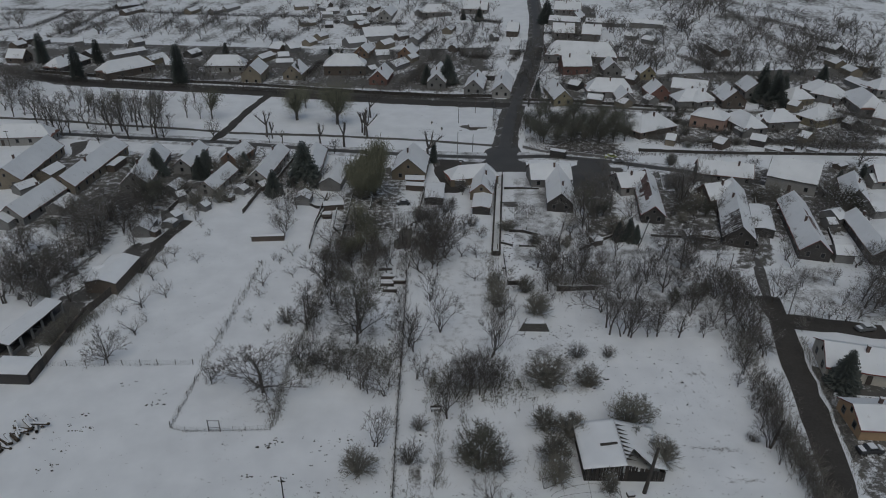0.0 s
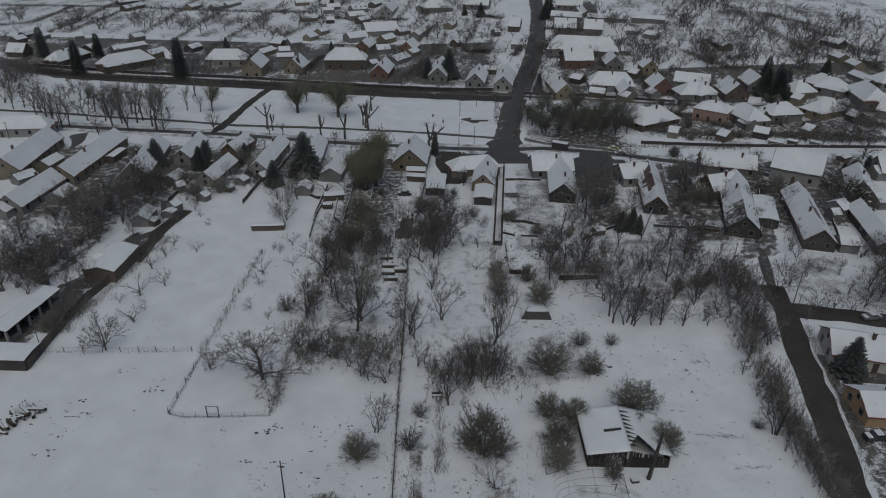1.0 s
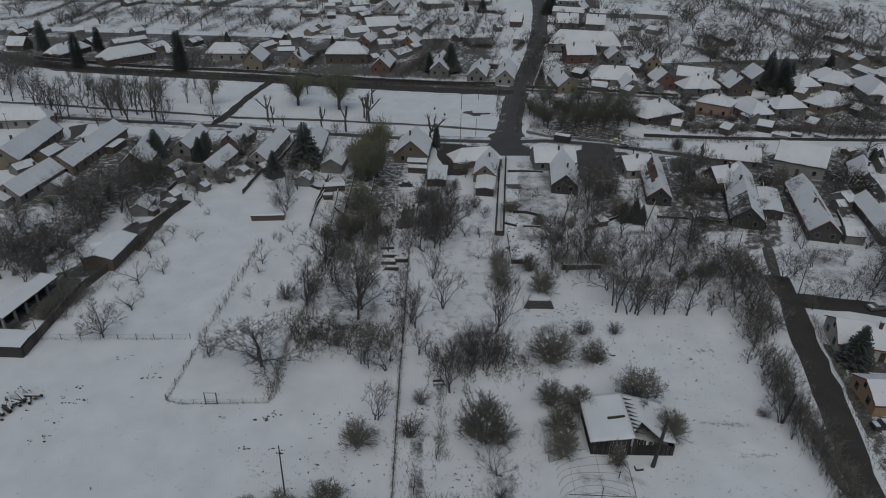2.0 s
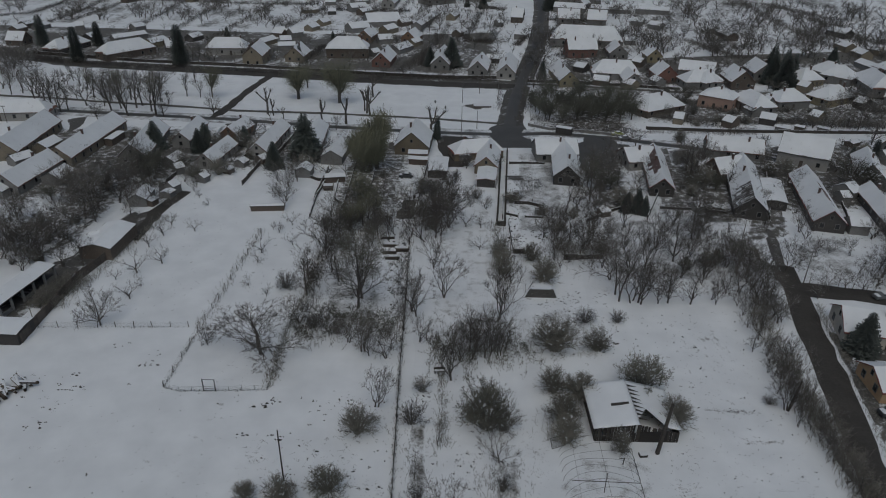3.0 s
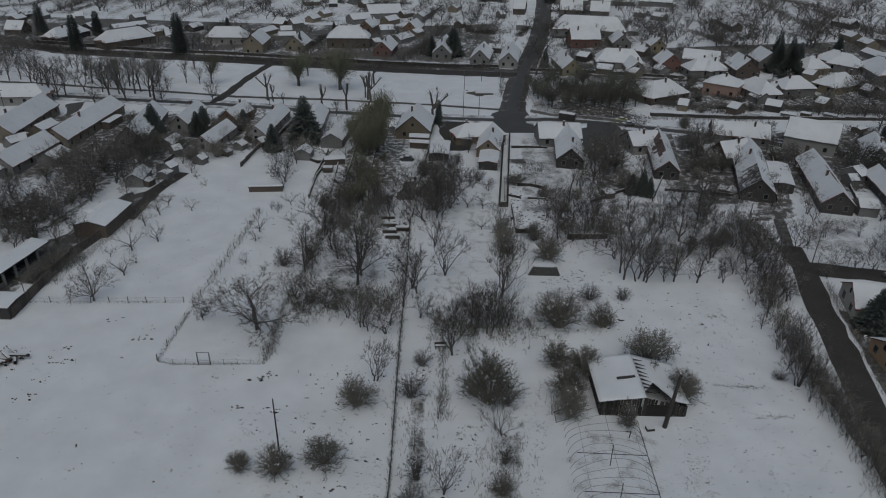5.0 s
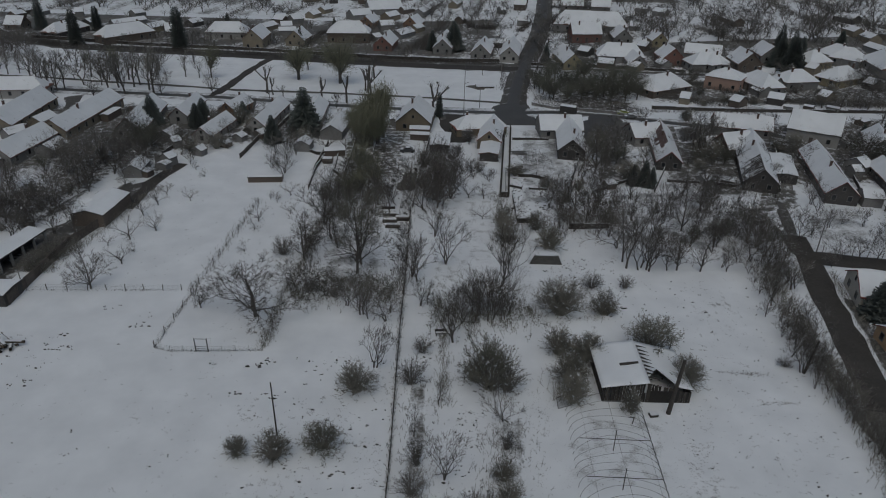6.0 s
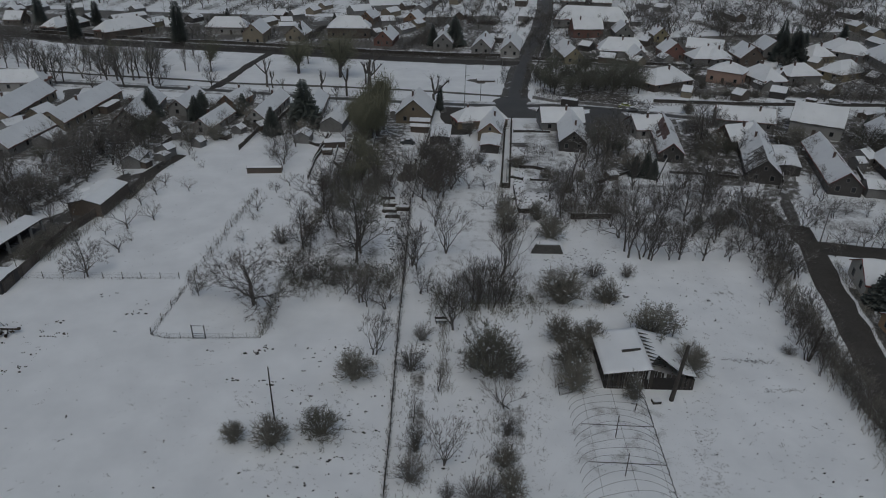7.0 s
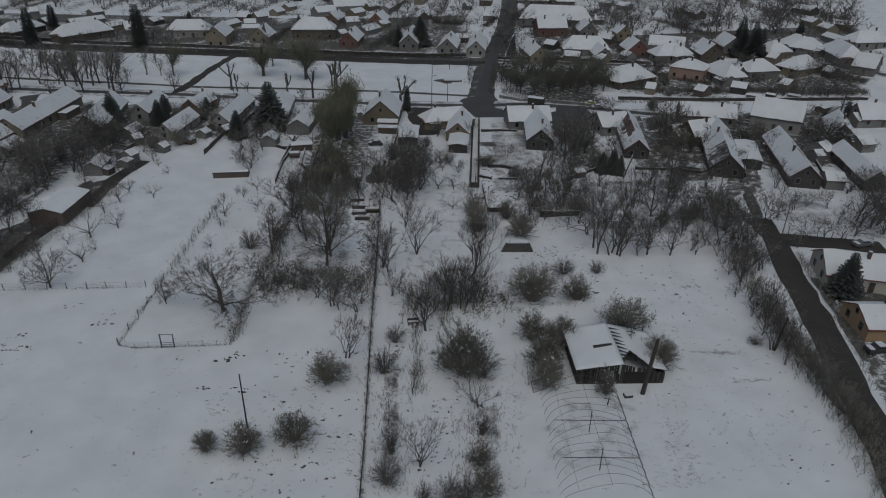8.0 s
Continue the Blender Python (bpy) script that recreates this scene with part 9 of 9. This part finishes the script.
# ---- the hut with the broken roof ----
def hut(x, y, turn, L, W, ridge, eave):
    top = thing("hut", pose(x, y, 0, 0, 0, turn), "derelict plank hut with a sagging snow-covered roof", "hut")
    l2, w2 = L / 2, W / 2
    # plank walls, each board a part; black ones stand for the unlit inside
    rnd = random.Random(77)

    def boards(x0, y0, x1, y1, height_at, gap=0.34):
        n = int(math.hypot(x1 - x0, y1 - y0) / gap)
        ang = math.degrees(math.atan2(y1 - y0, x1 - x0))
        for i in range(n):
            f = (i + 0.5) / n
            h = height_at(f) - rnd.uniform(0.0, 0.12)
            if rnd.random() < 0.05:
                h *= 0.5
            part("board", Geo().box(-gap * 0.47, -0.02, -0.2, gap * 0.47, 0.02, h).mesh("board", M["wood_dark" if rnd.random() < 0.55 else "black"]), top,
                 pose(x0 + (x1 - x0) * f, y0 + (y1 - y0) * f, 0, rnd.gauss(0, 1.2), rnd.gauss(0, 1.2), ang))

    boards(-l2, -w2, -l2, w2, lambda f: (eave - (0.7 if f < 0.5 else 0)) + (ridge - eave + (0.7 if f < 0.5 else 0)) * (1 - abs(2 * f - 1)) - 0.15)
    boards(l2, -w2, l2, w2, lambda f: (eave - (0.7 if f < 0.5 else 0)) + (ridge - eave + (0.7 if f < 0.5 else 0)) * (1 - abs(2 * f - 1)) - 0.15)
    boards(-l2, -w2, l2, -w2, lambda f: eave - 0.8)
    boards(-l2, w2, l2, w2, lambda f: eave - 0.1)

    def slope(sign, x0, x1, y_in, y_out, sag, name, lift):
        g, sn = Geo(), Geo()
        nx, ny = 14, 10
        for layer, geo in ((0, g), (1, sn)):
            for z_off in ((-0.1, 0.0) if layer == 0 else (0.006, 0.1)):
                for j in range(ny + 1):
                    for i in range(nx + 1):
                        u, v = i / nx, j / ny
                        px = x0 + (x1 - x0) * max(u, 0.36 * max(0.0, 1 - abs(v - 0.3) / 0.36) if sign < 0 else 0.0)
                        py = y_in + (y_out - y_in) * v
                        z = ridge + lift - (ridge - (eave if sign > 0 else eave - 0.7)) * abs(py) / w2 - sag * math.sin(math.pi * v) * math.sin(math.pi * u)
                        if layer:
                            e = i in (0, nx) or j in (0, ny)
                            px += rnd.uniform(-0.05, 0.05)
                            z += z_off * (0.6 if e and z_off > 0.05 else 1) * rnd.uniform(0.8, 1.2) if z_off > 0.05 else z_off
                        else:
                            z += z_off
                        geo.v.append((px, sign * py, z))
            n = (nx + 1) * (ny + 1)
            for j in range(ny):
                for i in range(nx):
                    a = j * (nx + 1) + i
                    q = (a, a + 1, a + nx + 2, a + nx + 1)
                    geo.f.append(tuple(k + n for k in (q if sign > 0 else q[::-1])))
                    if layer == 0:
                        geo.f.append(q[::-1] if sign > 0 else q)
            loop = list(range(nx + 1)) + [j * (nx + 1) + nx for j in range(1, ny + 1)] + [ny * (nx + 1) + i for i in range(nx - 1, -1, -1)] + [j * (nx + 1) for j in range(ny - 1, 0, -1)]
            for a, b in zip(loop, loop[1:] + loop[:1]):
                geo.f.append((a, b, b + n, a + n) if sign > 0 else (b, a, a + n, b + n))
        r = part("roof", g.mesh("roof", M["wood_dark"]), top)
        part("snow_cover", sn.mesh("snow_cover", M["hut_snow"], True), r)

    ex = l2 + 0.35
    slope(1, -ex, ex, 0.0, w2 + 0.45, 0.12, "roof", 0.12)
    slope(-1, -ex + 0.9, ex, 0.12, w2 + 0.45, 0.35, "roof", -0.06)
    # corrugated sheet ends that stick out from under the snow along the ridge
    for i in range(9):
        xx = -ex + 1.4 + i * (2 * ex - 2.0) / 9
        part("roof_sheet", Geo().add([(-0.2, 0, 0), (0.2, 0, 0), (0.03, -1.7, 0), (-0.2, 0, 0.06), (0.2, 0, 0.06), (0.03, -1.7, 0.05)], [(0, 1, 2), (5, 4, 3), (0, 3, 4, 1), (1, 4, 5, 2), (2, 5, 3, 0)]).mesh("roof_sheet", M["wood_dark"]), top,
             pose(xx, -0.15, ridge + 0.12, rnd.uniform(14, 20), 0, rnd.uniform(-9, 9)))
    # hatch in the roof, beam, and a black panel for the unlit doorway
    part("hatch", Geo().box(-0.2, -1.4, 0, 0.25, 1.4, 0.16, bevel=0.03).mesh("hatch", M["wood_dark"]), top, pose(-l2 * 0.1, 1.9, ridge - 0.14, -7, 0, 2))
    part("beam", Geo().box(-ex - 0.15, -0.1, ridge - 0.35, ex + 0.1, 0.1, ridge - 0.17).mesh("beam", M["wood_dark"]), top)
    part("doorway", Geo().box(-0.05, -1.6, 0.0, 0.03, 1.6, 2.1).mesh("doorway", M["black"]), top, pose(-l2 - 0.06, -2.0, 0))
    return top


M["hut_snow"] = snowy("hut_roof_snow", (0.06, 0.05, 0.045), (0.10, 0.085, 0.07), 0.30, 0.30, 2.2, 0.05)
# near-black of the car tyres, also painted in for the hut's unlit inside
M["black"] = surface("tyre_black_and_hut_gloom", (0.02, 0.018, 0.017), (0.03, 0.027, 0.025), 0.8, 5.0)
hut(29.6, 82.1, 90.4, 9.9, 12.8, 3.6, 2.7)


# ---- tunnel hoops left standing beside the hut ----
def tunnel(x, y, turn, radius, length, count):
    top = thing("tunnel_frame", pose(x, y, 0, 0, 0, turn), "bare steel hoops of an uncovered plastic tunnel", "greenhouse frame")
    for i in range(count):
        xx = length * i / (count - 1)
        g = tube([(xx + 0.25 * math.sin(math.pi * k / 16 * 3 + i), radius * math.cos(math.pi * k / 16), radius * 0.62 * math.sin(math.pi * k / 16) - 0.05) for k in range(17)], 0.028)
        part("hoop", g.mesh("hoop", M["metal"]), top)
    for xx in (length * 0.38, length * 0.72):
        part("crossbar", Geo().rod((xx, -radius * 0.85, radius * 0.36), (xx, radius * 0.85, radius * 0.36), 0.05, 0.05, 5).mesh("crossbar", M["wood_dark"]), top)
        part("post", Geo().rod((xx + 0.1, 0, -0.2), (xx, 0, radius * 0.66), 0.07, 0.06, 6).mesh("post", M["wood_dark"]), top)
    for sy in (-1, 1):
        part("side_rail", Geo().rod((0, sy * radius * 0.7, radius * 0.44), (length, sy * radius * 0.7, radius * 0.44), 0.018, 0.018, 4).mesh("side_rail", M["metal"]), top)
    part("ground_rail", Geo().rod((0, radius, 0.1), (length, radius, 0.06), 0.035, 0.035, 4).mesh("ground_rail", M["wood_dark"]), top)
    part("ridge_rail", Geo().rod((0, 0, radius * 0.57), (length, 0, radius * 0.57), 0.025, 0.025, 4).mesh("ridge_rail", M["metal"]), top)
    return top


tunnel(23.0, 74.6, -91.4, 5.5, 19.5, 15)


def netting_panel(x, y, turn):
    top = thing("netting_panel", pose(x, y, 0, 0, 0, turn), "dark wire netting frame leaning beside the bushes", "panel")
    for a, b in (((-1.1, 0, 0), (1.1, 0, 0)), ((-1.1, 0.8, 1.4), (1.1, 0.8, 1.4)), ((-1.1, 0, 0), (-1.1, 0.8, 1.4)), ((1.1, 0, 0), (1.1, 0.8, 1.4))):
        part("batten", Geo().rod(a, b, 0.05, 0.05, 4).mesh("batten", M["wood_dark"]), top)
    for i in range(1, 14):
        part("wire", Geo().rod((-1.1 + 2.2 * i / 14, 0.01, 0.02), (-1.1 + 2.2 * i / 14, 0.81, 1.4), 0.022, 0.022, 3).mesh("wire", M["metal"]), top)
    return top


def stake(x, y, height):
    top = thing("garden_stake", pose(x, y, 0), "short dark stake with a crosspiece in the snow", "stake")
    part("post", Geo().rod((0, 0, -0.2), (0.08, 0, height), 0.08, 0.07, 6).mesh("post", M["wood_dark"]), top)
    part("crosspiece", Geo().rod((-0.7, 0.02, height * 0.93), (0.2, -0.05, height * 0.9), 0.07, 0.05, 5).mesh("crosspiece", M["wood_dark"]), top)
    return top


def crate(x, y, turn):
    top = thing("wooden_crate", pose(x, y, 0, 0, 0, turn), "small dark crate with snow heaped on it", "crate")
    for k in range(2):
        part("side_board", Geo().box(-0.6, -0.4, 0.02 + k * 0.2, 0.6, 0.4, 0.19 + k * 0.2, bevel=0.02).mesh("side_board", M["wood_dark"]), top)
    part("snow_cap", Geo().box(-0.55, -0.36, 0.394, 0.6, 0.38, 0.56, bevel=0.12).mesh("snow_cap", M["roof_snow"]), top)
    return top


netting_panel(17.6, 75.6, 24)
stake(26.6, 72.4, 1.3)
crate(30.0, 74.2, 8)


# ---- open farm shed with pillars ----
def pillar_shed(x, y, turn, L, W, high, low):
    top = thing("pillar_shed", pose(x, y, 0, 0, 0, turn), "long open shed with pale pillars and snow on its roof", "shed")
    g = Geo().add([(-L / 2, -W / 2, low), (L / 2, -W / 2, low), (L / 2, W / 2, high), (-L / 2, W / 2, high)] + [(-L / 2, -W / 2, low + 0.15), (L / 2, -W / 2, low + 0.15), (L / 2, W / 2, high + 0.15), (-L / 2, W / 2, high + 0.15)],
                  [(3, 2, 1, 0), (4, 5, 6, 7), (0, 1, 5, 4), (1, 2, 6, 5), (2, 3, 7, 6), (3, 0, 4, 7)])
    part("roof", g.mesh("roof", M["tile_dark"]), top)
    rnd = random.Random(5)
    s = Geo()
    n = int(L / 1.5)
    for j in range(4):
        for i in range(n + 1):
            f = j / 3
            s.v.append((-L / 2 + L * i / n, (-W / 2 + 0.06) + (W - 0.12) * f + (rnd.uniform(-0.06, 0.06) if j in (0, 3) else 0), low + (high - low) * f + 0.155 + (rnd.uniform(0.06, 0.13) if 0 < j < 3 else 0.02)))
    s.f = [(j * (n + 1) + i, j * (n + 1) + i + 1, (j + 1) * (n + 1) + i + 1, (j + 1) * (n + 1) + i) for j in range(3) for i in range(n)]
    part("snow_cover", s.mesh("snow_cover", M["roof_snow"], True), top)
    part("wall", Geo().box(-L / 2 + 0.1, W / 2 - 0.4, -0.3, L / 2 - 0.1, W / 2 - 0.2, high).mesh("wall", M["wall_dark"]), top)
    k = int(L / 3.2)
    for i in range(k + 1):
        xx = -L / 2 + 0.3 + (L - 0.6) * i / k
        part("pillar", Geo().box(xx - 0.22, -W / 2 + 0.3, -0.3, xx + 0.22, -W / 2 + 0.74, low + 0.02, bevel=0.04).mesh("pillar", M["wall_white"]), top)
        if i < k and i % 2 == 0:
            part("low_wall", Geo().box(xx + 0.3, -W / 2 + 0.45, -0.2, xx + (L - 0.6) / k - 0.3, -W / 2 + 0.6, 0.9).mesh("low_wall", M["concrete"]), top)
    return top


pillar_shed(-85.0, 113.8, 81.7, 16.2, 4.0, 3.4, 2.9)


# ---- small things in the gardens ----
def log_pile(x, y, turn, count, seed):
    top = thing("log_pile", pose(x, y, 0, 0, 0, turn), "untidy pile of cut logs half buried in snow", "log pile")
    rnd = random.Random(seed)
    for i in range(count):
        r, ln = rnd.uniform(0.12, 0.26), rnd.uniform(2.0, 4.5)
        layer = i % 3
        ob = part("log", Geo().rod((0, -ln / 2, 0), (0, ln / 2, 0), r, r * 0.85, 8).mesh("log", M["log"]), top,
                  pose(rnd.uniform(-3.6, 3.6), rnd.uniform(-0.9, 0.9), 0.1 + layer * 0.26, rnd.gauss(0, 5), 0, rnd.gauss(0, 14)))
        if rnd.random() < 0.8:
            part("snow_strip", Geo().box(-r * 0.8, -ln * 0.42, r * 0.72, r * 0.8, ln * 0.40, r * 0.72 + 0.09, bevel=0.08).mesh("snow_strip", M["roof_snow"]), ob)
    return top


def plank_stack(x, y, turn, L, W, H, label="stack of old boards with snow between"):
    top = thing("plank_stack", pose(x, y, 0, 0, 0, turn), label, "stack")
    rnd = random.Random(int(x * 10))
    n = max(2, int(H / 0.3))
    for i in range(n):
        z = H * i / n
        b = part("plank", Geo().box(-L / 2 + rnd.uniform(0, 0.3), -W / 2, z, L / 2 - rnd.uniform(0, 0.3), W / 2 - rnd.uniform(0, 0.4), z + H / n * 0.75, bevel=0.03).mesh("plank", M["wood"]), top, pose(0, rnd.uniform(-0.2, 0.2), 0, 0, 0, rnd.gauss(0, 3)))
    part("snow_cover", Geo().box(-L / 2 + 0.2, -W / 2 + 0.1, H * (1 - 0.25 / n) + 0.002, L / 2 - 0.2, W / 2 - 0.3, H + 0.1, bevel=0.2).mesh("snow_cover", M["roof_snow"]), top)
    return top


def gate(x, y, turn, w=1.5, h=1.5):
    top = thing("garden_gate", pose(x, y, 0, 0, 0, turn), "small metal frame gate in the wire fence", "gate")
    part("frame", ring(-w / 2, 0.05, w / 2, h, 0.06, -0.03, 0.03).mesh("frame", M["metal"]), top)
    for z in (0.45, 0.85):
        part("rail", Geo().box(-w / 2 + 0.065, -0.02, z, w / 2 - 0.065, 0.02, z + 0.05).mesh("rail", M["metal"]), top)
    for sx in (-1, 1):
        part("post", Geo().rod((sx * (w / 2 + 0.08), 0, -0.3), (sx * (w / 2 + 0.08), 0, h + 0.1), 0.05, 0.045, 6).mesh("post", M["wood_dark"]), top)
    return top


def bench(x, y, turn):
    top = thing("garden_bench", pose(x, y, 0, 0, 0, turn), "low wooden bench with snow on its seat", "bench")
    for yy in (-0.25, 0.05):
        part("seat_board", Geo().box(-1.0, yy, 0.45, 1.0, yy + 0.25, 0.51, bevel=0.02).mesh("seat_board", M["wood_dark"]), top)
    for sx in (-0.8, 0.8):
        part("leg", Geo().box(sx - 0.06, -0.25, -0.1, sx + 0.06, 0.28, 0.445).mesh("leg", M["wood_dark"]), top)
    part("backrest", Geo().box(-1.0, 0.32, 0.5, 1.0, 0.38, 0.95, bevel=0.02).mesh("backrest", M["wood_dark"]), top)
    part("snow_strip", Geo().box(-0.9, -0.2, 0.514, 0.9, 0.25, 0.6, bevel=0.08).mesh("snow_strip", M["roof_snow"]), top)
    return top


def car(x, y, turn, paint, label):
    """A parked car: lower body, glasshouse, four wheels and a blanket of snow."""
    top = thing("parked_car", pose(x, y, rise(x, y), 0, 0, turn), label, "car")
    prof = [(-2.1, 0.35), (-2.1, 0.8), (-1.95, 0.92), (-1.1, 0.98), (-0.55, 1.42), (0.75, 1.45), (1.55, 0.98), (2.05, 0.9), (2.12, 0.35)]
    n = len(prof)
    v = [(a, -0.82 + (0.1 if b > 1.1 else 0), b) for a, b in prof] + [(a, 0.82 - (0.1 if b > 1.1 else 0), b) for a, b in prof]
    f = [tuple(range(n))[::-1], tuple(range(n, 2 * n))] + [(i, (i + 1) % n, n + (i + 1) % n, n + i) for i in range(n)]
    part("body", Geo().add(v, f).mesh("body", M[paint]), top)
    for sy in (-1, 1):
        g = Geo().add([(-1.0, sy * 0.79, 0.98), (-0.55, sy * 0.735, 1.36), (0.7, sy * 0.735, 1.38), (1.3, sy * 0.79, 1.0)], [(0, 1, 2, 3) if sy < 0 else (3, 2, 1, 0)])
        part("side_window", g.mesh("side_window", M["glass"]), top, pose(0, sy * 0.012, 0))
        for wx in (-1.3, 1.32):
            w = part("wheel", Geo().rod((wx, sy * 0.66, 0.31), (wx, sy * 0.86, 0.31), 0.31, 0.31, 12).mesh("wheel", M["black"]), top)
            part("rim", Geo().rod((wx, sy * 0.86, 0.31), (wx, sy * 0.875, 0.31), 0.19, 0.17, 10).mesh("rim", M["metal"]), w)
    part("snow_cover", Geo().box(-0.5, -0.66, 1.455, 0.7, 0.66, 1.55, bevel=0.1).mesh("snow_cover", M["roof_snow"]), top)
    part("bonnet_snow", Geo().box(-1.95, -0.68, 0.985, -1.12, 0.68, 1.05, bevel=0.1).mesh("bonnet_snow", M["roof_snow"]), top)
    part("boot_snow", Geo().box(1.56, -0.68, 0.985, 2.0, 0.68, 1.04, bevel=0.1).mesh("boot_snow", M["roof_snow"]), top)
    return top


M["paint_grey"] = surface("grey_car_paint", (0.16, 0.165, 0.17), (0.12, 0.125, 0.13), 0.6, 4.0, 0.35)
M["paint_dark"] = surface("dark_car_paint", (0.05, 0.052, 0.056), (0.035, 0.037, 0.04), 0.6, 4.0, 0.3)
M["paint_green"] = surface("yellow_green_panel", (0.30, 0.33, 0.10), (0.22, 0.25, 0.09), 0.6, 4.0, 0.5)


def cellar(x, y, turn, L, W, H):
    """An earth-covered cellar: a dark front wall with a mound behind it."""
    top = thing("root_cellar", pose(x, y, 0, 0, 0, turn), "dark timber-fronted root cellar under a mound", "cellar")
    part("front_wall", Geo().add([(-L / 2, 0, -0.2), (L / 2, 0, -0.2), (L / 2 - 0.9, 0, H), (-L / 2 + 0.9, 0, H), (-L / 2, 0.25, -0.2), (L / 2, 0.25, -0.2), (L / 2 - 0.9, 0.25, H), (-L / 2 + 0.9, 0.25, H)],
                                 [(0, 1, 2, 3), (5, 4, 7, 6), (1, 5, 6, 2), (4, 0, 3, 7), (3, 2, 6, 7)]).mesh("front_wall", M["old_stone"]), top)
    g = Geo()
    n = 12
    for j in range(n + 1):
        for i in range(n + 1):
            u, v = i / n * 2 - 1, j / n
            z = H * 0.9 * max(0.0, 1 - u * u * 0.9) * max(0.0, 1 - (v - 0.1) ** 2 * 1.3) - 0.12 + 0.12 * noise.noise((i * 0.6, j * 0.6, 3))
            g.v.append((u * L * 0.52, 0.26 + v * W, z))
    g.f = [(j * (n + 1) + i, j * (n + 1) + i + 1, (j + 1) * (n + 1) + i + 1, (j + 1) * (n + 1) + i) for j in range(n) for i in range(n)]
    part("mound", g.mesh("mound", M["brush_floor"], True), top)
    for i in range(9):
        part("stone", Geo().box(-0.35, -0.1, 0, 0.35, 0.0, 0.3, bevel=0.06).mesh("stone", M["old_stone"]), top, pose(-L * 0.36 + i * L * 0.09, 0.01, 0.15 + (i * 5 % 4) * 0.42))
    part("snow_cap", Geo().box(-L / 2 + 1.0, 0.02, H + 0.004, L / 2 - 1.2, 1.2, H + 0.2, bevel=0.4).mesh("snow_cap", M["roof_snow"]), top)
    return top


def cold_frame(x, y, turn, L, W, H):
    """A low arched frame under plastic, with snow sagging between its ribs."""
    top = thing("cold_frame", pose(x, y, rise(x, y), 0, 0, turn), "low arched garden frame covered in plastic and snow", "cold frame", "cold frames")
    n, k = 18, 10
    g = Geo()
    for i in range(n + 1):
        dip = 0.07 * abs(math.sin(math.pi * i / 3))
        for j in range(k + 1):
            a = math.pi * j / k
            g.v.append((-L / 2 + L * i / n, W / 2 * math.cos(a), (H - dip) * math.sin(a) ** 0.8 - 0.05))
    g.f = [(i * (k + 1) + j, (i + 1) * (k + 1) + j, (i + 1) * (k + 1) + j + 1, i * (k + 1) + j + 1) for i in range(n) for j in range(k)]
    g.f += [tuple(range(k + 1)), tuple(n * (k + 1) + j for j in reversed(range(k + 1)))]
    part("cover", g.mesh("cover", M["plastic"], True), top)
    for i in range(0, n + 1, 3):
        xx = -L / 2 + L * i / n
        part("rib", tube([(xx, (W / 2 + 0.03) * math.cos(math.pi * j / 10), (H + 0.03) * math.sin(math.pi * j / 10) ** 0.8 - 0.05) for j in range(11)], 0.03).mesh("rib", M["metal"]), top)
    return top


cold_frame(-12.0, 172.8, 2, 4.9, 4.6, 1.5)
cold_frame(-11.6, 167.6, 2, 4.9, 4.3, 1.4)
log_pile(-71.8, 84.8, 52, 26, 4)
gate(-38.7, 86.5, 0, 1.9, 2.4)
bench(-0.7, 92.6, 4)
cellar(19.8, 117.9, 0, 6.6, 7.5, 1.9)
plank_stack(103.2, 196.9, -24, 7.0, 1.0, 0.6, 'long boards under snow in the yard')
plank_stack(101.4, 193.5, -24, 7.0, 1.0, 0.5, 'long boards under snow in the yard')
plank_stack(-13.9, 142.8, 2, 3.4, 1.2, 0.8)
plank_stack(-13.2, 138.7, 2, 3.4, 1.2, 0.9)
plank_stack(-13.0, 135.4, 2, 3.4, 1.2, 0.9)
plank_stack(-12.1, 132.8, 2, 3.4, 1.2, 0.9)
plank_stack(-10.3, 136.7, 2, 3.4, 1.2, 1.0)
car(-12.0, 181.4, 3, 'paint_dark', 'dark parked car dusted with snow')
car(72.8, 84.4, 5, 'paint_dark', 'dark car buried under snow in the yard')
car(91.7, 120.5, 10, 'paint_grey', 'snowed-over car in the yard')
car(58.2, 223.5, 5, 'paint_green', 'yellow-green wrecked car in the yard')
car(59.6, 219.2, 12, 'paint_grey', 'grey wrecked car in the yard')
plank_stack(-33.0, 171.6, 4, 3.0, 2.0, 1.4, 'dark box-like rabbit hutch with snow on top')
plank_stack(12.7, 255.6, 4, 7.0, 4.0, 0.6, 'low dark platform in the snowy park')
plant('evergreen', -5.4, 258.1, 1.7, wide=0.55)
plant('evergreen', -1.3, 250.6, 1.7, wide=0.55)
